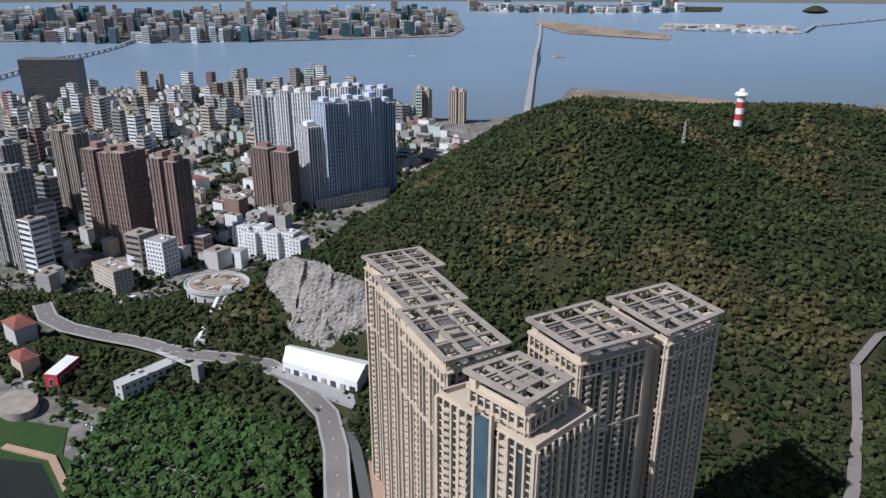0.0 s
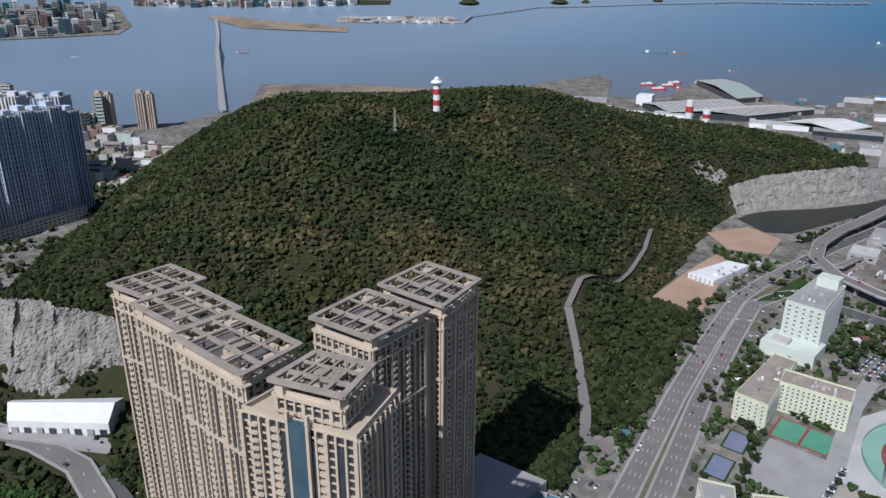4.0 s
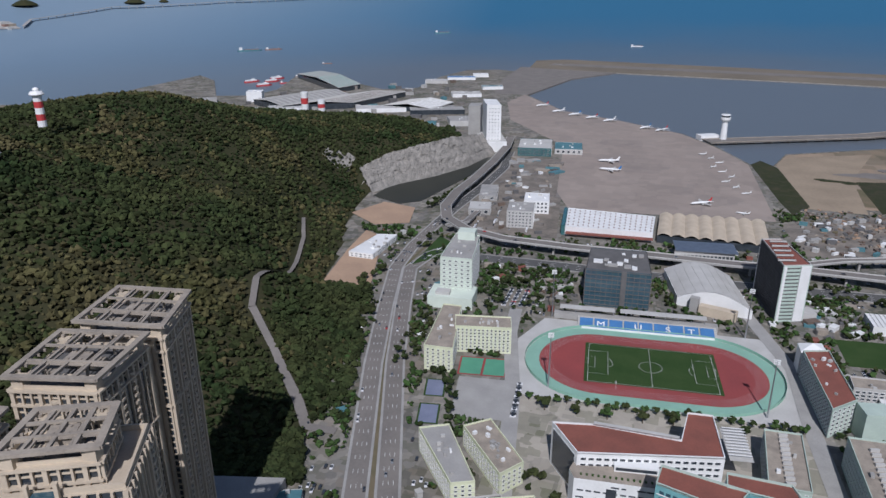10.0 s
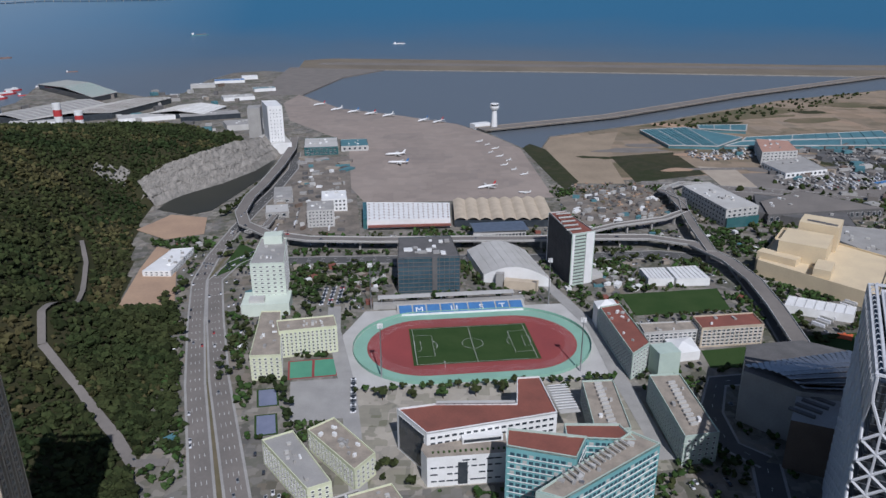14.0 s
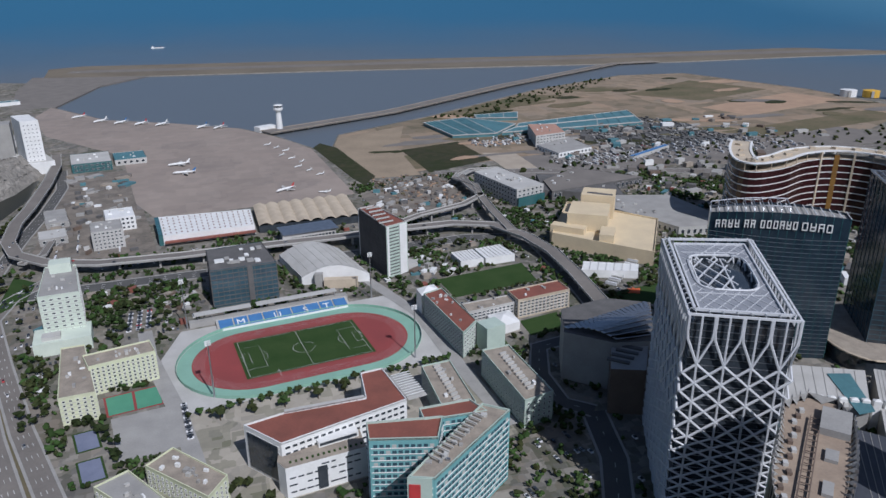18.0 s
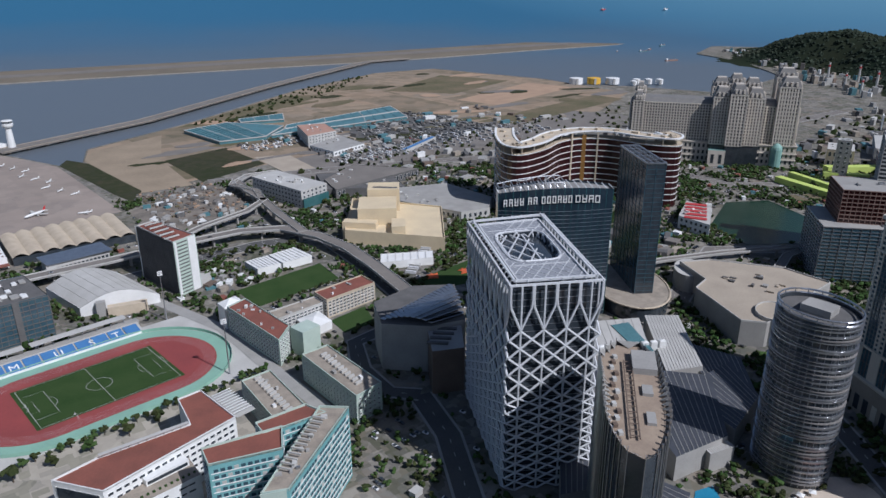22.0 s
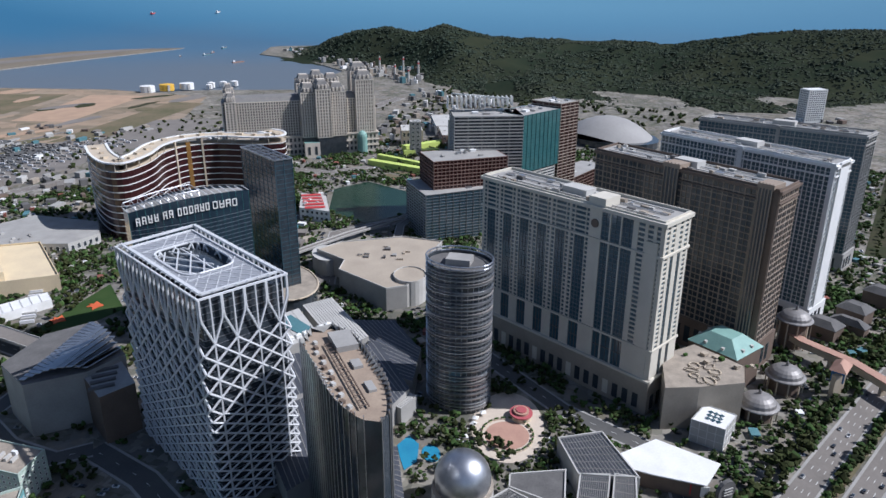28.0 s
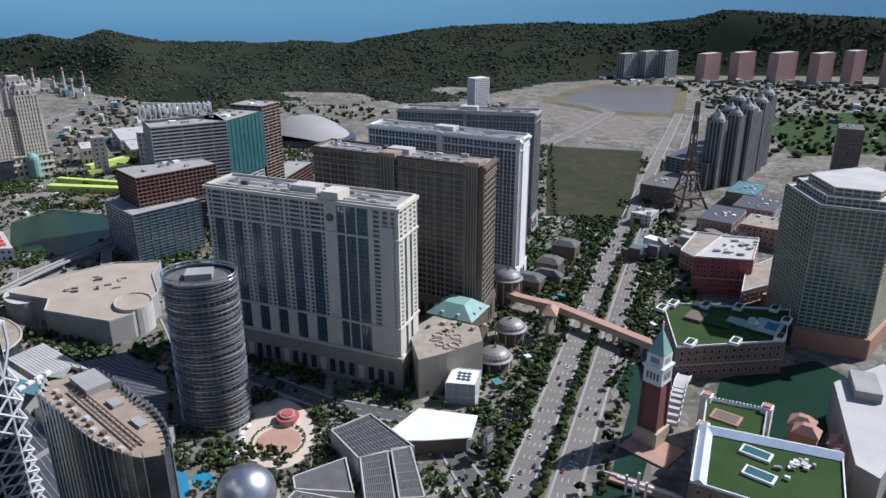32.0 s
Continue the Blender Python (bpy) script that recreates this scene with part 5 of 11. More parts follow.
def pitch_lines(cx, cy, a, b, z, rot=0.0):
    th = tagged(thing("pitch_markings", cx, cy, z, "thin white football pitch markings on the turf", "markings"), kind="structure")

    def ln(pts, w=0.22):
        g = Geo()
        co, si = math.cos(rot), math.sin(rot)
        g.strip([(cx + x * co - y * si, cy + x * si + y * co) for x, y in pts], w, z)
        part("line", g, "line", th)
    ln([(-a, -b), (a, -b)])
    ln([(-a, b), (a, b)])
    ln([(0, -b), (0, b)])
    for s in (-1, 1):
        ln([(s * a, -b), (s * a, b)])
        ln([(s * a, -b * 0.6), (s * (a - 16 * a / 50), -b * 0.6), (s * (a - 16 * a / 50), b * 0.6), (s * a, b * 0.6)])
        ln([(s * a, -b * 0.28), (s * (a - 5.5), -b * 0.28), (s * (a - 5.5), b * 0.28), (s * a, b * 0.28)])
        ln([(s * (a - 16 * a / 50) - s * 3.6 * math.cos(t) * 1.0, 7 * math.sin(t)) for t in [math.pi * (i / 10 - 0.5) for i in range(11)]])
    r = 9.15 * a / 50
    ln([(r * math.cos(t), r * math.sin(t)) for t in [2 * math.pi * i / 32 for i in range(33)]])


pitch_lines(PX, PY, 50, 31.5, 0.285)


def goal(x, y, s):
    th = thing("football_goal", x, y, 0.3, "white football goal frame on the turf", "goal", "football goals")
    for yy in (-3.7, 3.7):
        bar("post", (x, y + yy, 1.5), (0.15, 0.15, 2.44), 0, "white", th)
        bar("back_stay", (x + s * 1.0, y + yy, 0.9), (2.0, 0.1, 0.1), 0, "white", th)
    bar("crossbar", (x, y, 2.7), (0.15, 7.5, 0.15), 0, "white", th)


goal(PX - 50, PY, -1)
goal(PX + 50, PY, 1)
goal(PX - 28, PY - 34.5, 0.2)

th = thing("stadium_fence", PX, PY, 0, "low mint-green fence round the running track", "fence")
o = oval(40, 62.4, 24)
for i in range(len(o)):
    a, b = Vector(o[i]), Vector(o[(i + 1) % len(o)])
    if (b - a).length > 20:
        cuts = 8
    else:
        cuts = 1
    for c in range(cuts):
        u, v = a.lerp(b, c / cuts), a.lerp(b, (c + 1) / cuts)
        m, dv = (u + v) / 2, v - u
        bar("fence_panel", (m.x, m.y, 1.6), (dv.length, 0.12, 2.6), math.atan2(dv.y, dv.x), "mintpave", th)


def floodlight(x, y):
    th = thing("floodlight_mast", x, y, 0, "tall grey steel floodlight mast beside the track", "floodlight", "stadium floodlights")
    g = Geo()
    g.tube([(x, y, 0), (x, y, 46)], [0.7, 0.35], 8)
    part("pole", g, "metal", th)
    for k in range(3):
        bar("lamp_bar", (x, y, 44 + k * 1.5), (4.4, 0.5, 1.0), 0.2 if x < 0 else -0.2, "white", th)
    for s in (-1.2, 1.2):
        bar("head_bracket", (x + s, y, 45.5), (0.2, 0.3, 5), 0, "metal", th)


for x, y in ((-64, 434), (94, 426), (-70, 560), (100, 552)):
    floodlight(x, y)


def grandstand():
    th = thing("grandstand", 5, 552, 0, "low grandstand with blue seats and white letters", "grandstand")
    for i in range(5):
        bar("seat_tier", (15, 544 + 3.2 * i, 0.5 + 0.4 * i), (122, 3.2, 1.0 + 0.8 * i), 0, "pale", th)
    for k in range(9):
        x = -38 + 13.2 * k
        g = Geo()
        g.poly([(x - 5.9, 542.6, 1.5), (x + 5.9, 542.6, 1.5), (x + 5.9, 555, 4.7), (x - 5.9, 555, 4.7)])
        part("seat_block", g, "blue", th, "blue plastic seats")
    for ch, x in zip("MUST", (-25, 8, 34, 54)):
        c = bpy.data.curves.new("seat_letter", "FONT")
        c.body, c.size, c.extrude, c.align_x = ch, 10.5, 0.12, "CENTER"
        c.materials.append(M["white"])
        put(new("seat_letter", c), Matrix.Translation((x, 544.6, 2.2)) @ Euler((math.atan2(3.2, 12.4), 0, 0)).to_matrix().to_4x4(), th)
    bar("front_wall", (15, 542, 1.0), (124, 0.6, 2.0), 0, "white", th)
    bar("concourse", (5, 562, 2.6), (146, 7, 5.2), 0, "concrete", th)
    for x, w in ((-38, 50), (12, 40), (50, 36)):
        bar("canopy", (x, 563.5, 10.5), (w, 8, 0.5), 0, "pale", th)
    for i in range(12):
        bar("canopy_post", (-60 + 11.5 * i, 562, 7.8), (0.4, 0.4, 5.4), 0, "metal", th)


grandstand()


def court(name, poly, material, rim, label):
    slab(name + "_base", inset(poly, -1.5), 0.09, rim, label + " surround", "court")
    slab(name, poly, 0.14, material, label, "court")


M["court_green"] = mat("green_court", (0.10, 0.30, 0.19), (0.08, 0.25, 0.16), 0.1, 0.9)
court("basketball_court", [(-136, 441), (-119, 442), (-120, 468), (-138, 467)], "court_green", "track", "green basketball court with red border")
court("basketball_court", [(-117, 442), (-100, 443), (-101, 469), (-118, 468)], "court_green", "track", "green basketball court with red border")
M["court_blue"] = mat("faded_blue_court", (0.20, 0.22, 0.30), (0.15, 0.17, 0.24), 0.1, 0.9)
court("tennis_court", [(-155, 404), (-142, 405), (-145, 427), (-158, 426)], "court_blue", "grass", "faded blue tennis court with white lines")
court("tennis_court", [(-152, 368), (-139, 369), (-142, 392), (-155, 391)], "court_blue", "grass", "faded blue tennis court with white lines")
slab("bare_lot", [(-131, 380), (-92, 382), (-97, 437), (-135, 436)], 0.08, "concrete", "stained bare concrete yard with worn patches", "yard")
slab("football_turf", [(177, 566), (279, 569), (269, 520), (174, 518)], 0.12, "grass", "green artificial turf field behind the school", "field")
slab("small_turf", [(205, 447), (246, 449), (232, 416), (200, 419)], 0.12, "grass", "small green five-a-side turf", "field")
slab("campus_paving", [(-98, 300), (118, 300), (128, 416), (-92, 420)], 0.05, "campuspave", "worn cream campus paving", "paving")


# ---- campus ----
def campus_block(name, poly, h, wall, roof, label, rows, bay=4.0, w=2.0, hh=1.7, sides=None, units=5, glass="glass", frame_m="white", group=""):
    th = plain_building(name, poly, h, wall, roof, label, "building", 0, group)
    windows(th, poly, 1.2, h - 1.2, rows, bay, w, hh, glass, frame_m, sides)
    parapet(th, poly, h - 0.4, 1.2, wall, 0.5)
    clutter(th, poly, h - 0.4, units, int(abs(poly[0][0]) * 7 + h), ("pale", "concrete", "white"), 3.5)
    for i, (p, d, l, nrm, rot) in enumerate(edges(poly)):
        if sides is None or i in sides:
            m = p + d * (l / 2) + nrm * 0.15
            for j in range(1, rows):
                bar("floor_line", (m.x, m.y, 1.2 + (h - 2.4) * j / rows), (l, 0.3, 0.25), rot, "pale", th)
    return th


WB = [(-182, 579), (-150, 578), (-154, 648), (-180, 652)]
th = campus_block("white_office_block", WB, 44, "palegreen", "concrete", "tall white office block with a stepped base", 10, 5.5, 2.6, 1.4, (0, 1, 3), 8)
bar("podium", (-168, 572, 6), (44, 30, 12), 0, "palegreen", th)
bar("podium_roof_box", (-176, 566, 13.5), (14, 10, 3), 0, "pale", th)
bar("plant_tower", (-166, 640, 48), (18, 14, 9), 0, "palegreen", th)
D1 = [(-165, 441), (-141, 440), (-149, 520), (-166, 521)]
campus_block("pale_green_dormitory", D1, 21.6, "lime", "roofstone", "pale lime-green dormitory wing with flat roof", 6, 4.2, 1.7, 1.5, (0, 1, 3), 8, group="campus dormitories")
D2 = [(-146, 475), (-99, 480), (-102, 501), (-150, 496)]
campus_block("pale_green_dormitory", D2, 24, "lime", "roofstone", "pale lime-green dormitory with rows of small windows", 7, 3.4, 1.6, 1.6, (0, 1), 10, group="campus dormitories")
D3 = [(-111, 285), (-97, 290), (-124, 344), (-143, 336)]
campus_block("pale_green_dormitory", D3, 18, "lime", "concrete", "pale lime-green dormitory with a stained roof", 5, 4.0, 1.8, 1.5, (0, 1, 3), 8, group="campus dormitories")
D4 = [(-84, 302), (-71, 317), (-98, 359), (-115, 347)]
campus_block("pale_green_dormitory", D4, 16, "lime", "roofstone", "pale lime-green dormitory crowded with roof plant", 4, 4.0, 1.8, 1.5, (0, 1, 3), 14, group="campus dormitories")
D5 = [(-80, 258), (-52, 268), (-62, 292), (-88, 284)]
campus_block("pale_green_dormitory", D5, 12, "lime", "roofstone", "low pale green campus block with a louvred roof", 3, 4.0, 1.8, 1.5, (0, 1, 2, 3), 6, group="campus dormitories")
campus_block("small_grey_hall", [(-96, 272), (-76, 280), (-82, 294), (-102, 286)], 8, "pale", "darkroof", "small grey hall with a dark flat roof", 2, 4, 2, 1.5, None, 3)

DG = [(-42, 594), (19, 592), (17, 654), (-38, 653)]
th = plain_building("dark_glass_office", DG, 38, "blueglass", "darkroof", "dark glass office block with grey frames", "office")
frame_facade(th, DG, 2, 37, 8, 5, "darkroof", 0.7, 0.4, 0.5)
clutter(th, DG, 38, 16, 4, ("darkroof", "concrete", "white"), 9)
bar("centre_pier", (-6, 592.5, 19), (5, 2, 38), -0.03, "darkroof", th)


def arched_hall():
    th = thing("arched_sports_hall", 70, 640, 0, "white sports hall with a vaulted metal roof", "sports hall")
    a, b, c, d = Vector((47, 612)), Vector((112, 592)), Vector((104, 678)), Vector((40, 684))
    n = 16
    g = Geo()
    for i in range(n + 1):
        u = i / n
        z = 9 + 11 * math.sin(math.pi * u)
        f, r = a.lerp(b, u), d.lerp(c, u)
        g.v += [(f.x, f.y, z), (r.x, r.y, z)]
    for i in range(n):
        g.f.append((2 * i, 2 * i + 2, 2 * i + 3, 2 * i + 1))
        g.m.append(0)
    part("vault_roof", g, "pale", th, "white ribbed metal vault", smooth=True)
    for s, (u0, u1) in enumerate(((a, b), (d, c))):
        g = Geo()
        pts = [(u0.lerp(u1, i / n).x, u0.lerp(u1, i / n).y, 8.8 + 11 * math.sin(math.pi * i / n)) for i in range(n + 1)]
        g.poly(pts + [(u1.x, u1.y, 0), (u0.x, u0.y, 0)])
        part("gable_wall", g, "white", th)
    for p, q in ((a, d), (b, c)):
        m = (p + q) / 2
        dv = q - p
        bar("side_wall", (m.x, m.y, 4.5), (dv.length, 0.5, 9), math.atan2(dv.y, dv.x), "white", th)
    for i in range(1, 8):
        g = Geo()
        p, q = a.lerp(b, i / 8), d.lerp(c, i / 8)
        z = 9.15 + 11 * math.sin(math.pi * i / 8)
        g.tube([(p.x, p.y, z), (q.x, q.y, z)], 0.22, 4)
        part("roof_seam", g, "pale", th)
    bar("entrance_block", (82, 592, 4.5), (34, 8, 9), -0.34, "cream", th)
    bar("entrance_tower", (62, 602, 7), (8, 6, 14), -0.34, "concrete", th)


arched_hall()
BK = [(132, 592), (157, 599), (146, 668), (127, 664)]
th = plain_building("slab_office_tower", BK, 55.6, "darkroof", "redroof", "slab office tower with pale ends and red roof", "office")
frame_facade(th, BK, 1, 55, 15, 3.4, "darkroof", 0.8, 0.5, 0.4, skip=(0, 2))
for k in (0, 2):
    p, d, l, nrm, rot = edges(BK)[k]
    for u, w in ((0.06, 2.5), (0.8, 9)):
        q = p + d * (l * u) + nrm * 0.5
        bar("end_wall", (q.x, q.y, 28), (w, 1.2, 55), rot, "white", th)
frame_facade(th, BK, 1, 55, 15, 30, "mint", 2.0, 0.6, 0.5, skip=(1, 3))
parapet(th, BK, 55, 1.6, "pale", 0.6)
for i in range(9):
    bar("roof_frame", (137 + i * 0.4, 605 + 6.5 * i, 57), (16, 1.2, 1.4), 0.15, "redroof" if i % 2 else "pale", th)
bar("entrance_block", (162, 606, 3.5), (16, 9, 7), 0.2, "pale", th)


def red_roof_school():
    th = thing("red_roof_academic_block", 0, 335, 0, "white academic block with a red roof deck", "building")
    main = [(-56, 342), (-39, 313), (47, 326), (46, 371), (30, 371), (23, 339), (-30, 345)]
    g = Geo()
    g.prism(main, 0, 31, 0, 1, cap=False)
    part("wall", g, "white", th)
    g = Geo()
    g.prism(inset(main, 0.6), 29, 30.4, 0, 0)
    part("roof", g, "redroof", th, "rust-red roof deck")
    parapet(th, main, 30.2, 1.3, "white", 0.6)
    windows(th, main, 3, 29, 6, 4.5, 3.2, 2.0, "glass", "white", sides=(0, 1), margin=1.5)
    p, d, l, nrm, rot = edges(main)[0]
    q = p + d * (l * 0.5) + nrm * 0.3
    bar("glazed_stair", (q.x, q.y, 15), (l * 0.8, 0.5, 25), rot, "glass", th)
    low = [(-43, 309), (-40, 301), (10, 301), (13, 331), (-38, 326)]
    g = Geo()
    g.prism(low, 0, 22, 0, 1)
    part("lower_wing", g, ("white", "roofstone"), th)
    rnd = random.Random(9)
    for x in range(-36, 8, 5):
        for z in (4, 9, 14, 18.5):
            if rnd.random() < 0.6:
                bar("slot_window", (x, 300.9, z), (rnd.uniform(2.5, 5), 0.3, 0.9), 0, "glass", th)
    bar("glazed_slot", (-18, 300.9, 9), (6, 0.4, 16), 0, "glass", th)
    bar("roof_pavilion", (-4, 316, 24), (26, 7, 4), 0.05, "white", th)
    bar("pavilion_window", (-4, 312.4, 24), (24, 0.3, 2), 0.05, "glass", th)
    for i in range(14):
        bar("terrace_planter", (-36 + 3.4 * i, 305, 22.5), (1.2, 1.2, 1.0), 0, "leaf2", th)
    bar("trellis_deck", (58, 352, 24), (14, 34, 0.4), 0.05, "pale", th)
    for i in range(10):
        bar("trellis_slat", (58, 338 + 3.2 * i, 26), (14, 0.5, 0.4), 0.05, "white", th)
    for i in range(10):
        bar("pergola_post", (-28 + 5 * i, 343.5 - 0.5 * i, 32), (0.5, 0.8, 2.2), 0, "pale", th)
    bar("pergola_beam", (-4, 341, 33.2), (52, 2.5, 0.5), -0.1, "pale", th)


red_roof_school()


def teal_school():
    th = thing("teal_academic_block", 45, 262, 0, "teal-tiled academic block with long window strips", "building")
    a = [(2, 270), (38, 255), (49, 273), (6, 286)]
    b = [(10, 231), (22, 224), (88, 262), (76, 275)]
    c = [(38, 275), (76, 268), (72, 284), (40, 288)]
    for poly, h, roof in ((a, 50, "redroof"), (b, 50, "roofstone"), (c, 49, "redroof")):
        g = Geo()
        g.prism(poly, 0, h, 0, 0, cap=False)
        part("wall", g, "teal", th)
        g = Geo()
        g.prism(inset(poly, 0.5), h - 1.6, h - 1, 0, 0)
        part("roof", g, roof, th)
        parapet(th, poly, h - 1.2, 1.5, "mint", 0.6)
        es = edges(poly)
        for k, (p, d, l, nrm, rot) in enumerate(es):
            if l < 12:
                continue
            for j in range(11):
                z = 4 + 4.1 * j
                n = int(l / 3.3)
                for i in range(1, n):
                    q = p + d * (l * i / n) + nrm * 0.05
                    bar("window", (q.x, q.y, z), (2.4, 0.25, 2.0), rot, "pale" if (i * 7 + j * 5) % 6 == 0 else "blueglass", th)
                m = p + d * (l / 2) + nrm * 0.2
                bar("sill_band", (m.x, m.y, z - 1.4), (l - 2, 0.4, 0.4), rot, "white", th)
    bar("end_wall", (15, 227.5, 25), (13, 0.6, 50), -0.5, "mint", th)
    bar("red_panel", (12.5, 228.2, 38), (6, 0.5, 16), -0.5, "red", th, "dark red wall panel")
    for i in range(12):
        bar("roof_frame", (28 + 3.6 * i, 238 + 2.3 * i, 51.5), (0.6, 8, 1.0), 0.5, "pale", th)
    clutter(th, b, 49, 10, 12, ("pale", "concrete", "metal"), 4)


teal_school()
for poly, h, lab in (([(81, 382), (72, 322), (96, 321), (104, 381)], 18, "green-grey teaching block with roof vents"),
                     ([(130, 378), (124, 303), (148, 305), (153, 377)], 22, "green-grey teaching block in tower shade")):
    th = campus_block("teaching_block", poly, h, "mint", "roofstone", lab, 5, 4.2, 1.8, 1.6, (0, 1, 3), 3, group="teaching blocks")
    cx, cy = centre(poly)
    for i in range(11):
        bar("roof_vent", (cx + 0.6 * (i - 5), cy + (i - 5) * 5.0, h + 0.7), (5.5, 1.6, 2.0), 0.1, "pale", th)
E1 = [(129, 408), (149, 424), (150, 497), (130, 492)]
th = campus_block("red_roof_school", E1, 23, "mint", "redroof", "grey-green school block with a red roof deck", 6, 4, 2.6, 1.7, (0, 1, 3), 8)
bar("stair_block", (158, 415, 11), (18, 16, 24), 0.1, "mint", th)
E2 = [(206, 452), (262, 453), (264, 476), (208, 475)]
th = campus_block("arcaded_school", E2, 18, "cream", "redroof", "cream school block with open corridors and red roof", 5, 4, 3, 1.8, (0, 1, 3), 4)
campus_block("arcaded_school", [(158, 457), (206, 458), (207, 474), (160, 475)], 14, "pale", "roofstone", "pale school wing with open corridors", 4, 4, 3, 1.8, (0, 3), 4)
for poly, lab in (([(212, 583), (238, 580), (240, 610), (213, 611)], "white sports shed with a flat sheet roof"), ([(240, 579), (275, 577), (275, 611), (242, 610)], "white sports shed with a ribbed roof"),
                  ([(314, 508), (365, 480), (378, 495), (330, 527)], "long white tent hall beside the lawn")):
    th = plain_building("white_shed", poly, 8.5, "white", "white", lab, "shed", 0, "white sheds")
    a, b, c, d = [Vector(p) for p in poly]
    for i in range(1, 7):
        u, v = a.lerp(b, i / 7), d.lerp(c, i / 7)
        m = (u + v) / 2
        bar("roof_seam", (m.x, m.y, 8.6), ((v - u).length, 0.3, 0.4), math.atan2((v - u).y, (v - u).x), "pale", th)


def tent(poly, z, h, label):
    c = centre(poly)
    th = thing("white_canopy", c[0], c[1], 0, label, "canopy")
    g = Geo()
    for i in range(4):
        a, b = poly[i], poly[(i + 1) % 4]
        g.poly([(*a, z), (*b, z), (*c, z + h)])
        g.poly([(*a, 0), (*b, 0), (*b, z), (*a, z)])
    part("fabric", g, "white", th)


tent([(173, 430), (197, 433), (200, 458), (176, 456)], 8, 4, "white peaked canopy over a small court")
tent([(130, 497), (150, 500), (150, 515), (131, 512)], 20, 4, "white peaked canopy on the school roof")


# ---- airport and shore ----
slab("apron", [(-274, 1811), (-235, 1565), (-101, 1315), (-93, 988), (-72, 905), (198, 905), (218, 1225), (180, 1366), (130, 1478), (11, 1600), (-124, 1712), (-245, 1955)], 0.2, "apron",
     "stained tan concrete aircraft apron with taxi lines", "apron")
slab("taxiway_bridge", [(-330, 2640), (11, 2523), (-130, 2330), (-235, 1955), (-330, 1955), (-350, 2300)], 0.3, "asphalt_old", "wide grey taxiway link across the water", "taxiway", 4)
rw = slab("runway", [(-220, 2780), (3180, 2010), (3170, 1960), (-235, 2720)], 0.75, "asphalt_old", "long grey airport runway on its island", "runway", 0.3)
for i in range(60):
    u = (i + 0.5) / 60
    bar("centre_line", (-228 + u * 3402, 2750 + u * -766, 0.78), (30, 2.0, 0.06), -0.222, "line", rw)
for line, w in ([(171, 1400), (486, 1515), (945, 1785), (1579, 2105), (1750, 2090)], 34),:
    th = thing("causeway", 900, 1750, -3, "long low concrete causeway across the lagoon", "causeway")
    g = Geo()
    g.beam(line, w, 2.6, 3.5)
    part("deck", g, "asphalt_old", th)
    for s in (-1, 1):
        g = Geo()
        g.beam([(x - 6 * s * 1.6, y + 9 * s * 1.6) for x, y in line], 1.6, 1.2, 4.6)
        part("edge_beam", g, "roofstone", th)
    for i in range(len(line) - 1):
        a, b = Vector(line[i]), Vector(line[i + 1])
        n = max(1, int((b - a).length / 34))
        for k in range(n):
            q = a.lerp(b, (k + 0.5) / n)
            bar("support_pile", (q.x, q.y, -1.5), (2.2, 26, 5), math.atan2((b - a).y, (b - a).x), "roofstone", th)
for pts in ([(-200, 1500), (-60, 1330), (60, 1180), (110, 1000)], [(-230, 1700), (-80, 1480), (90, 1290), (150, 1080)], [(-60, 930), (-60, 1290), (-130, 1420)], [(60, 920), (60, 1180)]):
    g = Geo()
    g.strip(pts, 1.2, 0.235)
    setting("taxi_line", g, "line", "thin pale taxi guide line on the apron", "marking")
M["patch"] = mat("rubber_stained_concrete", (0.15, 0.135, 0.12), (0.21, 0.19, 0.17), 0.02, 0.9, fine=0.12)
for pts, w in (([(-250, 1760), (-180, 1560), (-40, 1360), (-20, 1150)], 30), ([(-40, 1360), (90, 1330), (170, 1290)], 26), ([(-85, 960), (-80, 1200)], 16)):
    g = Geo()
    g.strip(pts, w, 0.222)
    setting("taxi_lane", g, "patch", "dark tyre-stained taxi lane on the apron", "marking")


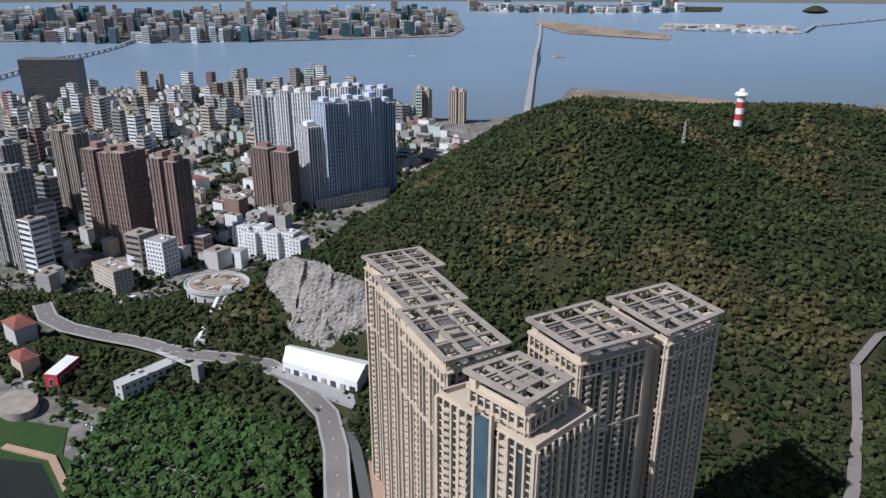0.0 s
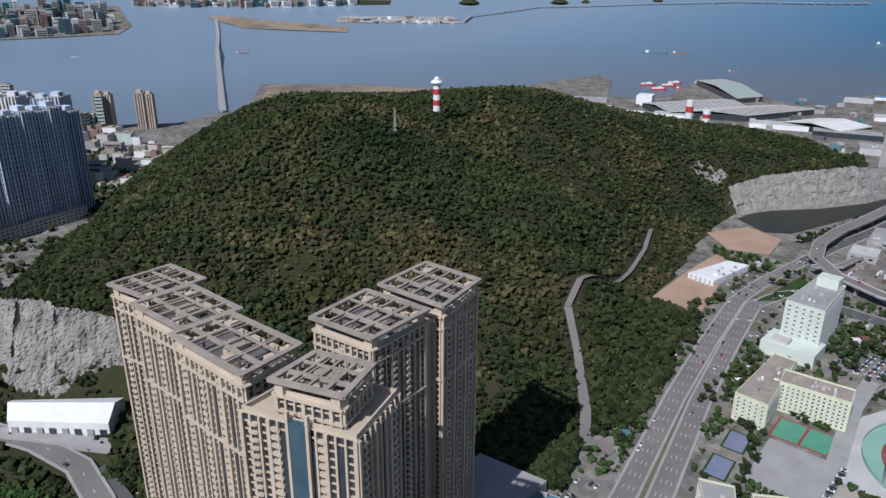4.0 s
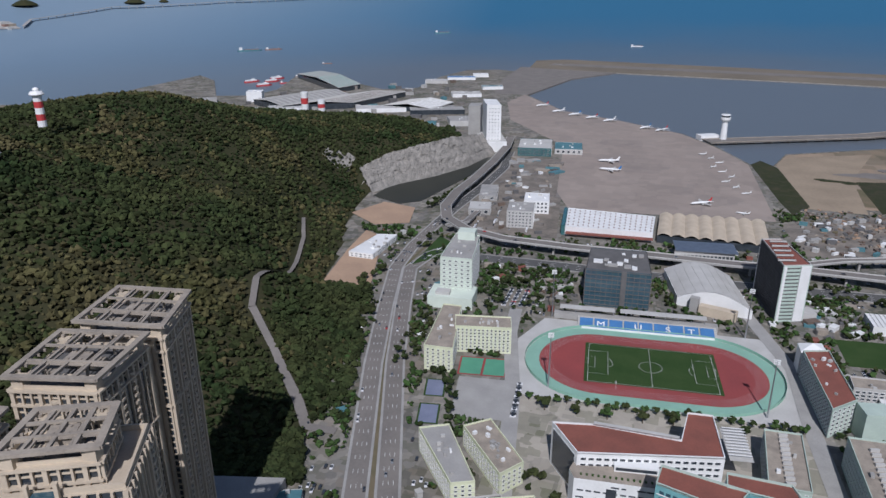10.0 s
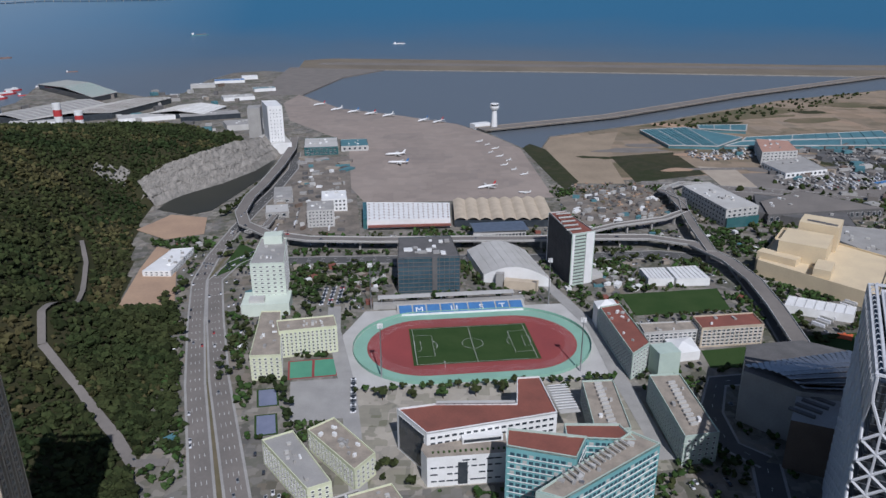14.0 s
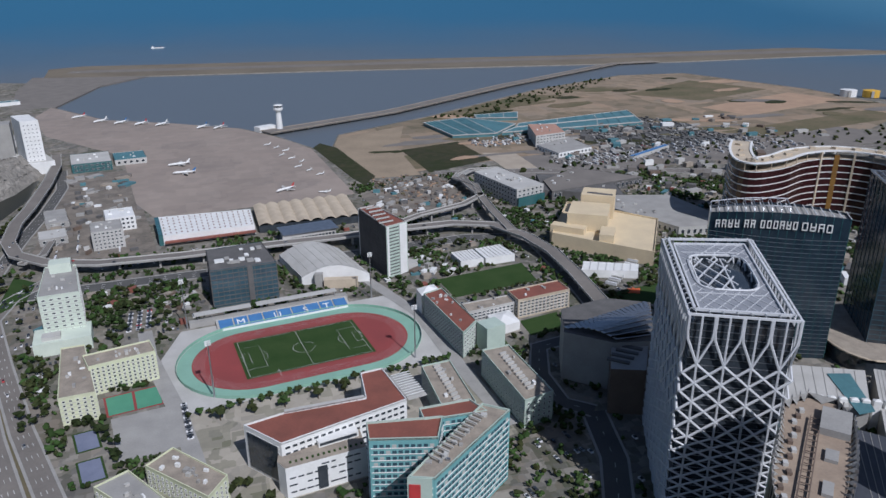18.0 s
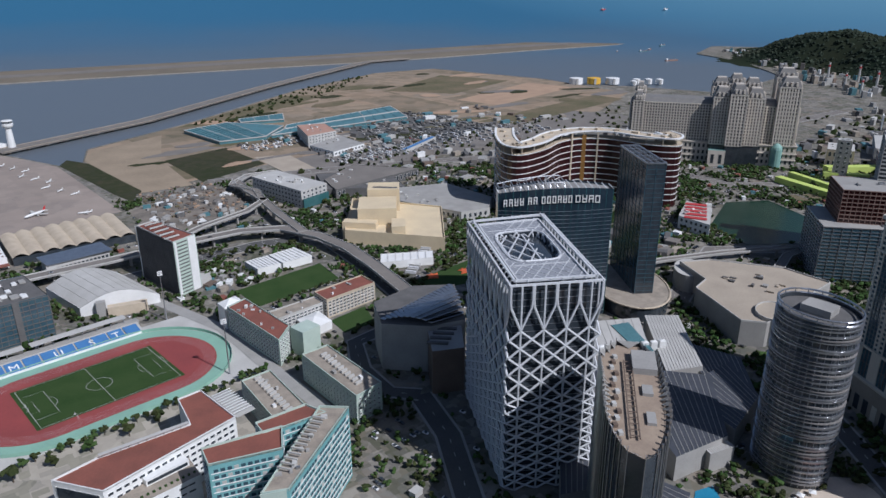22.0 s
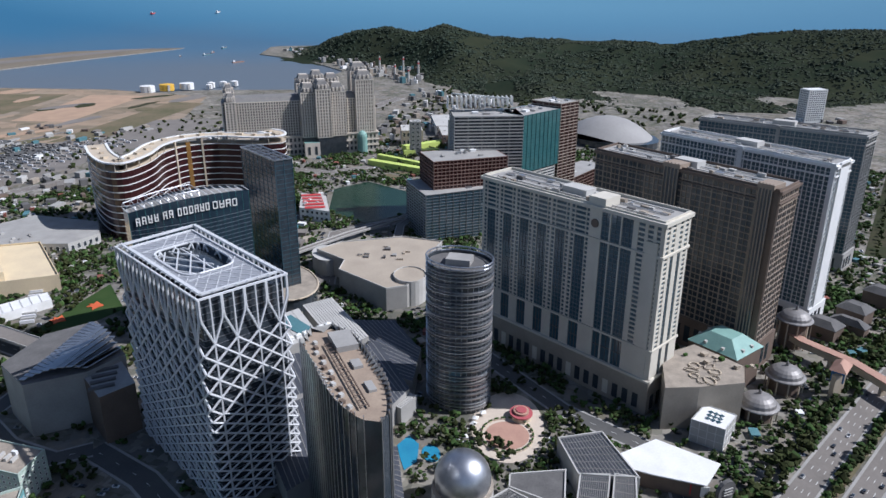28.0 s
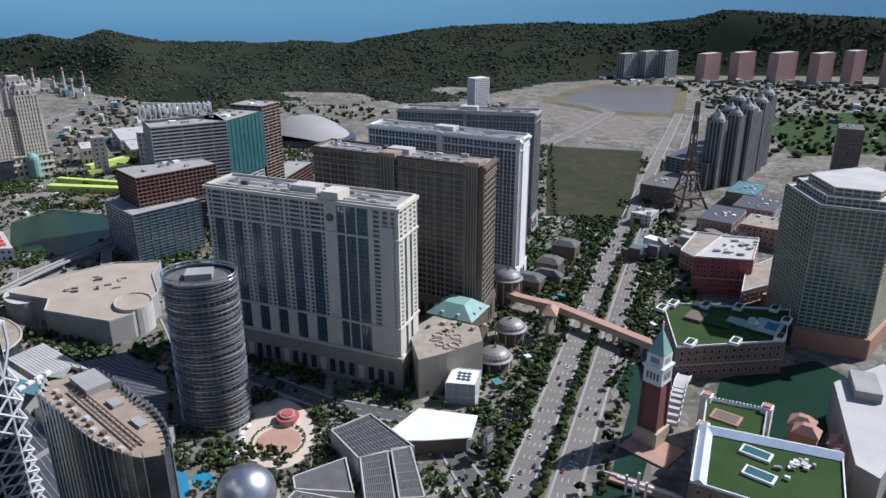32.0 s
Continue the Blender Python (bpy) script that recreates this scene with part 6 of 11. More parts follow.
def airliner(x, y, rot, s=1.0, tail="blue"):
    th = thing("airliner", x, y, 0.2, "white parked airliner on the apron", "aircraft", "parked airliners", rot)
    m = Matrix.Translation((x, y, 0.2)) @ Euler((0, 0, radians(rot))).to_matrix().to_4x4() @ Matrix.Scale(s, 4)

    def P(v):
        return tuple(m @ Vector(v))
    g = Geo()
    g.tube([P((u, 0, 3.4 + dz)) for u, dz in ((-18, 1.2), (-12, 0.4), (-6, 0), (10, 0), (15, -0.2), (18, -0.6))], [0.4 * s, 1.4 * s, 2.0 * s, 2.0 * s, 1.5 * s, 0.2 * s], 10)
    part("fuselage", g, "white", th, smooth=True)
    for k in (-1, 1):
        g = Geo()
        a = [P((4, 0, 2.8)), P((-6, 17 * k, 3.6)), P((-8.5, 17 * k, 3.6)), P((-5, 0, 2.8))]
        b = [(p[0], p[1], p[2] + 0.5 * s) for p in a]
        g.poly(a)
        g.poly(b)
        for i in range(4):
            g.poly([a[i], a[(i + 1) % 4], b[(i + 1) % 4], b[i]])
        part("wing", g, "pale", th)
        g = Geo()
        g.tube([P((1.5, 6 * k, 1.9)), P((-2.5, 6 * k, 1.9))], 1.0 * s, 8)
        part("engine", g, "pale", th)
        g = Geo()
        g.tube([P((-15, 0, 4.4)), P((-18, 6 * k, 4.8))], [0.8 * s, 0.3 * s], 4)
        part("tailplane", g, "white", th)
        bar("wheel", P((-2, 2.6 * k, 0.7)), (1.2, 0.8, 1.4), radians(rot), "asphalt", th)
    g = Geo()
    a = [P((-12.5, -0.2, 5)), P((-17.5, -0.2, 10.5)), P((-19.5, -0.2, 10.5)), P((-17.5, -0.2, 5))]
    b = [P((-12.5, 0.2, 5)), P((-17.5, 0.2, 10.5)), P((-19.5, 0.2, 10.5)), P((-17.5, 0.2, 5))]
    g.poly(a)
    g.poly(b)
    for i in range(4):
        g.poly([a[i], a[(i + 1) % 4], b[(i + 1) % 4], b[i]])
    part("tail_fin", g, tail, th)
    bar("wheel", P((13, 0, 0.7)), (1.0, 0.8, 1.4), radians(rot), "asphalt", th)


AIR = [(-180, 1768, 40), (-135, 1690, 40), (-95, 1652, 42), (-55, 1620, 44), (-15, 1590, 42), (60, 1520, 48), (92, 1500, 45), (-17, 1195, 5), (-15, 1132, -10), (110, 965, 25)]
for i, (x, y, r) in enumerate(AIR):
    airliner(x, y, r + 180, 1.0 if i < 9 else 0.9, ("red", "white", "blue")[i % 3])
for i in range(9):
    airliner(150 + 8 * (i % 3) + i * 2, 1290 - 32 * i, 200 + 25 * (i % 2), 0.42, "white")
airliner(160, 930, 160, 0.5, "white")


def control_tower(x, y):
    th = thing("control_tower", x, y, 0, "white airport control tower with a glazed cab", "control tower")
    g = Geo()
    g.tube([(x, y, 0), (x, y, 40)], [7, 5], 10)
    part("shaft", g, "white", th)
    g = Geo()
    g.tube([(x, y, 40), (x, y, 43), (x, y, 47)], [8, 9.5, 9.5], 12)
    part("gallery", g, "white", th)
    g = Geo()
    g.tube([(x, y, 47), (x, y, 51)], [7.5, 9], 12)
    part("cab", g, "glass", th)
    g = Geo()
    g.tube([(x, y, 51), (x, y, 52.5)], [9.6, 8], 12)
    part("roof", g, "white", th)
    bar("base_block", (x - 28, y + 8, 5), (40, 20, 10), 0.4, "white", th)
    bar("aerial", (x, y, 56), (0.5, 0.5, 8), 0, "metal", th)


control_tower(204, 1424)


def hangar_perforated():
    poly = [(-71, 795), (34, 791), (41, 858), (-71, 873)]
    th = plain_building("perforated_hangar", poly, 12, "white", "white", "long white hangar roof dotted with vents", "hangar")
    a, b, c, d = [Vector(p) for p in poly]
    for i in range(17):
        for j in range(6):
            p = a.lerp(b, (i + 0.5) / 17).lerp(d.lerp(c, (i + 0.5) / 17), (j + 0.5 + 0.25 * (i % 2)) / 6.3)
            bar("roof_vent", (p.x, p.y, 12.0), (1.6, 2.2, 0.9), 0, "brick", th)
    bar("glazed_end", (-73.5, 833, 6.5), (5, 74, 13), 0.0, "tealglass", th, "teal glazed end wall")
    bar("front_awning", (-18, 789, 5), (104, 8, 1), -0.04, "redroof", th)


hangar_perforated()


def hangar_vaults():
    th = thing("vaulted_terminal", 105, 828, 0, "cream terminal roof of repeated shallow vaults", "terminal")
    n = 8
    a, b, c, d = Vector((39, 791)), Vector((165, 777)), Vector((176, 874)), Vector((48, 879))
    for k in range(n):
        g = Geo()
        for i in range(7):
            u = (k + i / 6) / n
            z = 9 + 3.4 * math.sin(math.pi * i / 6)
            f, r = a.lerp(b, u), d.lerp(c, u)
            g.v += [(f.x, f.y, z), (r.x, r.y, z)]
        for i in range(6):
            g.f.append((2 * i, 2 * i + 2, 2 * i + 3, 2 * i + 1))
            g.m.append(0)
        part("roof_vault", g, "cream", th, smooth=True)
    g = Geo()
    g.prism([tuple(a), tuple(b), tuple(c), tuple(d)], 0, 9)
    part("wall", g, "glass", th)


hangar_vaults()
ST = [(53, 724), (117, 727), (121, 756), (57, 756)]
th = plain_building("elevated_station", ST, 15, "pale", "concrete", "pale elevated station hall with a curved roof", "station")
windows(th, ST, 5, 13, 1, 4, 3, 5, "glass", "pale", (0,))
bar("roof_sheet", (87, 741, 15.6), (66, 34, 0.8), 0.02, "metal", th)
bar("footbridge", (62, 700, 9), (5, 50, 3), 0.12, "pale", th)
M["sitemix"] = mat("cluttered_yard", (0.25, 0.215, 0.175), (0.11, 0.10, 0.085), 0.05, 0.95, fine=0.25)


def tall_white(x, y, h, w, d):
    poly = [(x, y), (x + w, y + 4), (x + w - 18, y + d), (x - 18, y + d - 4)]
    th = plain_building("white_hotel_slab", poly, h, "white", "white", "tall plain white hotel slab on the quarry edge", "hotel")
    windows(th, poly, 6, h - 4, 12, 5, 1.6, 1.6, "glass", "white", (0, 1), 2)
    g = Geo()
    g.prism(inset(poly, -10), 0, 20, 0, 1)
    part("podium", g, ("white", "pale"), th)
    g = Geo()
    g.prism([(x - 45, y + 60), (x - 22, y + 62), (x - 24, y + 100), (x - 47, y + 98)], 0, h * 0.85, 0, 0)
    part("rear_slab", g, "concrete", th)
    return th


tall_white(-240, 1240, 85, 26, 70)


def low_block(name, poly, h, wall, roof, label, rows=2, bay=6, units=3, category="building", group=""):
    th = plain_building(name, poly, h, wall, roof, label, category, 0, group)
    if rows:
        windows(th, poly, 1, h - 0.8, rows, bay, bay * 0.55, (h - 2) / rows * 0.5, "glass", "white", None, 1.5)
    clutter(th, poly, h - 0.4, units, int(abs(poly[0][0] + 3 * poly[0][1])), ("pale", "white", "concrete"), 5)
    return th


def rect4(cx, cy, w, d, rot=0.0):
    c, s = math.cos(rot), math.sin(rot)
    return [(cx + x * c - y * s, cy + x * s + y * c) for x, y in ((-w / 2, -d / 2), (w / 2, -d / 2), (w / 2, d / 2), (-w / 2, d / 2))]


th = low_block("airport_office", rect4(-130, 830, 34, 40, 0.05), 23, "pale", "concrete", "pale six-storey airport office with window bands", 5, 4, 6)
low_block("white_office", rect4(-115, 895, 34, 40, 0.05), 18, "white", "white", "white office block beside the apron", 3, 5, 5)
low_block("teal_terminal", rect4(-150, 1255, 60, 80, 0.05), 15, "tealglass", "pale", "pale terminal with teal glazing", 2, 8, 6)
low_block("cargo_shed", rect4(-90, 1270, 50, 60, 0.05), 10, "pale", "tealroof", "cargo shed with a blue-grey roof", 1, 8, 4)
low_block("grey_shed", rect4(-190, 950, 26, 60, 0.1), 8, "concrete", "concrete", "grey service shed beside the apron", 1, 8, 3)
low_block("grey_shed", rect4(-190, 870, 30, 34, 0.1), 9, "concrete", "pale", "grey service shed with a pale roof", 1, 8, 3)
slab("apron_yard", [(-215, 780), (-80, 780), (-92, 1200), (-180, 1200)], 0.1, "sitemix", "grey service yard crowded with parked vehicles", "yard")
for cx, cy, w, d, r, h, m, roof, lab in ((-320, 1500, 90, 60, 0.3, 12, "pale", "concrete", "low pale ferry building"), (-420, 1620, 130, 50, 0.3, 11, "glass", "concrete", "long terminal shed with a grey roof"),
                                     (-560, 1620, 120, 50, 0.35, 10, "white", "pale", "white arched shed by the shore"),
                                     (-780, 1560, 90, 40, 0.3, 12, "white", "pale", "white harbour office near the quay"), (-860, 1500, 60, 40, 0.3, 14, "white", "white", "white harbour block near the quay"),
                                     (-480, 2250, 90, 40, 0.2, 8, "white", "blue", "shed with a bright blue roof"),
                                     (-430, 2330, 50, 40, 0.2, 9, "white", "white", "white quayside shed with flat roof"), (-540, 2150, 70, 40, 0.2, 9, "pale", "pale", "pale quayside shed with flat roof"), (-350, 2050, 60, 30, 0.3, 9, "white", "tealroof", "small shed with teal roof"),
                                     (-400, 1900, 80, 50, 0.3, 9, "white", "pale", "white sheds behind the taxiway"), (-930, 1700, 40, 40, 0.3, 26, "white", "white", "white tower block by the basin"),
                                     (-1060, 1640, 90, 40, 0.5, 10, "concrete", "concrete", "grey quay shed beside the basin"), (-1000, 1560, 100, 40, 0.4, 12, "pale", "brick", "long quay shed with a dull red roof")):
    low_block("harbour_shed", rect4(cx, cy, w, d, r), h, m, roof, lab, 0, 8, 4, "shed", "harbour sheds")
def ribbed_hall(name, poly, h, rise, roof, label, ribs):
    """A long hall under a low pitched roof with raised ribs and a dark glazed skirt."""
    a, b, c, d = [Vector(p) for p in poly]
    x, y = centre(poly)
    th = thing(name, x, y, 0, label, "hall")
    g = Geo()
    g.prism(poly, -1, h, 0, 0)
    part("wall", g, "glass", th)
    r0, r1 = (a + d) / 2, (b + c) / 2
    for u, v in ((a, b), (d, c)):
        g = Geo()
        g.poly([(u.x, u.y, h + 0.3), (v.x, v.y, h + 0.3), (r1.x, r1.y, h + rise), (r0.x, r0.y, h + rise)])
        part("roof_slope", g, roof, th)
    for i in range(ribs + 1):
        u, v, r = a.lerp(b, i / ribs), d.lerp(c, i / ribs), r0.lerp(r1, i / ribs)
        g = Geo()
        g.tube([(u.x, u.y, h + 0.8), (r.x, r.y, h + rise + 0.5), (v.x, v.y, h + 0.8)], 1.1, 4)
        part("roof_rib", g, "pale", th)
    for u, v in ((a, b), (d, c)):
        m = (u + v) / 2
        bar("eave", (m.x, m.y, h), ((v - u).length, 3, 1.4), math.atan2((v - u).y, (v - u).x), "pale", th)


ribbed_hall("ferry_hall", [(-1006, 2160), (-962, 2250), (-730, 1972), (-765, 1885)], 14, 9, "green_metal", "ferry hall under a pale green ribbed roof", 14)
ribbed_hall("ferry_terminal", [(-905, 1640), (-790, 1850), (-700, 1780), (-800, 1570)], 13, 6, "concrete", "long ferry terminal with a grey ribbed roof", 12)
ribbed_hall("ferry_terminal", [(-790, 1560), (-700, 1760), (-560, 1850), (-640, 1640)], 14, 7, "asphalt_old", "broad ferry terminal with a dark grey roof", 12)
ribbed_hall("arched_shed", [(-560, 1640), (-520, 1740), (-400, 1720), (-430, 1610)], 10, 8, "white", "white arched shed by the terminal", 8)
for k, (x, y) in enumerate(((-1060, 2080), (-1045, 1990), (-1075, 2150), (-930, 2150), (-900, 2110), (-1120, 2060))):
    th = thing("ferry_boat", x, y, -3, "red and white high-speed ferry at its berth", "ferry", "moored ferries")
    g = Geo()
    c, sn = math.cos(0.95), math.sin(0.95)
    g.prism([(x + u * c - v * sn, y + u * sn + v * c) for u, v in ((-24, -5), (16, -5), (27, 0), (16, 5), (-24, 5))], -3, 1.5)
    part("hull", g, "red", th)
    bar("cabin", (x - 3 * c, y - 3 * sn, 3.6), (36, 8, 4.2), 0.95, "white", th)
    bar("bridge", (x + 5 * c, y + 5 * sn, 6.8), (9, 6, 2.4), 0.95, "white", th)
slab("shore_strip", [(-1590, 930), (-1740, 1060), (-1930, 1205), (-1757, 1390), (-1569, 1475), (-1300, 1582), (-1230, 1500), (-1500, 1400), (-1700, 1290), (-1800, 1200), (-1650, 1020)], 0.3, "sand", "bare sandy reclaimed strip along the shore", "shore")


def striped_tower(name, x, y, z, h, r, n, label, cap=True):
    th = thing(name, x, y, z, label, "lighthouse" if cap else "beacon")
    for i in range(n):
        g = Geo()
        z0, z1 = z + h * i / n, z + h * (i + 1) / n
        g.tube([(x, y, z0), (x, y, z1)], r, 12)
        part("band", g, "red" if (i % 2 == (0 if n % 2 == 0 else 1)) else "white", th)
    if cap:
        g = Geo()
        g.tube([(x, y, z + h), (x, y, z + h + 1), (x, y, z + h + 4)], [r * 1.6, r * 1.7, r * 1.3], 12)
        part("gallery", g, "white", th)
        g = Geo()
        g.tube([(x, y, z + h + 4), (x, y, z + h + 6.5), (x, y, z + h + 8)], [3.2, 3.4, 1.2], 12)
        part("radar_dome", g, "white", th, smooth=True)


striped_tower("lighthouse", -633, 611, 148, 34, 4.6, 5, "white and red banded tower on the wooded summit")
striped_tower("banded_tank", -600, 1252, 62, 34, 7, 3, "red and white banded water tower", False)
striped_tower("banded_tank", -565, 1250, 60, 22, 7, 3, "short red and white banded tank", False)
th = thing("radio_mast", -580, 492, 145, "slim pale lattice mast above the trees", "mast")
for k, (dx, dy) in enumerate(((-1.5, -1), (1.5, -1), (0, 1.5))):
    g = Geo()
    g.tube([(-580 + dx, 492 + dy, 145), (-580 + dx * 0.3, 492 + dy * 0.3, 170)], 0.3, 4)
    part("leg", g, "pale", th)
for i in range(6):
    bar("brace", (-580, 492, 148 + 4 * i), (3 - 0.35 * i, 2.6 - 0.3 * i, 0.4), 0, "pale", th)

M["plotsand"] = mat("dusty_sand", (0.33, 0.265, 0.19), (0.24, 0.195, 0.14), 0.02, 0.95, fine=0.2, spec=0.1)
M["roughgrass"] = mat("rough_dark_grass", (0.05, 0.058, 0.03), (0.075, 0.068, 0.045), 0.015, 0.95, fine=0.15)
plots(M["roughgrass"], (70.0, 11.0), ((0.038, 0.044, 0.022), (0.062, 0.054, 0.034), (0.045, 0.046, 0.03), (0.028, 0.038, 0.018)), (0.55, 0.4))
M["roughgrass"].node_tree.nodes["Principled BSDF"].inputs["Specular IOR Level"].default_value = 0.05
M["podroof"] = mat("tan_podium_roof", (0.42, 0.36, 0.28), (0.33, 0.28, 0.22), 0.04, 0.9, fine=0.5)
M["pinkroof"] = mat("faded_terracotta", (0.44, 0.27, 0.20), (0.36, 0.21, 0.16), 0.1, 0.85)
# landfill and yards
slab("landfill", [(262, 1230), (300, 1318), (543, 1428), (992, 1686), (1387, 1828), (1605, 1782), (1660, 1356), (1600, 1010), (1300, 900), (900, 1000), (520, 1000), (262, 980)], 0.08, "sand", "bare tan reclaimed land with scrub patches", "landfill")
for pts in ([(500, 1400), (900, 1620), (1000, 1560), (620, 1370)], [(1150, 1500), (1500, 1640), (1560, 1400), (1250, 1330)], [(300, 1000), (420, 1000), (430, 1090), (310, 1100)], [(1000, 1010), (1500, 1050), (1500, 960), (1050, 930)], [(262, 985), (300, 985), (300, 1230), (270, 1240)]):
    slab("scrub_patch", pts, 0.14, "scrub", "dull green scrub on the bare fill", "scrub")
slab("red_earth", [(1200, 1120), (1580, 1180), (1560, 1330), (1180, 1250)], 0.12, "earth", "rust-tan bare construction earth", "earth")
slab("coach_yard", [(440, 860), (1300, 800), (1250, 990), (520, 1000)], 0.1, "asphalt_old", "grey vehicle yard packed with coaches", "yard")
slab("demolition_yard", [(205, 770), (330, 770), (350, 960), (200, 895)], 0.1, "sitemix", "rubble-strewn demolition yard", "yard")
for q in ([(490, 1189), (577, 1171), (660, 1240), (595, 1352), (490, 1335)], [(590, 1172), (912, 1139), (940, 1200), (640, 1205)], [(644, 1210), (944, 1206), (973, 1269), (668, 1240)], [(630, 1371), (736, 1363), (700, 1300), (616, 1335)]):
    th = low_block("teal_warehouse", q, 7, "tealroof", "tealroof", "long low warehouse with a teal sheet roof", 0, 8, 0, "warehouse", "teal warehouses")
    k = len(q) - 1
    for i in range(13):
        u, v = Vector(q[0]).lerp(Vector(q[1]), i / 12), Vector(q[k]).lerp(Vector(q[k - 1]), i / 12)
        m = (u + v) / 2
        bar("roof_ridge", (m.x, m.y, 7.1), ((v - u).length, 0.9 if i % 4 else 1.6, 0.7), math.atan2((v - u).y, (v - u).x), "tealroof" if i % 4 else "pale", th)
    for i in range(len(q)):
        u, v = Vector(q[i]), Vector(q[(i + 1) % len(q)])
        m = (u + v) / 2
        bar("eave", (m.x, m.y, 6.4), ((v - u).length, 2.2, 1.6), math.atan2((v - u).y, (v - u).x), "pale", th)
slab("channel_bank", [(222, 1228), (244, 1262), (262, 1212), (258, 985), (226, 930), (222, 1000)], 0.2, "roughgrass", "rough grass bank between apron and channel", "bank")
slab("vehicle_depot", [(811, 1235), (930, 1260), (1010, 1130), (988, 941), (737, 912), (690, 1040)], 0.16, "asphalt", "dark tarmac depot packed with vehicles", "yard")
slab("scrub_lot", [(362, 1140), (486, 1159), (474, 1003), (345, 969)], 0.2, "roughgrass", "overgrown dark green lot", "scrub")
slab("sandy_lot", [(266, 1240), (300, 1300), (450, 1350), (360, 1150), (326, 963), (252, 975)], 0.18, "plotsand", "bare sandy lot beside the channel", "lot")
slab("tan_forecourt", [(484, 1055), (538, 1032), (515, 913), (466, 936)], 0.22, "podroof", "tan paved forecourt of the depot", "yard")
low_block("depot_office", [(594, 1052), (661, 1057), (688, 1132), (639, 1156)], 22, "pale", "pinkroof", "white and pink depot office", 4, 7, 10)
low_block("depot_hall", [(585, 962), (665, 978), (678, 1072), (586, 1036)], 9, "white", "concrete", "white depot hall with a grey roof", 1, 8, 3)
low_block("grey_sheet_hall", [(456, 808), (540, 850), (600, 760), (436, 752)], 14, "darkroof", "asphalt_old", "long grey sheet-roofed hall", 1, 8, 6)
low_block("grey_roof_halls", [(465, 659), (496, 706), (573, 671), (567, 578), (529, 548), (490, 560)], 13, "pale", "concrete", "cluster of low grey-roofed halls", 1, 7, 12)
low_block("blue_canopy", [(690, 905), (806, 950), (810, 941), (694, 896)], 6, "pale", "blue", "long blue canopy over parked coaches", 0, 8, 0)
rs = random.Random(71)
for name, box, n, tones, lab in (("depot_vehicles", (715, 930, 990, 1210), 520, ("pale", "concrete", "darkroof", "darkroof", "asphalt"), "rows of parked vans and coaches in the depot"),
                                 ("yard_vehicles", (500, 1090, 640, 1165), 130, ("white", "darkroof", "metal"), "cars packed beside the teal warehouses"),
                                 ("yard_vehicles", (560, 900, 720, 960), 110, ("white", "darkroof", "concrete"), "coaches standing in the dusty yard"),
                                 ("scrap_heaps", (232, 800, 350, 970), 260, ("roofstone", "brown", "earth", "brown", "scrub", "darkroof"), "heaps of scrap and site huts in the demolition yard")):
    piles = {}
    for k in range(n):
        x, y = rs.uniform(box[0], box[2]), rs.uniform(box[1], box[3])
        if name == "depot_vehicles":
            y = box[1] + round((y - box[1]) / 13) * 13 + rs.uniform(-1.5, 1.5)
        piles.setdefault(rs.choice(tones), []).append((x, y))
    for tone, pts in piles.items():
        g = Geo()
        for x, y in pts:
            if name == "scrap_heaps":
                g.box((x, y, 1.0), (rs.uniform(1.5, 6.5), rs.uniform(1, 3.5), rs.uniform(0.6, 2.6)), rs.uniform(0, 3))
            else:
                g.box((x, y, 1.4), (2.4, rs.choice((4.6, 5.4, 9.5)), 2.2), 0.1)
        tagged(part(name, g, tone), lab, "vehicles" if name != "scrap_heaps" else "scrap", kind="stuff")
MB = [(368, 858), (376, 747), (425, 758), (414, 868)]
th = low_block("ferry_office", MB, 25, "pale", "pale", "pale office block with a teal glazed end", 4, 7, 14)
bar("glazed_corner", (400, 749, 7), (48, 3, 13), 0.2, "tealglass", th)
th = low_block("car_park_deck", [(432, 770), (520, 700), (560, 790), (470, 850)], 12, "darkroof", "darkroof", "dark parking deck with a grey roof", 0, 8, 6)
YB = [(337, 600), (402, 500), (482, 588), (423, 697)]
th = plain_building("yellow_hall", YB, 15, "yellow", "yellow", "pale yellow stepped entertainment hall", "hall")
for c, s, r in (((395, 610, 20), (50, 46, 30), 0.86), ((430, 640, 24), (34, 40, 38), 0.86), ((385, 560, 15), (30, 16, 18), 0.86), ((360, 600, 11), (40, 14, 22), -0.9)):
    bar("hall_block", c, s, r, "yellow", th)
for i in range(4):
    bar("roof_opening", (420 + 4 * i, 640 - 5 * i, 43.2), (5, 12, 0.6), 0.86, "darkroof", th)
parapet(th, YB, 15, 1.5, "yellow", 0.8)
slab("fox_lawn", [(300, 437), (375, 412), (425, 462), (310, 462)], 0.12, "grass", "green lawn with orange painted figures", "lawn")
for x, y, r in ((342, 456, 0.3), (376, 443, 0.5)):
    g = Geo()
    pts = [(x + q * math.cos(a + r), y + q * math.sin(a + r)) for q, a in ((9, 0), (4, 0.5), (8, 0.9), (4, 1.3), (8, 1.8), (4, 2.4), (10, 3.0), (6, 3.6), (8, 4.4), (5, 5.2))]
    g.prism(pts, 0.1, 0.9)
    setting("lawn_marking", g, "orange", "orange splayed shape painted on the lawn", "marking")

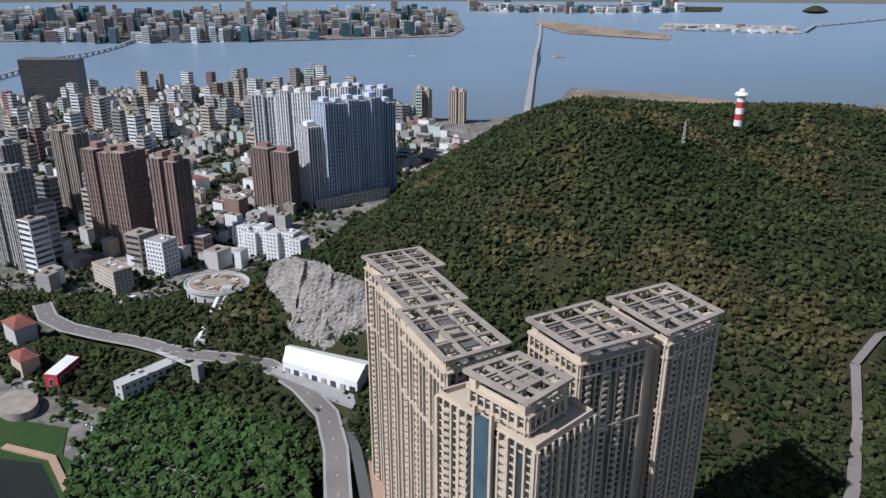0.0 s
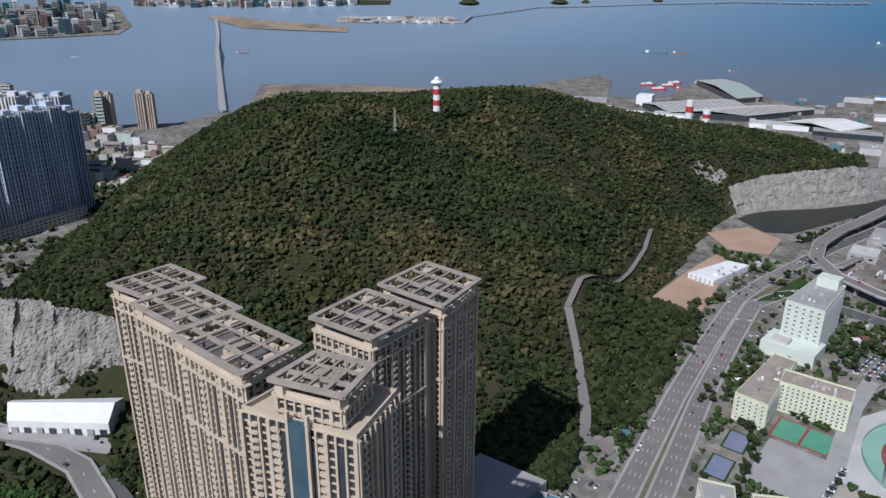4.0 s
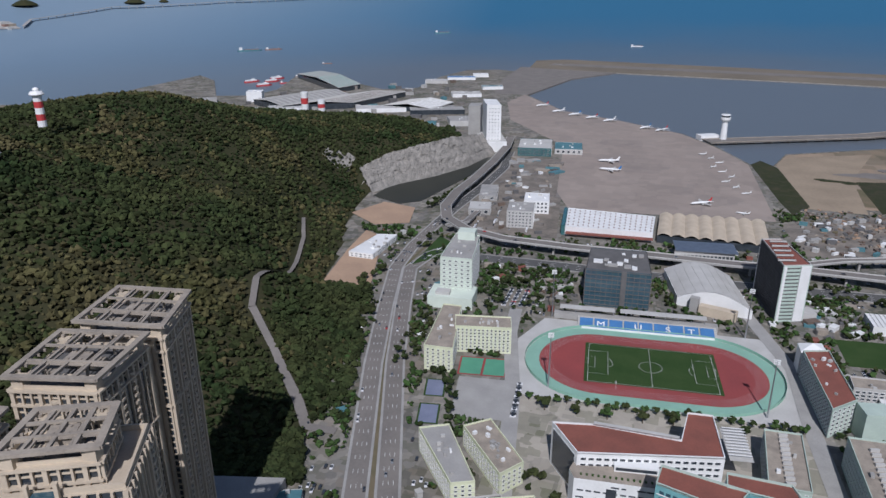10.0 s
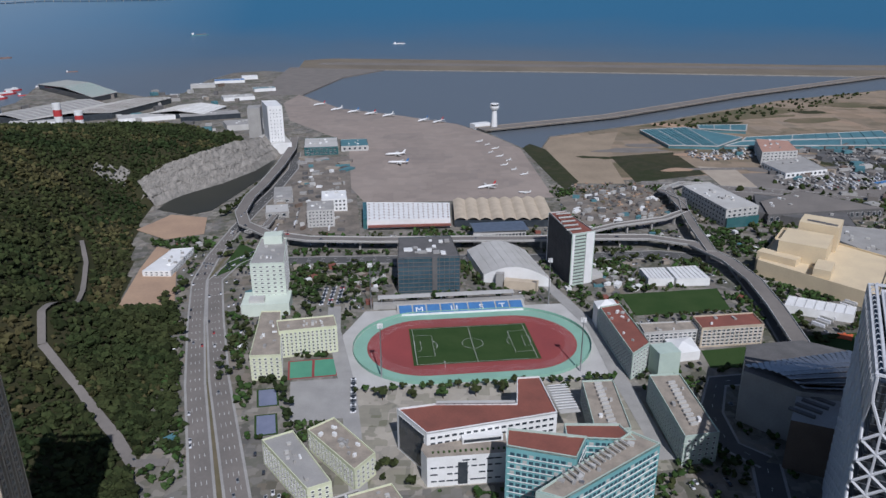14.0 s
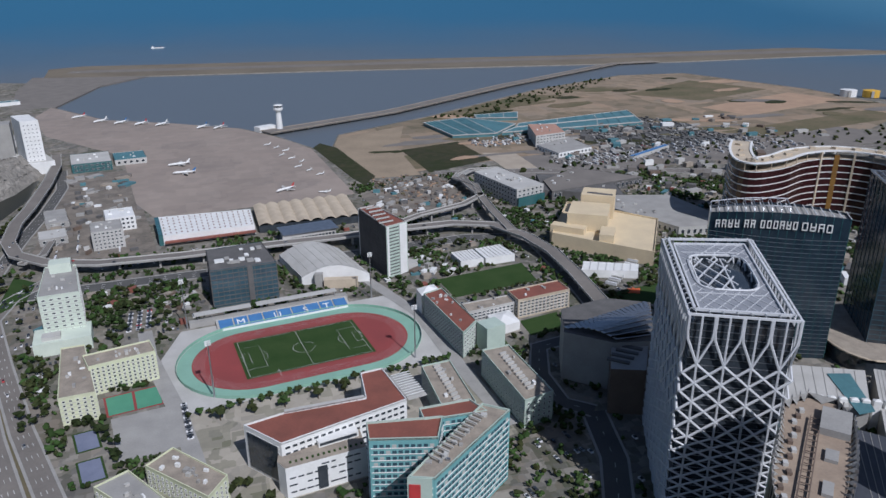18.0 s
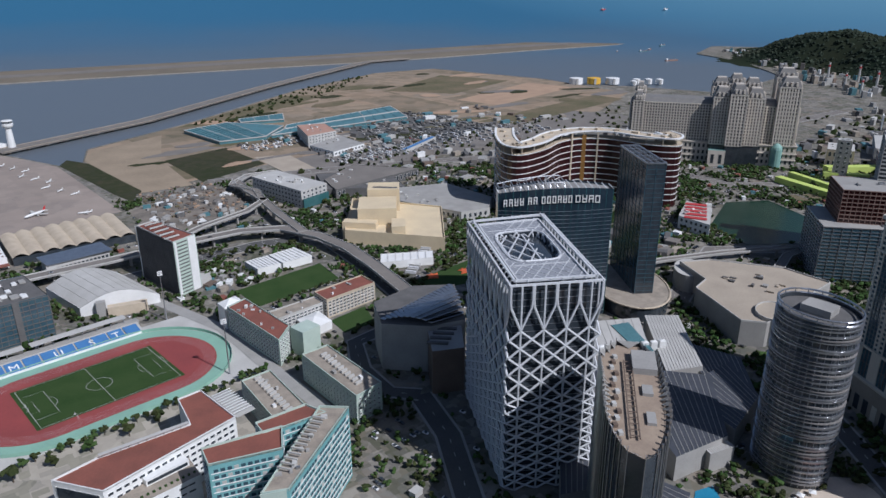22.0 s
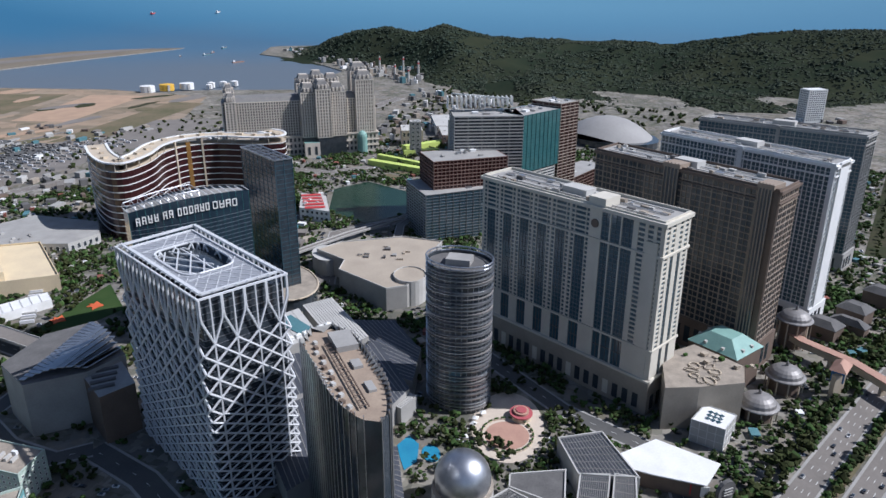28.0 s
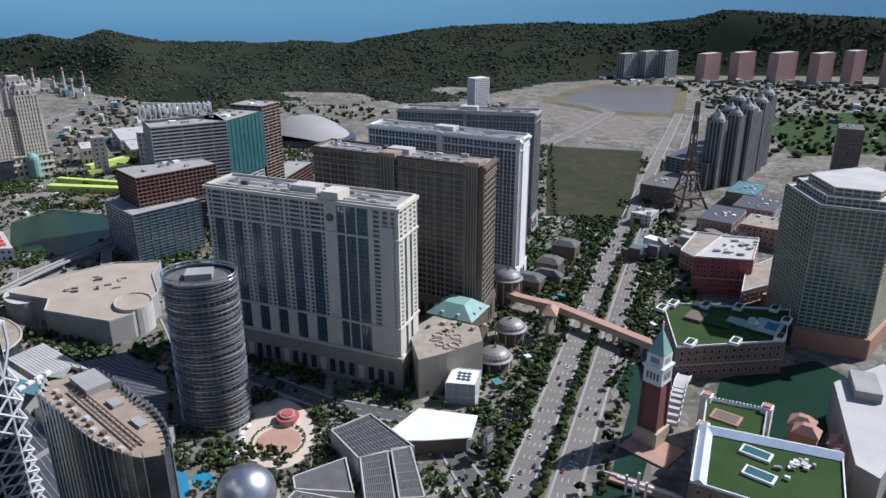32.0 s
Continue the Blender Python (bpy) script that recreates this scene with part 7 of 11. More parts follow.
# theatre
th = thing("theatre", 225, 345, 0, "grey theatre drum with a metal panel roof", "theatre")
TH = [(184, 348), (208, 318), (236, 308), (278, 362), (250, 385), (205, 383)]
g = Geo()
g.prism(TH, 0, 40, 0, 1)
part("wall", g, ("concrete", "darkroof"), th)
c = Vector(centre(TH))
for k in range(18):
    for j in range(9):
        p = Vector((190, 352)).lerp(Vector((272, 362)), k / 17).lerp(Vector((212, 318)).lerp(Vector((238, 312)), k / 17), j / 8.5)
        if edge_distance(TH, p.x, p.y) > 2:
            z = 41 + 4.5 * math.sin(math.pi * j / 9)
            bar("roof_panel", (p.x, p.y, z), (3.6, 4.2, 0.4), 0.15 + 0.1 * (k % 3), "metal", th)
g = Geo()
g.prism([(187, 294), (208, 282), (235, 312), (212, 327)], 0, 36, 0, 1)
part("side_block", g, ("brown", "concrete"), th)
for i in range(4):
    bar("roof_vent", (198 + 7 * i, 300 + 4 * i, 36.6), (3, 16, 1.4), 0.7, "darkroof", th)

# ---- resort ground level ----
M["decking"] = mat("dark_roof_sheet", (0.075, 0.08, 0.095), (0.05, 0.055, 0.065), 0.1, 0.6, fine=0.7)
th = thing("resort_podium", 250, 140, 0, "dark slatted podium roofs below the towers", "podium")
for poly, h, m in (([(150, 150), (185, 130), (255, 170), (215, 200)], 16, "decking"), ([(215, 200), (255, 170), (300, 200), (265, 240)], 20, "decking"), ([(225, 120), (268, 108), (330, 150), (300, 195), (255, 165)], 18, "decking"),
                   ([(262, 240), (330, 200), (372, 235), (300, 285)], 20, "pale"), ([(150, 80), (205, 100), (200, 130), (170, 125)], 15, "decking"),
                   ([(298, 158), (362, 151), (332, 115), (281, 109)], 16, "decking"), ([(385, 237), (406, 217), (340, 161), (313, 176)], 17, "pale"), ([(268, 148), (287, 146), (266, 102), (248, 109)], 14, "pale"), ([(372, 196), (380, 150), (334, 116), (336, 160)], 13, "decking")):
    g = Geo()
    g.prism(poly, 0, h, 0, 1)
    blk = part("roof_block", g, ("concrete", m), th)
    a, b, c, d = [Vector(p) for p in poly[:4]]
    for i in range(1, 12):
        u, v = a.lerp(b, i / 12), d.lerp(c, i / 12)
        mm = (u + v) / 2
        bar("roof_batten", (mm.x, mm.y, h + 0.1), ((v - u).length, 0.35, 0.3), math.atan2((v - u).y, (v - u).x), "concrete", th)
slab("roof_pool", [(342, 243), (357, 236), (329, 196), (316, 198)], 20.6, "tealroof", "green rooftop pool basin", "pool", 0.5)
for i in range(8):
    tent([(300 + 6 * i, 226 - 4 * i), (304 + 6 * i, 223 - 4 * i), (306 + 6 * i, 226 - 4 * i), (302 + 6 * i, 229 - 4 * i)], 22.5, 1.2, "small white poolside parasol canopy")
th = thing("curved_mall", 520, 205, 0, "tan-roofed curved shopping podium", "mall")
MALL = [(508, 271), (535, 253), (566, 191), (560, 146), (524, 149), (478, 138), (434, 153), (423, 170), (459, 229), (484, 232)]
g = Geo()
g.prism(MALL, 0, 22, 0, 1)
part("wall", g, ("concrete", "podroof"), th)
g = Geo()
g.prism(ellipse(457, 156, 20, 16, 0.3, 24), 0, 24, 0, 1)
part("drum", g, ("pale", "podroof"), th)
g = Geo()
g.prism(ellipse(512, 262, 24, 15, 0.5, 24), 0, 18, 0, 1)
part("drum", g, ("concrete", "pale"), th)
clutter(th, [(490, 150), (550, 160), (540, 240), (480, 230)], 22, 12, 8, ("podroof", "concrete", "darkroof"), 7)
parapet(th, MALL, 22, 1.4, "pale", 0.6)
parapet(th, ellipse(457, 156, 20, 16, 0.3, 16), 24, 1.2, "pale", 0.6)

th = thing("dome_theatre", 177, 53, 0, "polished silver dome set in a round base", "dome")
g = Geo()
for i in range(13):
    a0 = -0.5 + (math.pi / 2 + 0.5) * i / 12
    for s in range(28):
        b0 = 2 * math.pi * s / 28
        g.v.append((177 + 16.5 * math.cos(a0) * math.cos(b0), 53 + 16.5 * math.cos(a0) * math.sin(b0), 21 + 16.5 * math.sin(a0)))
for i in range(12):
    for s in range(28):
        a1, b1 = i * 28 + s, i * 28 + (s + 1) % 28
        g.f.append((a1, b1, b1 + 28, a1 + 28))
        g.m.append(0)
part("shell", g, "metal", th, "brushed silver shell", smooth=True)
g = Geo()
g.prism(ellipse(177, 53, 20, 18, 0, 24), 0, 15, 0, 1)
part("base", g, ("pale", "roofstone"), th)
for poly, m, lab in (([(236, 2), (249, -26), (206, -48), (202, -12)], "decking", "slatted dark curved roof"), ([(203, -13), (206, -31), (160, -28), (164, -11)], "decking", "slatted dark panel roof"),
                     ([(207, -33), (207, -46), (158, -45), (160, -30)], "decking", "slatted dark outer roof"), ([(194, 28), (205, -5), (171, -6), (182, 27)], "darkroof", "grey-green flat membrane roof"),
                     ([(168, 38), (181, 27), (165, -4), (146, 2)], "decking", "slatted dark roof section")):
    c = centre(poly)
    th = thing("slatted_roof_hall", c[0], c[1], 0, lab + " over a shopping hall", "hall", "shopping hall roofs")
    g = Geo()
    g.prism(poly, 0, 14, 0, 1)
    part("wall", g, ("pale", m), th)
    a, b, cc, d = [Vector(p) for p in poly]
    if m == "decking":
        for i in range(15):
            u, v = a.lerp(b, (i + 0.5) / 15), d.lerp(cc, (i + 0.5) / 15)
            mm = (u + v) / 2
            bar("roof_slat", (mm.x, mm.y, 14.3), ((v - u).length * 0.94, 0.25, 0.4), math.atan2((v - u).y, (v - u).x), "concrete", th)
        for i in range(1, 6):
            u, v = a.lerp(d, i / 6), b.lerp(cc, i / 6)
            mm = (u + v) / 2
            bar("roof_slat", (mm.x, mm.y, 14.35), ((v - u).length * 0.94, 0.22, 0.3), math.atan2((v - u).y, (v - u).x), "concrete", th)
    parapet(th, poly, 14, 1.0, "pale", 0.9)
th = plain_building("white_canopy_shop", [(222, -30), (246, -60), (230, -92), (212, -84), (216, -56)], 12, "brown", "white", "shop pavilion with a white sail roof", "shop")
g = Geo()
g.prism([(220, -26), (250, -60), (232, -97), (209, -86), (213, -56)], 12.2, 13)
part("sail_roof", g, "white", th)
for i in range(5):
    bar("shop_panel", (217 - 1.2 * i, -62 - 6 * i, 6), (0.6, 5, 7), 0.2, ("red", "white", "darkroof")[i % 3], th)
th = thing("totem_sign", 206, -96, 0, "grey drum sign on a concrete pylon", "sign")
bar("pylon", (206, -96, 9), (6, 5, 18), 0.4, "concrete", th)
g = Geo()
g.tube([(203, -94, 17), (201, -95.5, 17)], 6.5, 16)
part("disc", g, "darkroof", th)
for k in range(3):
    bar("sign_bar", (200.5, -96, 15 + 2 * k), (0.3, 6, 0.8), 0.6, "pale", th)

CB = [(264, -104), (283, -114), (292, -95), (272, -84)]
th = plain_building("glass_cube", CB, 17, "pale", "white", "white panelled cube with roof skylights", "pavilion")
for i in range(3):
    for j in range(3):
        bar("skylight", (272 + 4 * i + 1.6 * j, -101 + 3.2 * j - 1.6 * i, 16.9), (2.6, 2.6, 0.5), 0.5, "blueglass", th)
frame_facade(th, CB, 0, 17, 3, 5, "white", 0.3, 0.3, 0.2)
PD = [(328, -67), (350, -93), (323, -124), (299, -120), (287, -89), (281, -66)]
th = plain_building("hotel_podium", PD, 33, "podiumstone", "roofstone", "brown stone hotel podium with roof gardens", "podium")
for i in range(9):
    a = i * 0.7
    g = Geo()
    e = ellipse(307 + 9 * math.cos(a) * 1.3, -94 + 8 * math.sin(a), 3 + (i % 3), 2.5 + (i % 2), a, 14)
    g.tube([(*p, 33.4) for p in e + e[:1]], 0.5, 4)
    part("planter_ring", g, "cream" if i % 2 else "podroof", th)
clutter(th, PD[:4], 33, 10, 2, ("cream", "podroof", "leaf2"), 5)


def hipped(name, cx, cy, w, d, rot, z0, z1, z2, wall, roof, label, k=0.35):
    poly = rect4(cx, cy, w, d, rot)
    th = plain_building(name, poly, z1, wall, roof, label, "pavilion")
    g = Geo()
    base, top = inset(poly, -1.2), [tuple(Vector(p).lerp(Vector((cx, cy)), 1 - k)) for p in poly]
    g.v = [(*p, z1) for p in base] + [(*p, z2) for p in top]
    for i in range(4):
        g.f.append((i, (i + 1) % 4, 4 + (i + 1) % 4, 4 + i))
        g.m.append(0)
    g.f.append((4, 5, 6, 7))
    g.m.append(0)
    part("hipped_roof", g, roof, th)
    return th


th = hipped("copper_roof_pavilion", 363, -117, 40, 34, 0.86, 0, 30, 39, "brown", "green_metal", "stone pavilion under a verdigris hipped roof", 0.45)
for i in range(8):
    p = rect4(363, -117, 36, 30, 0.86)[i % 4]
    q = rect4(363, -117, 36, 30, 0.86)[(i + 1) % 4]
    m = Vector(p).lerp(Vector(q), 0.3 + 0.4 * (i // 4))
    bar("dormer", (m.x, m.y, 32.5), (2.2, 2.2, 2.4), 0.86, "pale", th)


def pavilion_dome(x, y, r, z, label):
    th = thing("domed_pavilion", x, y, 0, label, "pavilion", "domed entrance pavilions")
    g = Geo()
    g.tube([(x, y, 0), (x, y, z)], r * 0.8, 14)
    part("drum", g, "brown", th)
    g = Geo()
    k = [(1.12, 0), (1.1, 0.06), (0.95, 0.12), (0.9, 0.28), (0.76, 0.43), (0.55, 0.55), (0.3, 0.63), (0.1, 0.67), (0.07, 0.85), (0.02, 0.95)]
    g.tube([(x, y, z + r * b) for a, b in k], [r * a for a, b in k], 20)
    dm = part("dome", g, "domemetal", th, "dull grey ribbed dome")
    bar("finial", (x, y, z + r * 0.98), (0.4, 0.4, 2), 0, "domemetal", dm)
    for i in range(10):
        a = 0.628 * i
        bar("column", (x + r * math.cos(a), y + r * math.sin(a), z / 2), (0.9, 0.9, z), a, "cream", th)


pavilion_dome(432, -184, 13, 24, "large domed entrance drum by the hotel")
pavilion_dome(354, -161, 13, 12, "broad domed porch with columns")
pavilion_dome(312, -134, 13, 10, "low domed porch beside the forecourt")
th = thing("footbridge", 355, -228, 0, "covered pink-roofed footbridge over the boulevard", "footbridge")
WK = [(440, -175), (413, -188), (385, -216), (300, -263), (280, -275)]
g = Geo()
g.beam(WK, 7, 5, 13)
part("walkway", g, "cream", th)
g = Geo()
g.beam(WK, 8.4, 0.7, 14.2)
part("roof", g, "pinkroof", th)
for x, y in ((395, -205), (360, -231), (330, -247), (305, -260)):
    bar("pier", (x, y, 4), (2.5, 5, 8), 0.5, "cream", th)
th = thing("gate_tower", 353, -197, 0, "gate tower with tiled roof and picture panel", "gate")
for s in (-1, 1):
    bar("leg", (353 + 5 * s, -197 - 3 * s, 10), (4, 6, 20), 0.5, "cream", th)
bar("panel", (350, -195, 18), (0.8, 9, 10), -0.4, "blue", th)
g = Geo()
b = rect4(353, -197, 20, 12, -0.5)
t = rect4(353, -197, 10, 1, -0.5)
g.v = [(*p, 24) for p in b] + [(*p, 29) for p in t]
g.f = [(0, 1, 5, 4), (1, 2, 6, 5), (2, 3, 7, 6), (3, 0, 4, 7), (4, 5, 6, 7)]
g.m = [0] * 5
part("roof", g, "pinkroof", th)
for x, y, w, d, h, lab in ((455, -215, 26, 18, 12, "dark tiled temple-style hall"), (490, -250, 24, 20, 14, "dark tiled temple-style gate hall"), (530, -285, 26, 20, 16, "dark tiled pavilion at the field corner"), (470, -240, 30, 10, 8, "long low tiled gallery")):
    hipped("tiled_pavilion", x, y, w, d, 0.86, 0, h, h + 5, "brown", "darkroof", lab, 0.5)

# plaza garden
M["pinkwall"] = mat("deep_pink_render", (0.42, 0.10, 0.11), (0.33, 0.08, 0.09), 0.08, 0.85, fine=0.8)
M["plaza"] = mat("cream_paving", (0.58, 0.50, 0.41), (0.48, 0.41, 0.33), 0.1, 0.85, fine=0.8)
slab("garden_plaza", ellipse(264, 37, 42, 25, 0.1), 0.15, "plaza", "cream paved garden plaza", "plaza")
slab("round_plaza", ellipse(252, 36, 16, 15, 0), 0.3, "pinkroof", "round pink-paved plaza", "plaza")
th = thing("round_kiosk", 275, 29, 0, "tiered round red-trimmed kiosk", "kiosk")
for r, z0, z1, m in ((8, 0, 4, "cream"), (9, 4, 4.8, "pinkwall"), (6, 4.8, 6.4, "pinkroof"), (4.2, 6.4, 7.0, "pinkwall")):
    g = Geo()
    g.prism(ellipse(275, 29, r, r * 0.9, 0.3, 24), z0, z1)
    part("tier", g, m, th)
slab("garden_pool", [(226, 106), (238, 101), (230, 92), (212, 89), (202, 95), (214, 101)], 0.3, "pool", "bright blue winding garden pool", "pool")
slab("garden_pool", ellipse(222, 82, 9, 6, 0.4), 0.3, "pool", "small bright blue round pool", "pool")

# lagoon and brick resort
slab("lagoon", [(120, -125), (160, -150), (172, -168), (238, -215), (262, -215), (290, -238), (296, -280), (270, -290), (230, -235), (170, -190), (130, -160)], 0.2, "lakegreen", "still green lagoon water beside the boulevard", "lagoon")


def campanile(x, y):
    th = thing("bell_tower", x, y, 0, "red brick bell tower with a green spire", "bell tower")
    r = 0.55
    bar("plinth", (x, y, 6), (17, 17, 12), r, "cream", th)
    g = Geo()
    b, t = rect4(x, y, 12.5, 12.5, r), rect4(x, y, 11.5, 11.5, r)
    g.v = [(*p, 12) for p in b] + [(*p, 46) for p in t]
    g.f = [(i, (i + 1) % 4, 4 + (i + 1) % 4, 4 + i) for i in range(4)]
    g.m = [0] * 4
    part("brick_shaft", g, "brickwall", th)
    for p in rect4(x, y, 12.6, 12.6, r):
        bar("pilaster", (p[0], p[1], 29), (1.4, 1.4, 35), r, "brickwall", th)
    bar("belfry", (x, y, 52), (13, 13, 12), r, "white", th)
    for k in range(4):
        for s in (-3.6, -1.2, 1.2, 3.6):
            a = r + k * math.pi / 2
            bar("belfry_opening", (x + math.cos(a) * 6.5 - math.sin(a) * s, y + math.sin(a) * 6.5 + math.cos(a) * s, 52), (0.3, 1.3, 5), a, "darkroof", th)
    bar("cornice", (x, y, 58.5), (15, 15, 1.4), r, "white", th)
    bar("attic", (x, y, 63), (11.5, 11.5, 8), r, "white", th)
    for k in range(4):
        a = r + k * math.pi / 2
        bar("attic_relief", (x + math.cos(a) * 5.8, y + math.sin(a) * 5.8, 63), (0.3, 6, 4), a, "concrete", th)
    g = Geo()
    b = rect4(x, y, 11.5, 11.5, r)
    g.v = [(*p, 67) for p in b] + [(x, y, 84)]
    g.f = [(i, (i + 1) % 4, 4) for i in range(4)]
    g.m = [0] * 4
    sp = part("spire", g, "green_metal", th)
    bar("finial", (x, y, 86), (0.9, 0.9, 5), r, "white", sp)


M["brickwall"] = mat("dark_red_brick", (0.24, 0.10, 0.085), (0.18, 0.075, 0.065), 0.3, 0.85, fine=2)
M["pinkapt"] = mat("faded_pink_render", (0.50, 0.33, 0.29), (0.42, 0.28, 0.25), 0.03, 0.8)
M["sandgreen"] = mat("pale_olive_stone", (0.44, 0.42, 0.30), (0.36, 0.345, 0.25), 0.08, 0.8, fine=0.8)
M["terracotta"] = mat("terracotta_render", (0.44, 0.25, 0.17), (0.35, 0.20, 0.14), 0.08, 0.85, fine=0.8)
campanile(196, -207)
slab("tower_island", rect4(186, -203, 34, 26, 0.55), 1.2, "pinkroof", "raised pink-paved quay under the bell tower", "quay", 1.5)
th = thing("arched_bridge", 232, -240, 0, "white stone bridge rising in an arch", "bridge")
for i in range(14):
    u = i / 13
    x, y, z = 205 + 50 * u, -228 - 40 * u, 5 + 11 * math.sin(math.pi * u)
    bar("arch_segment", (x, y, z), (5.4, 9, 2.6), math.atan2(-40, 50), "pale", th)
    for s in (-1, 1):
        bar("baluster", (x + 2.8 * s, y + 3.5 * s, z + 2), (4, 0.5, 1.4), math.atan2(-40, 50), "white", th)
th = thing("canal_bridge", 145, -165, 0, "pink stone canal bridge with white balustrade", "bridge")
bar("deck", (150, -178, 2.5), (8, 42, 2), -0.75, "pinkroof", th)
for s in (-1, 1):
    bar("balustrade", (150 + 3.2 * s, -178 + 2.6 * s, 4.2), (0.6, 42, 1.3), -0.75, "white", th)
for i in range(4):
    bar("lamp_column", (140 + 9 * (i % 2), -165 - 8 * (i // 2), 8), (1.2, 1.2, 14), 0, "white", th)


def brick_resort(poly, h, wall, roof, label, rows, name="brick_resort_block"):
    th = plain_building(name, poly, h, wall, roof, label, "resort block", 0, "brick resort blocks")
    windows(th, poly, 3, h - 2, rows, 6, 2.4, (h - 5) / rows * 0.55, "glass", "cream", None, 2)
    parapet(th, poly, h - 0.3, 1.6, "white", 0.7)
    for p, d, l, nrm, rot in edges(poly):
        m = p + d * (l / 2) + nrm * 0.3
        bar("string_course", (m.x, m.y, h * 0.45), (l, 0.6, 0.8), rot, "cream", th)
    return th


GR = [(163, -219), (116, -184), (64, -240), (118, -284)]
th = brick_resort(GR, 32, "brick", "grass", "resort block with a lawn roof and pale sloping ridges", 5)
a, b, c, d = [Vector(p) for p in GR]
for u0, u1, side in ((a, b, c - b), (a, d, b - a)):
    dv, iw = u1 - u0, side.normalized()
    g = Geo()
    e0, e1, f0, f1 = u0 + iw * 0.5, u1 + iw * 0.5, u0 + iw * 8.5, u1 + iw * 8.5
    k0, k1 = (e0 + f0) / 2, (e1 + f1) / 2
    for q in ([(e0, 32.2), (e1, 32.2), (k1, 35.6), (k0, 35.6)], [(k0, 35.6), (k1, 35.6), (f1, 32.2), (f0, 32.2)], [(e0, 32.2), (k0, 35.6), (f0, 32.2)], [(e1, 32.2), (f1, 32.2), (k1, 35.6)]):
        g.poly([(p.x, p.y, z) for p, z in q])
    part("ridge_roof", g, "bluegrey", th, "pale blue-grey sloping ridge roof")
for i in range(22):
    rr = random.Random(i)
    p = a.lerp(c, rr.uniform(0.45, 0.6)).lerp(d, rr.uniform(0.1, 0.55))
    bar("roof_unit", (p.x, p.y, 33), (rr.uniform(1.5, 3.4), rr.uniform(1.2, 2.6), rr.uniform(1, 2.4)), 0.7, ("white", "concrete", "pale")[i % 3], th)
for u, v in ((0.3, 0.42), (0.62, 0.45)):
    p = a.lerp(b, u).lerp(d.lerp(c, u), v)
    bar("skylight_frame", (p.x, p.y, 32.6), (17, 9, 1.6), 0.64, "white", th)
    bar("skylight_glass", (p.x, p.y, 33.0), (14.5, 6.5, 1.4), 0.64, "tealglass", th)
W2 = [(166, -224), (196, -246), (174, -276), (142, -249)]
th = brick_resort(W2, 26, "brick", "grass", "brick resort wing with a lawn terrace and white turrets", 3)
for p in W2:
    bar("corner_turret", (p[0], p[1], 15), (7, 7, 30), 0.7, "white", th)
    bar("turret_roof", (p[0], p[1], 30.4), (5, 5, 1.2), 0.7, "terracotta", th)
for k, (p, d, l, nrm, rot) in enumerate(edges(W2)):
    for i in range(int(l / 2.2)):
        q = p + d * (2.2 * i + 1.1)
        bar("crenel", (q.x, q.y, 28.0), (1.2, 0.8, 1.2), rot, "white", th)
q = centre(W2)
bar("terrace_pit", (q[0] + 4, q[1] + 3, 26.2), (18, 12, 1.6), 0.68, "terracotta", th)
bar("pit_floor", (q[0] + 4, q[1] + 3, 26.4), (15, 9, 1.6), 0.68, "brown", th)
for i in range(5):
    x, y = 168 - 13 * i, -300 - 4 * i + 12 * (i % 2)
    hipped("terracotta_pavilion", x, y, 14, 11, 0.7, 0, 18 + 3 * (i % 2), 23 + 3 * (i % 2), "terracotta", "pinkroof", "pavilion with an orange hipped roof", 0.4)
th = plain_building("white_roof_hall", [(190, -340), (204, -396), (120, -330), (96, -290), (110, -286)], 30, "concrete", "pale", "large hall with a plain white roof", "hall")
bar("roof_box", (176, -352, 33), (30, 16, 7), -0.6, "concrete", th)
G2 = [(325, -288), (334, -304), (300, -392), (252, -350), (262, -262)]
th = brick_resort(G2, 28, "brick", "grass", "brick resort wing with roof lawns and pool", 4)
for c, s, m in (((306, -306, 29), (18, 14, 2.5), "brown"), ((296, -318, 29), (20, 26, 1.4), "grass"), ((286, -336, 29), (12, 24, 1.6), "mintpave"), ((276, -352, 29), (26, 20, 1.2), "pale"), ((274, -354, 29.6), (14, 9, 1.0), "pool")):
    bar("roof_terrace", c, s, -0.9, m, th)
for i in range(9):
    x, y = ((326, -286), (332, -300), (322, -325), (312, -350), (302, -378), (280, -372), (256, -348), (258, -310), (264, -275))[i]
    bar("white_frame", (x, y, 30), (12, 7, 2.6), -0.9, "white", th)
    bar("white_frame_lawn", (x, y, 30.6), (9, 4.5, 2.0), -0.9, "grass", th)
g = Geo()
for i in range(6):
    a0 = math.pi / 2 * i / 5
    for s in range(12):
        b0 = 2 * math.pi * s / 12
        g.v.append((284 + 5 * math.cos(a0) * math.cos(b0), -344 + 5 * math.cos(a0) * math.sin(b0), 29 + 5 * math.sin(a0)))
for i in range(5):
    for s in range(12):
        g.f.append((i * 12 + s, i * 12 + (s + 1) % 12, i * 12 + 12 + (s + 1) % 12, i * 12 + 12 + s))
        g.m.append(0)
part("glass_dome", g, "metal", th, smooth=True)
VH = [(352, -410), (290, -392), (258, -432), (300, -500), (362, -500)]
th = plain_building("curved_yellow_hotel", VH, 124, "tealglass", "pale", "tall yellow and teal glass hotel wing", "hotel")
frame_facade(th, VH, 18, 123, 30, 5.2, "sandgreen", 0.9, 0.7, 0.7, bdepth=0.9)
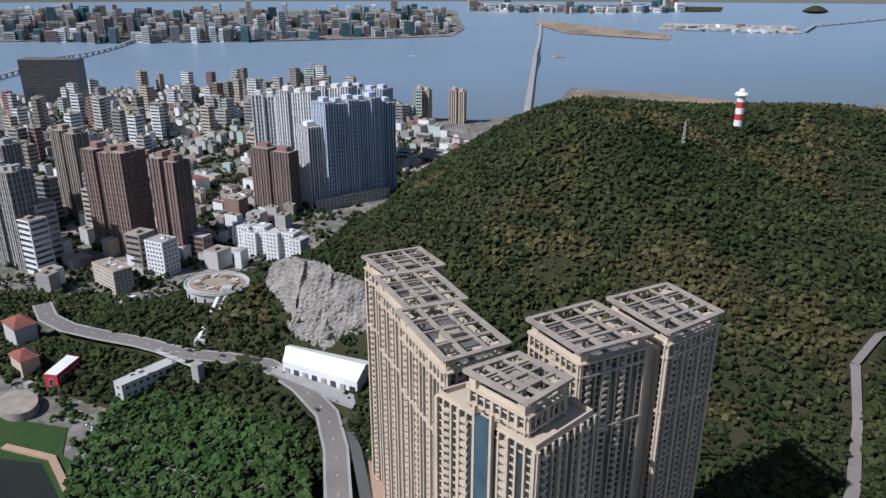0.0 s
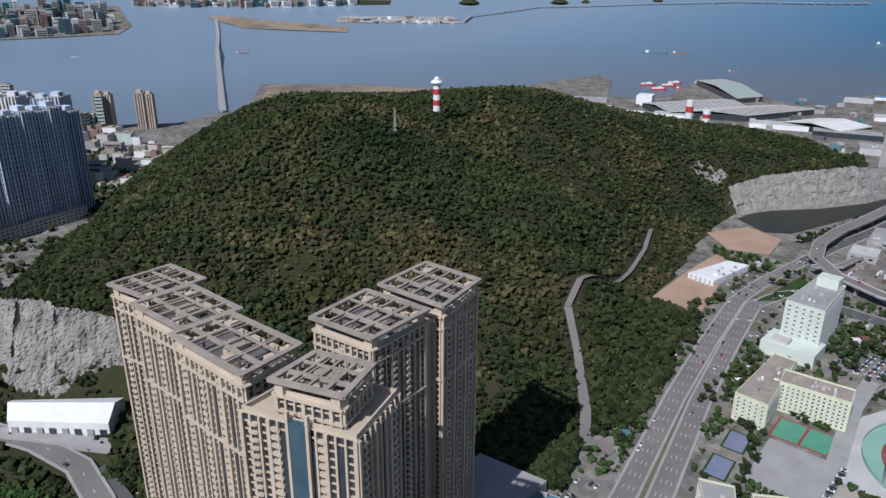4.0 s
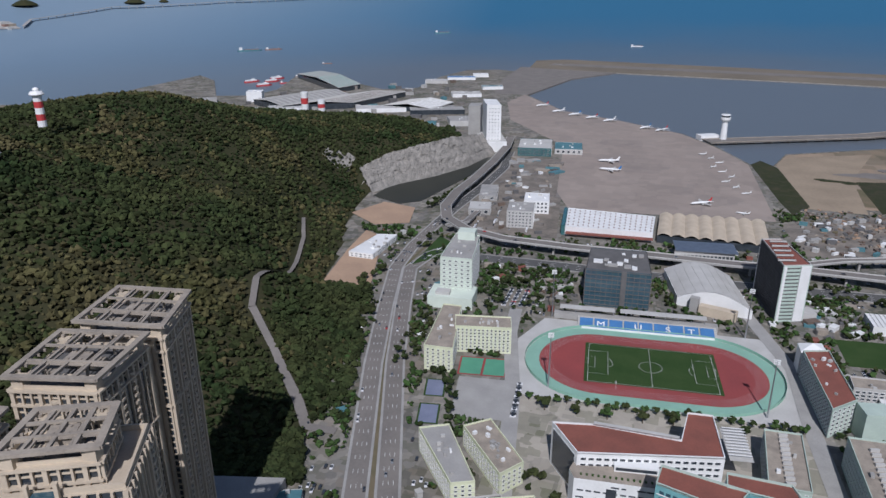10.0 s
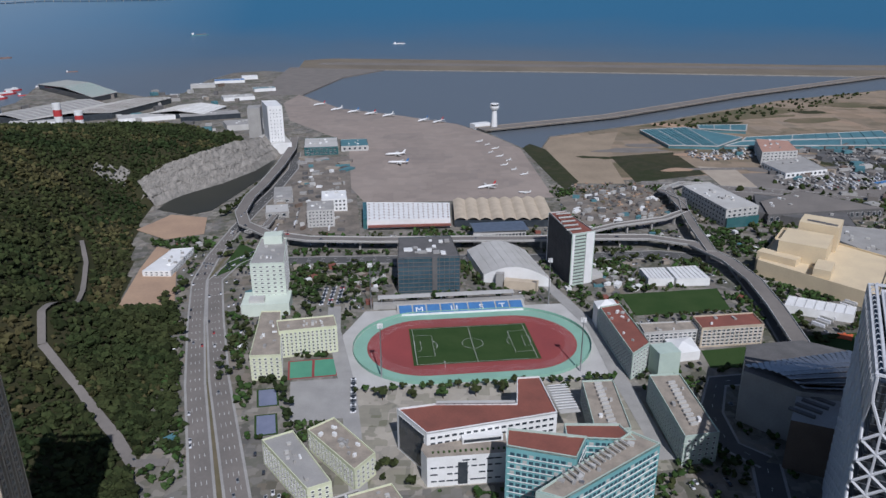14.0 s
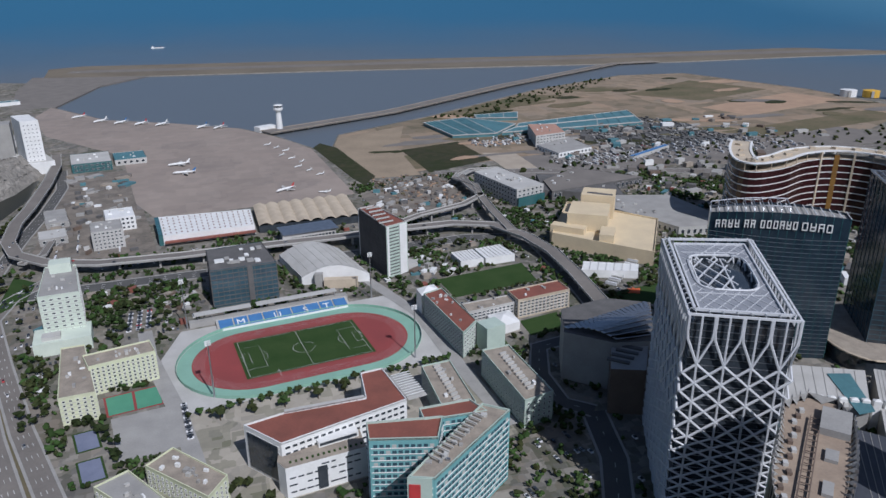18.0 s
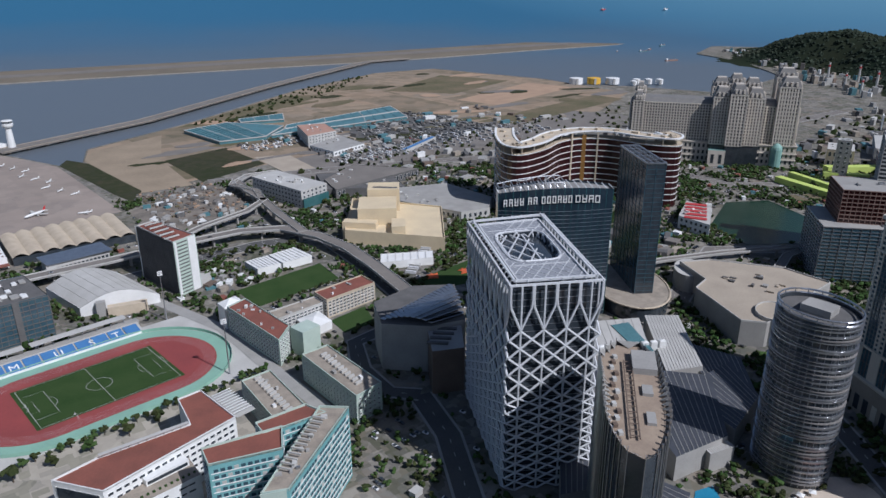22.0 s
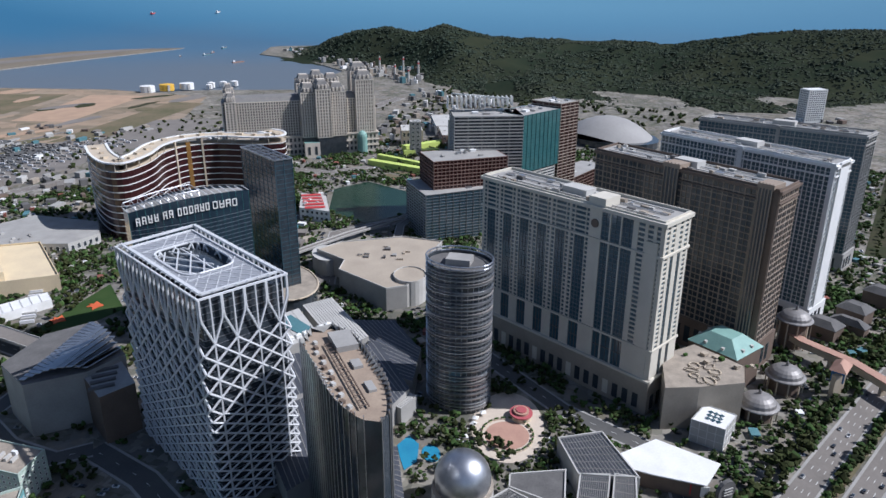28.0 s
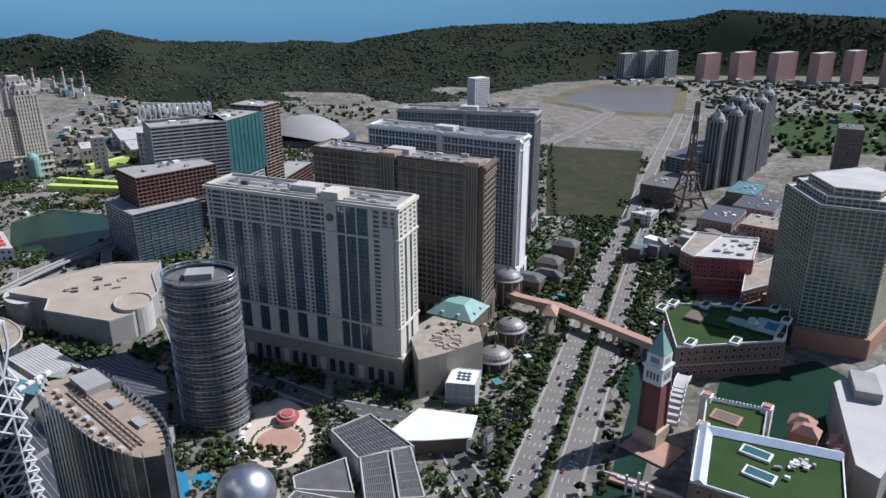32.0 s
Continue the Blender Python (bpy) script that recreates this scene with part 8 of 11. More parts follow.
for k, (h0, h1) in enumerate(((123, 130), (130, 136))):
    g = Geo()
    g.prism(inset(VH, 7 + 7 * k), h0, h1, 0, 1)
    part("crown_block", g, ("tealglass", "pale"), th)
    frame_facade(th, inset(VH, 7 + 7 * k), h0, h1, 2, 6, "cream", 0.9, 0.8, 0.6)
# canal water spread over the court, its dark colour also giving the shade there
slab("resort_court", [(200, -252), (255, -300), (262, -392), (205, -402), (186, -345), (160, -305), (176, -270)], 0.2, "lakegreen", "still canal between resort wings, court shade put in as dark water", "canal")
g = Geo()
g.prism(inset(VH, -4), 0, 18, 0, 0)
part("podium", g, "terracotta", th)
clutter(th, VH[:4], 122, 10, 6, ("pale", "concrete"), 9)
parapet(th, VH, 122, 2.5, "pale", 1)
PK = [(408, -366), (386, -416), (440, -462), (456, -428)]
th = brick_resort(PK, 38, "pinkwall", "pale", "deep pink resort block with roof plant", 7)
clutter(th, PK, 38, 14, 5, ("pale", "concrete"), 7)
brick_resort([(440, -395), (460, -425), (500, -470), (520, -440), (470, -390)], 20, "terracotta", "roofstone", "low terracotta arcade block", 3)
brick_resort([(350, -380), (400, -420), (420, -470), (372, -470)], 24, "brick", "roofstone", "brown brick resort service block", 4)


def clock_towers():
    """Cluster of dark turreted hotel towers behind a scaffold-like spire."""
    th = thing("turreted_hotel", 830, -700, 0, "dark grey hotel of clustered domed turrets", "hotel")
    for x, y, h, w in ((752, -610, 100, 20), (762, -645, 106, 20), (778, -675, 112, 22), (800, -700, 104, 24), (830, -735, 112, 24), (862, -770, 118, 24), (800, -640, 96, 22), (840, -690, 98, 24), (880, -730, 108, 24)):
        poly = rect4(x, y, w, w, 0.6)
        g = Geo()
        g.prism(poly, 0, h, 0, 0)
        t = part("turret", g, "decking", th)
        for k in range(4):
            p, d, l, nrm, rot = edges(poly)[k]
            for s in (0.08, 0.36, 0.64, 0.92):
                q = p + d * (l * s)
                bar("pier", (q.x, q.y, h / 2), (1.6, 1.2, h), rot, "concrete", th)
        g = Geo()
        g.tube([(x, y, h), (x, y, h + 4), (x, y, h + 8), (x, y, h + 14)], [w * 0.5, w * 0.42, w * 0.2, 0.4], 10)
        part("cupola", g, "concrete", th)
    base = [(735, -590), (880, -760), (930, -720), (800, -560)]
    g = Geo()
    g.prism(base, 0, 40, 0, 0)
    part("link_block", g, "decking", th)
    frame_facade(th, base, 4, 40, 8, 9, "concrete", 0.9, 0.9, 0.6)


clock_towers()


def iron_tower(x, y):
    th = thing("iron_lattice_tower", x, y, 0, "half-scale dark iron lattice tower", "tower")

    def half(z):
        return 26 * math.exp(-z / 34.0) + 1.6
    zs = [0, 12, 26, 40, 56, 76, 100, 128, 150]
    for sx in (-1, 1):
        for sy in (-1, 1):
            g = Geo()
            g.tube([(x + sx * half(z), y + sy * half(z), z) for z in zs], [2.2, 2.0, 1.7, 1.5, 1.2, 1.0, 0.8, 0.7, 0.5], 5)
            part("leg", g, "brown", th)
    for i in range(1, len(zs) - 1):
        z0, z1 = zs[i], zs[i + 1]
        for k in range(4):
            s0 = ((-1, -1), (1, -1), (1, 1), (-1, 1))[k]
            s1 = ((1, -1), (1, 1), (-1, 1), (-1, -1))[k]
            for (a, za), (b, zb) in (((s0, z0), (s1, z1)), ((s1, z0), (s0, z1)), ((s0, z0), (s1, z0))):
                g = Geo()
                g.tube([(x + a[0] * half(za), y + a[1] * half(za), za), (x + b[0] * half(zb), y + b[1] * half(zb), zb)], 0.5, 4)
                part("brace", g, "brown", th)
    for z in (26, 56):
        bar("platform", (x, y, z), (2 * half(z) + 5, 2 * half(z) + 5, 2.2), 0, "brown", th)


iron_tower(640, -500)
for cx, cy, w, d, h, r, wall, roof, lab in (
        (720, -520, 90, 50, 26, -0.85, "brown", "darkroof", "dark mansion-style casino block"), (560, -500, 70, 40, 26, -0.85, "brick", "decking", "brick podium block with dark roof"),
        (600, -580, 60, 50, 22, -0.85, "roofstone", "decking", "tan podium block with dark roof panels"), (520, -540, 50, 60, 24, -0.85, "terracotta", "roofstone", "broad terracotta resort podium block"),
        (680, -620, 70, 40, 18, -0.85, "brown", "tealroof", "low block with teal roof"), (620, -430, 30, 26, 16, -0.85, "pale", "pale", "small white corner building"),
        (760, -850, 50, 36, 80, -0.7, "brown", "darkroof", "brown apartment hotel tower"), (700, -900, 60, 40, 70, -0.7, "terracotta", "darkroof", "tan hotel tower with terraces")):
    low_block("resort_block", rect4(cx, cy, w, d, r), h, wall, roof, lab, 3 if h < 30 else 12, 6, 7, "building", "resort blocks")

# far resort district
M["muddy"] = mat("muddy_pond_water", (0.17, 0.155, 0.13), (0.14, 0.13, 0.115), 0.01, 0.3, spec=0.3)
slab("grass_plot", [(677, -318), (1085, -478), (1000, -632), (640, -415)], 0.3, "roughgrass", "fenced empty plot of rough dark grass", "field")
slab("fish_pond", [(1575, -698), (1850, -925), (1740, -1140), (1350, -890), (1420, -774)], 0.25, "muddy", "broad muddy pond with bare banks", "pond")
slab("pond_bank", [(1600, -660), (1900, -925), (1760, -1185), (1290, -890), (1380, -740)], 0.12, "scrub", "bare earth banks of the pond", "bank")
slab("building_site", [(1180, -560), (1560, -640), (1300, -860), (1090, -660)], 0.1, "sitemix", "bare grey construction land", "site")
slab("golf_course", [(900, -870), (1250, -1060), (1280, -1500), (850, -1300)], 0.2, "grass", "green golf course with pale bunkers", "golf course")
for i in range(12):
    rnd = random.Random(i)
    slab("bunker", ellipse(rnd.uniform(930, 1230), rnd.uniform(-1350, -960), rnd.uniform(6, 14), rnd.uniform(4, 8), rnd.uniform(0, 3), 10), 0.32, "sand", "pale sand bunker on the golf course", "bunker")
slab("park_lake", [(809, 362), (860, 325), (802, 225), (735, 212), (665, 269), (700, 331)], 0.25, "lakegreen", "dark green still park lake", "lake")
for a, b, w, z in (((968, 356), (923, 241), 13, 9), ((1009, 353), (950, 237), 9, 9), ((1079, 326), (1162, 248), 16, 10), ((1045, 318), (1075, 262), 10, 9)):
    d = (Vector(b) - Vector(a)).normalized()
    nv = Vector((-d.y, d.x)) * (w / 2)
    slab("yellow_roof_strip", [tuple(Vector(a) - nv), tuple(Vector(b) - nv), tuple(Vector(b) + nv), tuple(Vector(a) + nv)], z, "brightlime", "bright yellow-green roof strip", "roof", z)
slab("garden_forecourt", [(1015, 360), (955, 232), (915, 238), (962, 362)], 0.3, "asphalt", "dark paved forecourt between lime roofs", "paving")
for i in range(7):
    slab("hedge_garden", rect4(900 + 22 * i, 300 - 14 * i, 16, 30, -0.5), 0.4, "scrub", "clipped dark garden bed", "garden")
M["domeshell"] = mat("pale_grey_roof_sheet", (0.33, 0.32, 0.30), (0.27, 0.26, 0.245), 0.02, 0.6, fine=0.2)
th = thing("saddle_arena", 1260, -30, 0, "silver arena with a ribbed curved roof", "arena")
n = 14
g = Geo()
a, b = Vector((1320, 40)), Vector((1190, -110))
for i in range(n + 1):
    u = i / n
    z = 8 + 40 * math.sin(math.pi * u)
    p = a.lerp(b, u)
    for s in range(9):
        q = p + Vector((0.75, -0.66)) * ((s / 8 - 0.5) * (60 + 90 * math.sin(math.pi * u)))
        g.v.append((q.x, q.y, z * (1 - 0.55 * (2 * s / 8 - 1) ** 2)))
for i in range(n):
    for s in range(8):
        k = i * 9 + s
        g.f.append((k, k + 1, k + 10, k + 9))
        g.m.append(0)
part("roof_shell", g, "domeshell", th, smooth=True)
g = Geo()
g.prism(ellipse(1255, -35, 110, 75, 0.86, 30), 0, 12)
part("base", g, "glass", th)
FW = rect4(1560, -478, 46, 30, 2.0)
th = plain_building("white_slab_block", FW, 72, "white", "white", "white high-rise slab alone by the hills", "building")
windows(th, FW, 4, 70, 14, 5, 3.6, 2.4, "glass", "white", None, 2)
for i, (cx, cy, w, h) in enumerate(((2010, -1110, 60, 78), (2010, -1185, 64, 84), (2000, -1250, 60, 84), (1890, -1330, 80, 84), (1860, -1430, 90, 88), (1800, -1530, 110, 90), (1740, -1620, 90, 92), (1700, -1700, 70, 100), (1640, -1790, 90, 96))):
    poly = rect4(cx, cy, 30, w, 0.4)
    th = plain_building("apartment_block", poly, h, "blueglass" if i < 3 else "pinkapt", "pale", "blue-grey apartment block beyond the pond" if i < 3 else "pinkish apartment block below the hills", "apartment block", 0, "far apartment blocks")
    frame_facade(th, poly, 2, h, 14, 9, "pale" if i < 3 else "pinkapt", 0.9, 2.2, 0.6)
for cx, cy, w, d, h, r, m, lab in ((1090, 200, 90, 50, 64, -0.4, "pale", "white hotel block with a ribbed screen"), (1060, 160, 120, 26, 74, -0.4, "white", "white slab with upright fins"),
                               (1150, 330, 60, 40, 30, 0.3, "cream", "tan casino block with rounded ends"), (1060, 300, 20, 20, 60, 0.3, "concrete", "slim grey tower beside the casino"), (1180, 250, 90, 60, 22, 0.3, "brick", "red-brown hall behind the casino"),
                               (1300, 280, 130, 80, 20, 0.3, "pale", "pale low exhibition hall with flat roof")):
    low_block("far_hotel", rect4(cx, cy, w, d, r), h, m, "pale", lab, 8 if h > 40 else 2, 7, 5, "hotel", "far hotels")
low_block("red_shop_block", [(664, 356), (657, 312), (724, 342), (730, 380)], 16, "white", "pale", "white shop block with red roof panels", 2, 6, 6)
for i in range(5):
    bar("roof_panel", (668 + 13 * i, 336 + 6.5 * i, 16.5), (8, 26, 0.8), 0.4, "red", [o for o in scene.objects if o.name.startswith("red_shop_block")][0])

# oil tanks
for x, y, r, h, m in ((1645, 1215, 20, 17, "white"), (1685, 1180, 20, 17, "tank"), (1722, 1140, 20, 17, "white"), (1770, 1090, 11, 14, "white"), (1795, 1065, 11, 14, "white"), (1815, 1040, 11, 14, "white"), (1740, 1080, 9, 12, "white")):
    th = thing("storage_tank", x, y, 0, "yellow cylindrical storage tank" if m == "tank" else "white cylindrical storage tank by the water", "tank", "storage tanks")
    g = Geo()
    g.tube([(x, y, 0), (x, y, h), (x, y, h + 2.5)], [r, r, 1], 20)
    part("shell", g, m, th)
    bar("stair", (x - r * 0.7, y - r * 0.75, h / 2), (2, 6, h), 0.8, "pale", th)


# ---- roads ----
def road(name, line, width, z, material, label, lanes=4, kerb=True, dash=14):
    """A road ribbon with lane dashes as parts."""
    g = Geo()
    LIFT[0] += 1
    z += 0.0025 * LIFT[0]
    line = [(p[0], p[1], p[2] + 0.0025 * LIFT[0]) if len(p) > 2 else p for p in line]
    g.strip(line, width, z)
    rd = setting(name, g, material, label, "road")
    pts = [Vector(p[:2]) for p in line]
    for k in range(1, lanes):
        off = width * (k / lanes - 0.5)
        for i in range(len(pts) - 1):
            a, b = pts[i], pts[i + 1]
            d = (b - a).normalized()
            s = Vector((-d.y, d.x)) * off
            za = line[i][2] if len(line[i]) > 2 else z
            zb = line[i + 1][2] if len(line[i + 1]) > 2 else z
            n = int((b - a).length / dash)
            for j in range(n):
                u = (j + 0.5) / n
                q = a.lerp(b, u) + s
                bar("lane_dash", (q.x, q.y, za + (zb - za) * u + 0.03), (4, 0.28, 0.04), math.atan2(d.y, d.x), "line", rd)
    if kerb:
        for s in (-1, 1):
            g = Geo()
            shifted = []
            for i, p in enumerate(pts):
                d = (pts[min(i + 1, len(pts) - 1)] - pts[max(i - 1, 0)]).normalized()
                q = p + Vector((-d.y, d.x)) * (width / 2 + 0.9) * s
                shifted.append((q.x, q.y, (line[i][2] if len(line[i]) > 2 else z) + 0.15))
            g.beam(shifted, 1.8, 0.5)
            part("pavement", g, "concrete", rd)
    return rd


MAINL = [(-146, 190), (-171, 285), (-208, 440), (-230, 550), (-247, 648), (-246, 720), (-236, 810)]
MAINR = [(-127, 195), (-152, 292), (-191, 446), (-214, 556), (-231, 648), (-219, 696), (-190, 735)]
road("avenue_west", MAINL, 13, 0.12, "asphalt_old", "worn grey dual carriageway heading north", 4)
road("avenue_east", MAINR, 13, 0.12, "asphalt_old", "worn grey dual carriageway heading south", 4)
g = Geo()
g.strip([((a[0] + b[0]) / 2, (a[1] + b[1]) / 2) for a, b in zip(MAINL, MAINR)], 3.6, 0.16)
setting("median", g, "scrub", "dry planted median strip", "median")
road("shore_road", [(-236, 810), (-226, 880), (-205, 1000), (-190, 1120), (-195, 1240)], 14, 0.12, "asphalt", "dark road curving under the viaduct", 4)
LK = [(-205, 344), (-228, 345), (-246, 373), (-286, 419), (-318, 450)]
LK = [tuple(Vector(LK[i]).lerp(Vector(LK[i + 1]), k / 6)) for i in range(4) for k in range(6)] + [LK[-1]]
road("link_road", [(x, y, max(0.5, hill_z(x, y) + 0.8)) for x, y in LK], 8, 0.5, "asphalt_old", "narrow grey road climbing the hill foot", 2, False)
road("campus_lane", [(-82, 300), (-90, 420), (-104, 520), (-105, 570)], 12, 0.1, "concrete", "pale campus lane beside the stadium", 1, False)
road("campus_lane", [(118, 310), (122, 420), (128, 500), (110, 600), (100, 700)], 12, 0.1, "concrete", "pale campus lane past the school", 1, False)
road("airport_road", [(-220, 700), (-100, 692), (130, 672), (260, 668), (330, 640)], 20, 0.12, "asphalt", "dark road below the viaduct", 4)
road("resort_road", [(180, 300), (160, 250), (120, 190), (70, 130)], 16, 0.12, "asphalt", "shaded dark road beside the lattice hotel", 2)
road("resort_road", [(330, 640), (305, 520), (280, 430), (250, 400), (195, 398), (172, 360), (165, 320), (180, 300)], 14, 0.12, "asphalt", "dark curving service road", 2)
road("boulevard_east", [(105, -62), (215, -134), (450, -287), (600, -390), (930, -620), (1352, -915)], 15, 0.12, "asphalt_old", "broad grey tree-lined boulevard", 4)
road("boulevard_west", [(90, -85), (199, -157), (433, -311), (590, -418), (870, -625), (1330, -950)], 15, 0.12, "asphalt_old", "broad grey boulevard beside the lagoon", 4)
g = Geo()
g.strip([(98, -74), (207, -145), (441, -299), (595, -404), (900, -622)], 7, 0.2)
setting("boulevard_median", g, "scrub", "planted median of the boulevard", "median")
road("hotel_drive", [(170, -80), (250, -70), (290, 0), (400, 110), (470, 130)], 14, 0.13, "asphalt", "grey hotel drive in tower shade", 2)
road("cross_road", [(470, 250), (620, 290), (760, 160), (900, 0), (1080, -120)], 20, 0.12, "asphalt_old", "broad road past the park lake", 4)
road("causeway_road", [(930, 640), (900, 400), (1010, 300), (1180, 120)], 18, 0.12, "asphalt_old", "wide grey road past the palace hotel", 4)
road("yard_road", [(350, 960), (520, 900), (760, 780), (930, 640), (1300, 560), (1700, 500)], 26, 0.13, "asphalt_old", "wide dusty road beside the coach yard", 4)
road("far_road", [(1100, -480), (1240, -620), (1400, -760), (1560, -760)], 20, 0.13, "asphalt_old", "road across the building site", 2)
for pts in ([(300, 780), (520, 690), (700, 620), (900, 560)], [(560, 960), (1000, 830), (1300, 760)], [(620, 1120), (1100, 1050)], [(430, 1040), (800, 1010)]):
    road("yard_lane", pts, 14, 0.14, "asphalt_old", "dusty grey lane through the yards", 2, False)


def viaduct(line, width, label, pier_gap=34):
    th = thing("viaduct", line[0][0], line[0][1], 0, label, "viaduct", "road viaducts")
    g = Geo()
    g.beam(line, width, 1.8)
    part("deck", g, "concrete", th)
    g = Geo()
    g.strip([(x, y, z + 0.05) for x, y, z in line], width - 1.6, 0)
    part("road_surface", g, "asphalt_old", th)
    pts = [Vector(p) for p in line]
    for s in (-1, 1):
        g = Geo()
        sh = []
        for i, p in enumerate(pts):
            d = (pts[min(i + 1, len(pts) - 1)] - pts[max(i - 1, 0)]).normalized()
            sh.append((p.x - d.y * s * width / 2, p.y + d.x * s * width / 2, p.z + 1.1))
        g.beam(sh, 0.4, 1.3)
        part("barrier", g, "pale", th)
    acc = 0
    for i in range(len(pts) - 1):
        a, b = pts[i], pts[i + 1]
        n = max(1, int((b - a).length / pier_gap))
        for k in range(n):
            q = a.lerp(b, (k + 0.5) / n)
            if q.z < 3:
                continue
            r = math.atan2((b - a).y, (b - a).x)
            bar("pier", (q.x, q.y, (q.z - 1.8) / 2), (2.0, width * 0.28, q.z - 1.8), r, "concrete", th)
            bar("pier_cap", (q.x, q.y, q.z - 2.4), (2.4, width * 0.7, 1.4), r, "concrete", th)


VIA = [(281, 425, 11), (300, 500, 12), (312, 560, 12), (312, 615, 12), (296, 668, 12), (255, 694, 12), (190, 702, 12), (110, 706, 12), (37, 714, 12), (-60, 722, 12), (-140, 735, 12), (-190, 760, 12), (-222, 800, 12), (-234, 850, 12), (-232, 920, 12), (-221, 990, 12), (-208, 1110, 12), (-200, 1230, 12), (-205, 1330, 10)]
viaduct(VIA, 15, "curving concrete airport viaduct on single piers")
viaduct([(306, 640, 13), (322, 720, 14), (340, 790, 14), (350, 850, 13), (366, 900, 11), (400, 930, 8), (450, 930, 5)], 11, "concrete ramp viaduct bending to the ferry road")
viaduct([(170, 712, 12), (230, 738, 13), (300, 756, 13), (338, 780, 14), (356, 830, 14), (346, 880, 13), (372, 915, 10)], 9, "concrete loop ramp joining the viaduct")
viaduct([(-215, 770, 11), (-196, 800, 8), (-190, 860, 5), (-180, 900, 2)], 8, "short concrete slip ramp")
viaduct([(470, 330, 9), (534, 302, 9), (602, 267, 9), (709, 196, 9)], 8, "pale straight walkway viaduct past the lake")
viaduct([(560, 200, 8), (640, 215, 9), (700, 205, 9), (760, 180, 8), (850, 120, 6)], 10, "low viaduct beside the park lake")
viaduct([(281, 425, 11), (262, 380, 9), (240, 392, 6)], 14, "lowered end of the viaduct")


# ---- old town on the north-west shore ----
def residential_tower(cx, cy, w, d, rot, h, wall, trim, label, floors, name="apartment_tower", group="town apartment towers", lobes=3):
    th = thing(name, cx, cy, 0, label, "apartment tower", group)
    for k in range(lobes):
        off = (k - (lobes - 1) / 2) * w / lobes
        x, y = cx + off * math.cos(rot), cy + off * math.sin(rot)
        poly = rect4(x, y, w / lobes * 0.86, d * (1.0 if k % 2 == 0 else 0.8), rot)
        hh = h - 3 * (k % 2)
        g = Geo()
        g.prism(poly, 0, hh, 0, 1)
        wing = part("wing", g, ("darkroof", "roofstone"), th)
        for kk, (p, dd, l, nrm, r) in enumerate(edges(poly)):
            if l > 3:
                n = max(2, round(l / 4.5))
                for i in range(n + 1):
                    q = p + dd * (l * i / n) + nrm * 0.3
                    bar("wall_pier", (q.x, q.y, hh / 2), (l / n * (0.5 if i % 2 else 0.3), 1.5 if i % 2 else 0.9, hh), r, wall, th)
                for i in range(floors):
                    m = p + dd * (l / 2) + nrm * 0.2
                    bar("floor_band", (m.x, m.y, 3 + (hh - 3) * i / floors), (l, 0.7, 0.8), r, trim, th)
        bar("lift_house", (x, y, hh + 3), (w / lobes * 0.5, d * 0.4, 6), rot, wall, wing)
        bar("roof_tank", (x + 3, y + 3, hh + 2), (4, 4, 4), rot, trim, wing)
    return th


residential_tower(-890, -60, 66, 34, 0.75, 122, "brick", "roofstone", "red-brown stone apartment tower with rounded bays", 18, lobes=3)
residential_tower(-840, 0, 34, 30, 0.75, 118, "brick", "brick", "red-brown apartment tower in shade", 16, lobes=2)
residential_tower(-975, 135, 64, 26, 0.78, 91, "brick", "darkroof", "dark red-brown apartment slab", 16, lobes=2)
residential_tower(-998, 245, 96, 34, 1.90, 148, "bluegrey", "bluegrey", "blue-grey residential slab in a tight row", 24, lobes=5)
residential_tower(-985, 186, 24, 30, 1.90, 116, "white", "blueglass", "white shoulder block of the blue slab", 18, lobes=1)
residential_tower(-1025, 300, 40, 34, 1.90, 140, "bluegrey", "glass", "shaded blue-grey residential tower", 22, lobes=2)
residential_tower(-1095, 195, 58, 34, 0.9, 150, "white", "bluegrey", "white residential tower with blue glass crown", 22, lobes=3)
residential_tower(-1142, 158, 54, 30, 1.3, 140, "white", "bluegrey", "white residential tower with pale blue bays", 22, lobes=3)
residential_tower(-1130, 260, 60, 34, 0.9, 150, "white", "blueglass", "pale residential tower behind the row", 18, lobes=3)
residential_tower(-1180, 330, 70, 36, 0.78, 138, "bluegrey", "glass", "blue-grey residential tower behind the row", 18, lobes=3)
low_block("tower_podium", [(-955, 185), (-985, 300), (-1040, 300), (-1030, 185)], 16, "pale", "roofstone", "pale podium under the residential row", 3, 6, 8)
residential_tower(-870, -165, 44, 28, 0.7, 112, "concrete", "pale", "grey residential tower with pale bays", 16, lobes=3)
residential_tower(-1000, -190, 40, 28, 0.7, 120, "concrete", "roofstone", "grey tower block among the old streets", 14, lobes=2)
residential_tower(-1060, -120, 44, 28, 0.7, 118, "roofstone", "brick", "tan tower block among the old streets", 14, lobes=2)
residential_tower(-1130, -230, 46, 28, 0.7, 116, "concrete", "roofstone", "grey tower block seen over roofs", 14, lobes=2)
residential_tower(-1580, 570, 36, 26, 0.9, 76, "cream", "brick", "cream twin tower near the water", 14, lobes=2)
residential_tower(-1530, 637, 36, 26, 0.9, 76, "cream", "brick", "cream twin tower near the water", 14, lobes=2)
DT = [(-2146, -332), (-2098, -197), (-2150, -180), (-2231, -320)]
th = plain_building("dark_glass_hotel", DT, 121, "glass", "darkroof", "broad dark glass hotel over the old town", "hotel")
frame_facade(th, DT, 2, 120, 24, 60, "darkroof", 0.8, 0.8, 0.6)
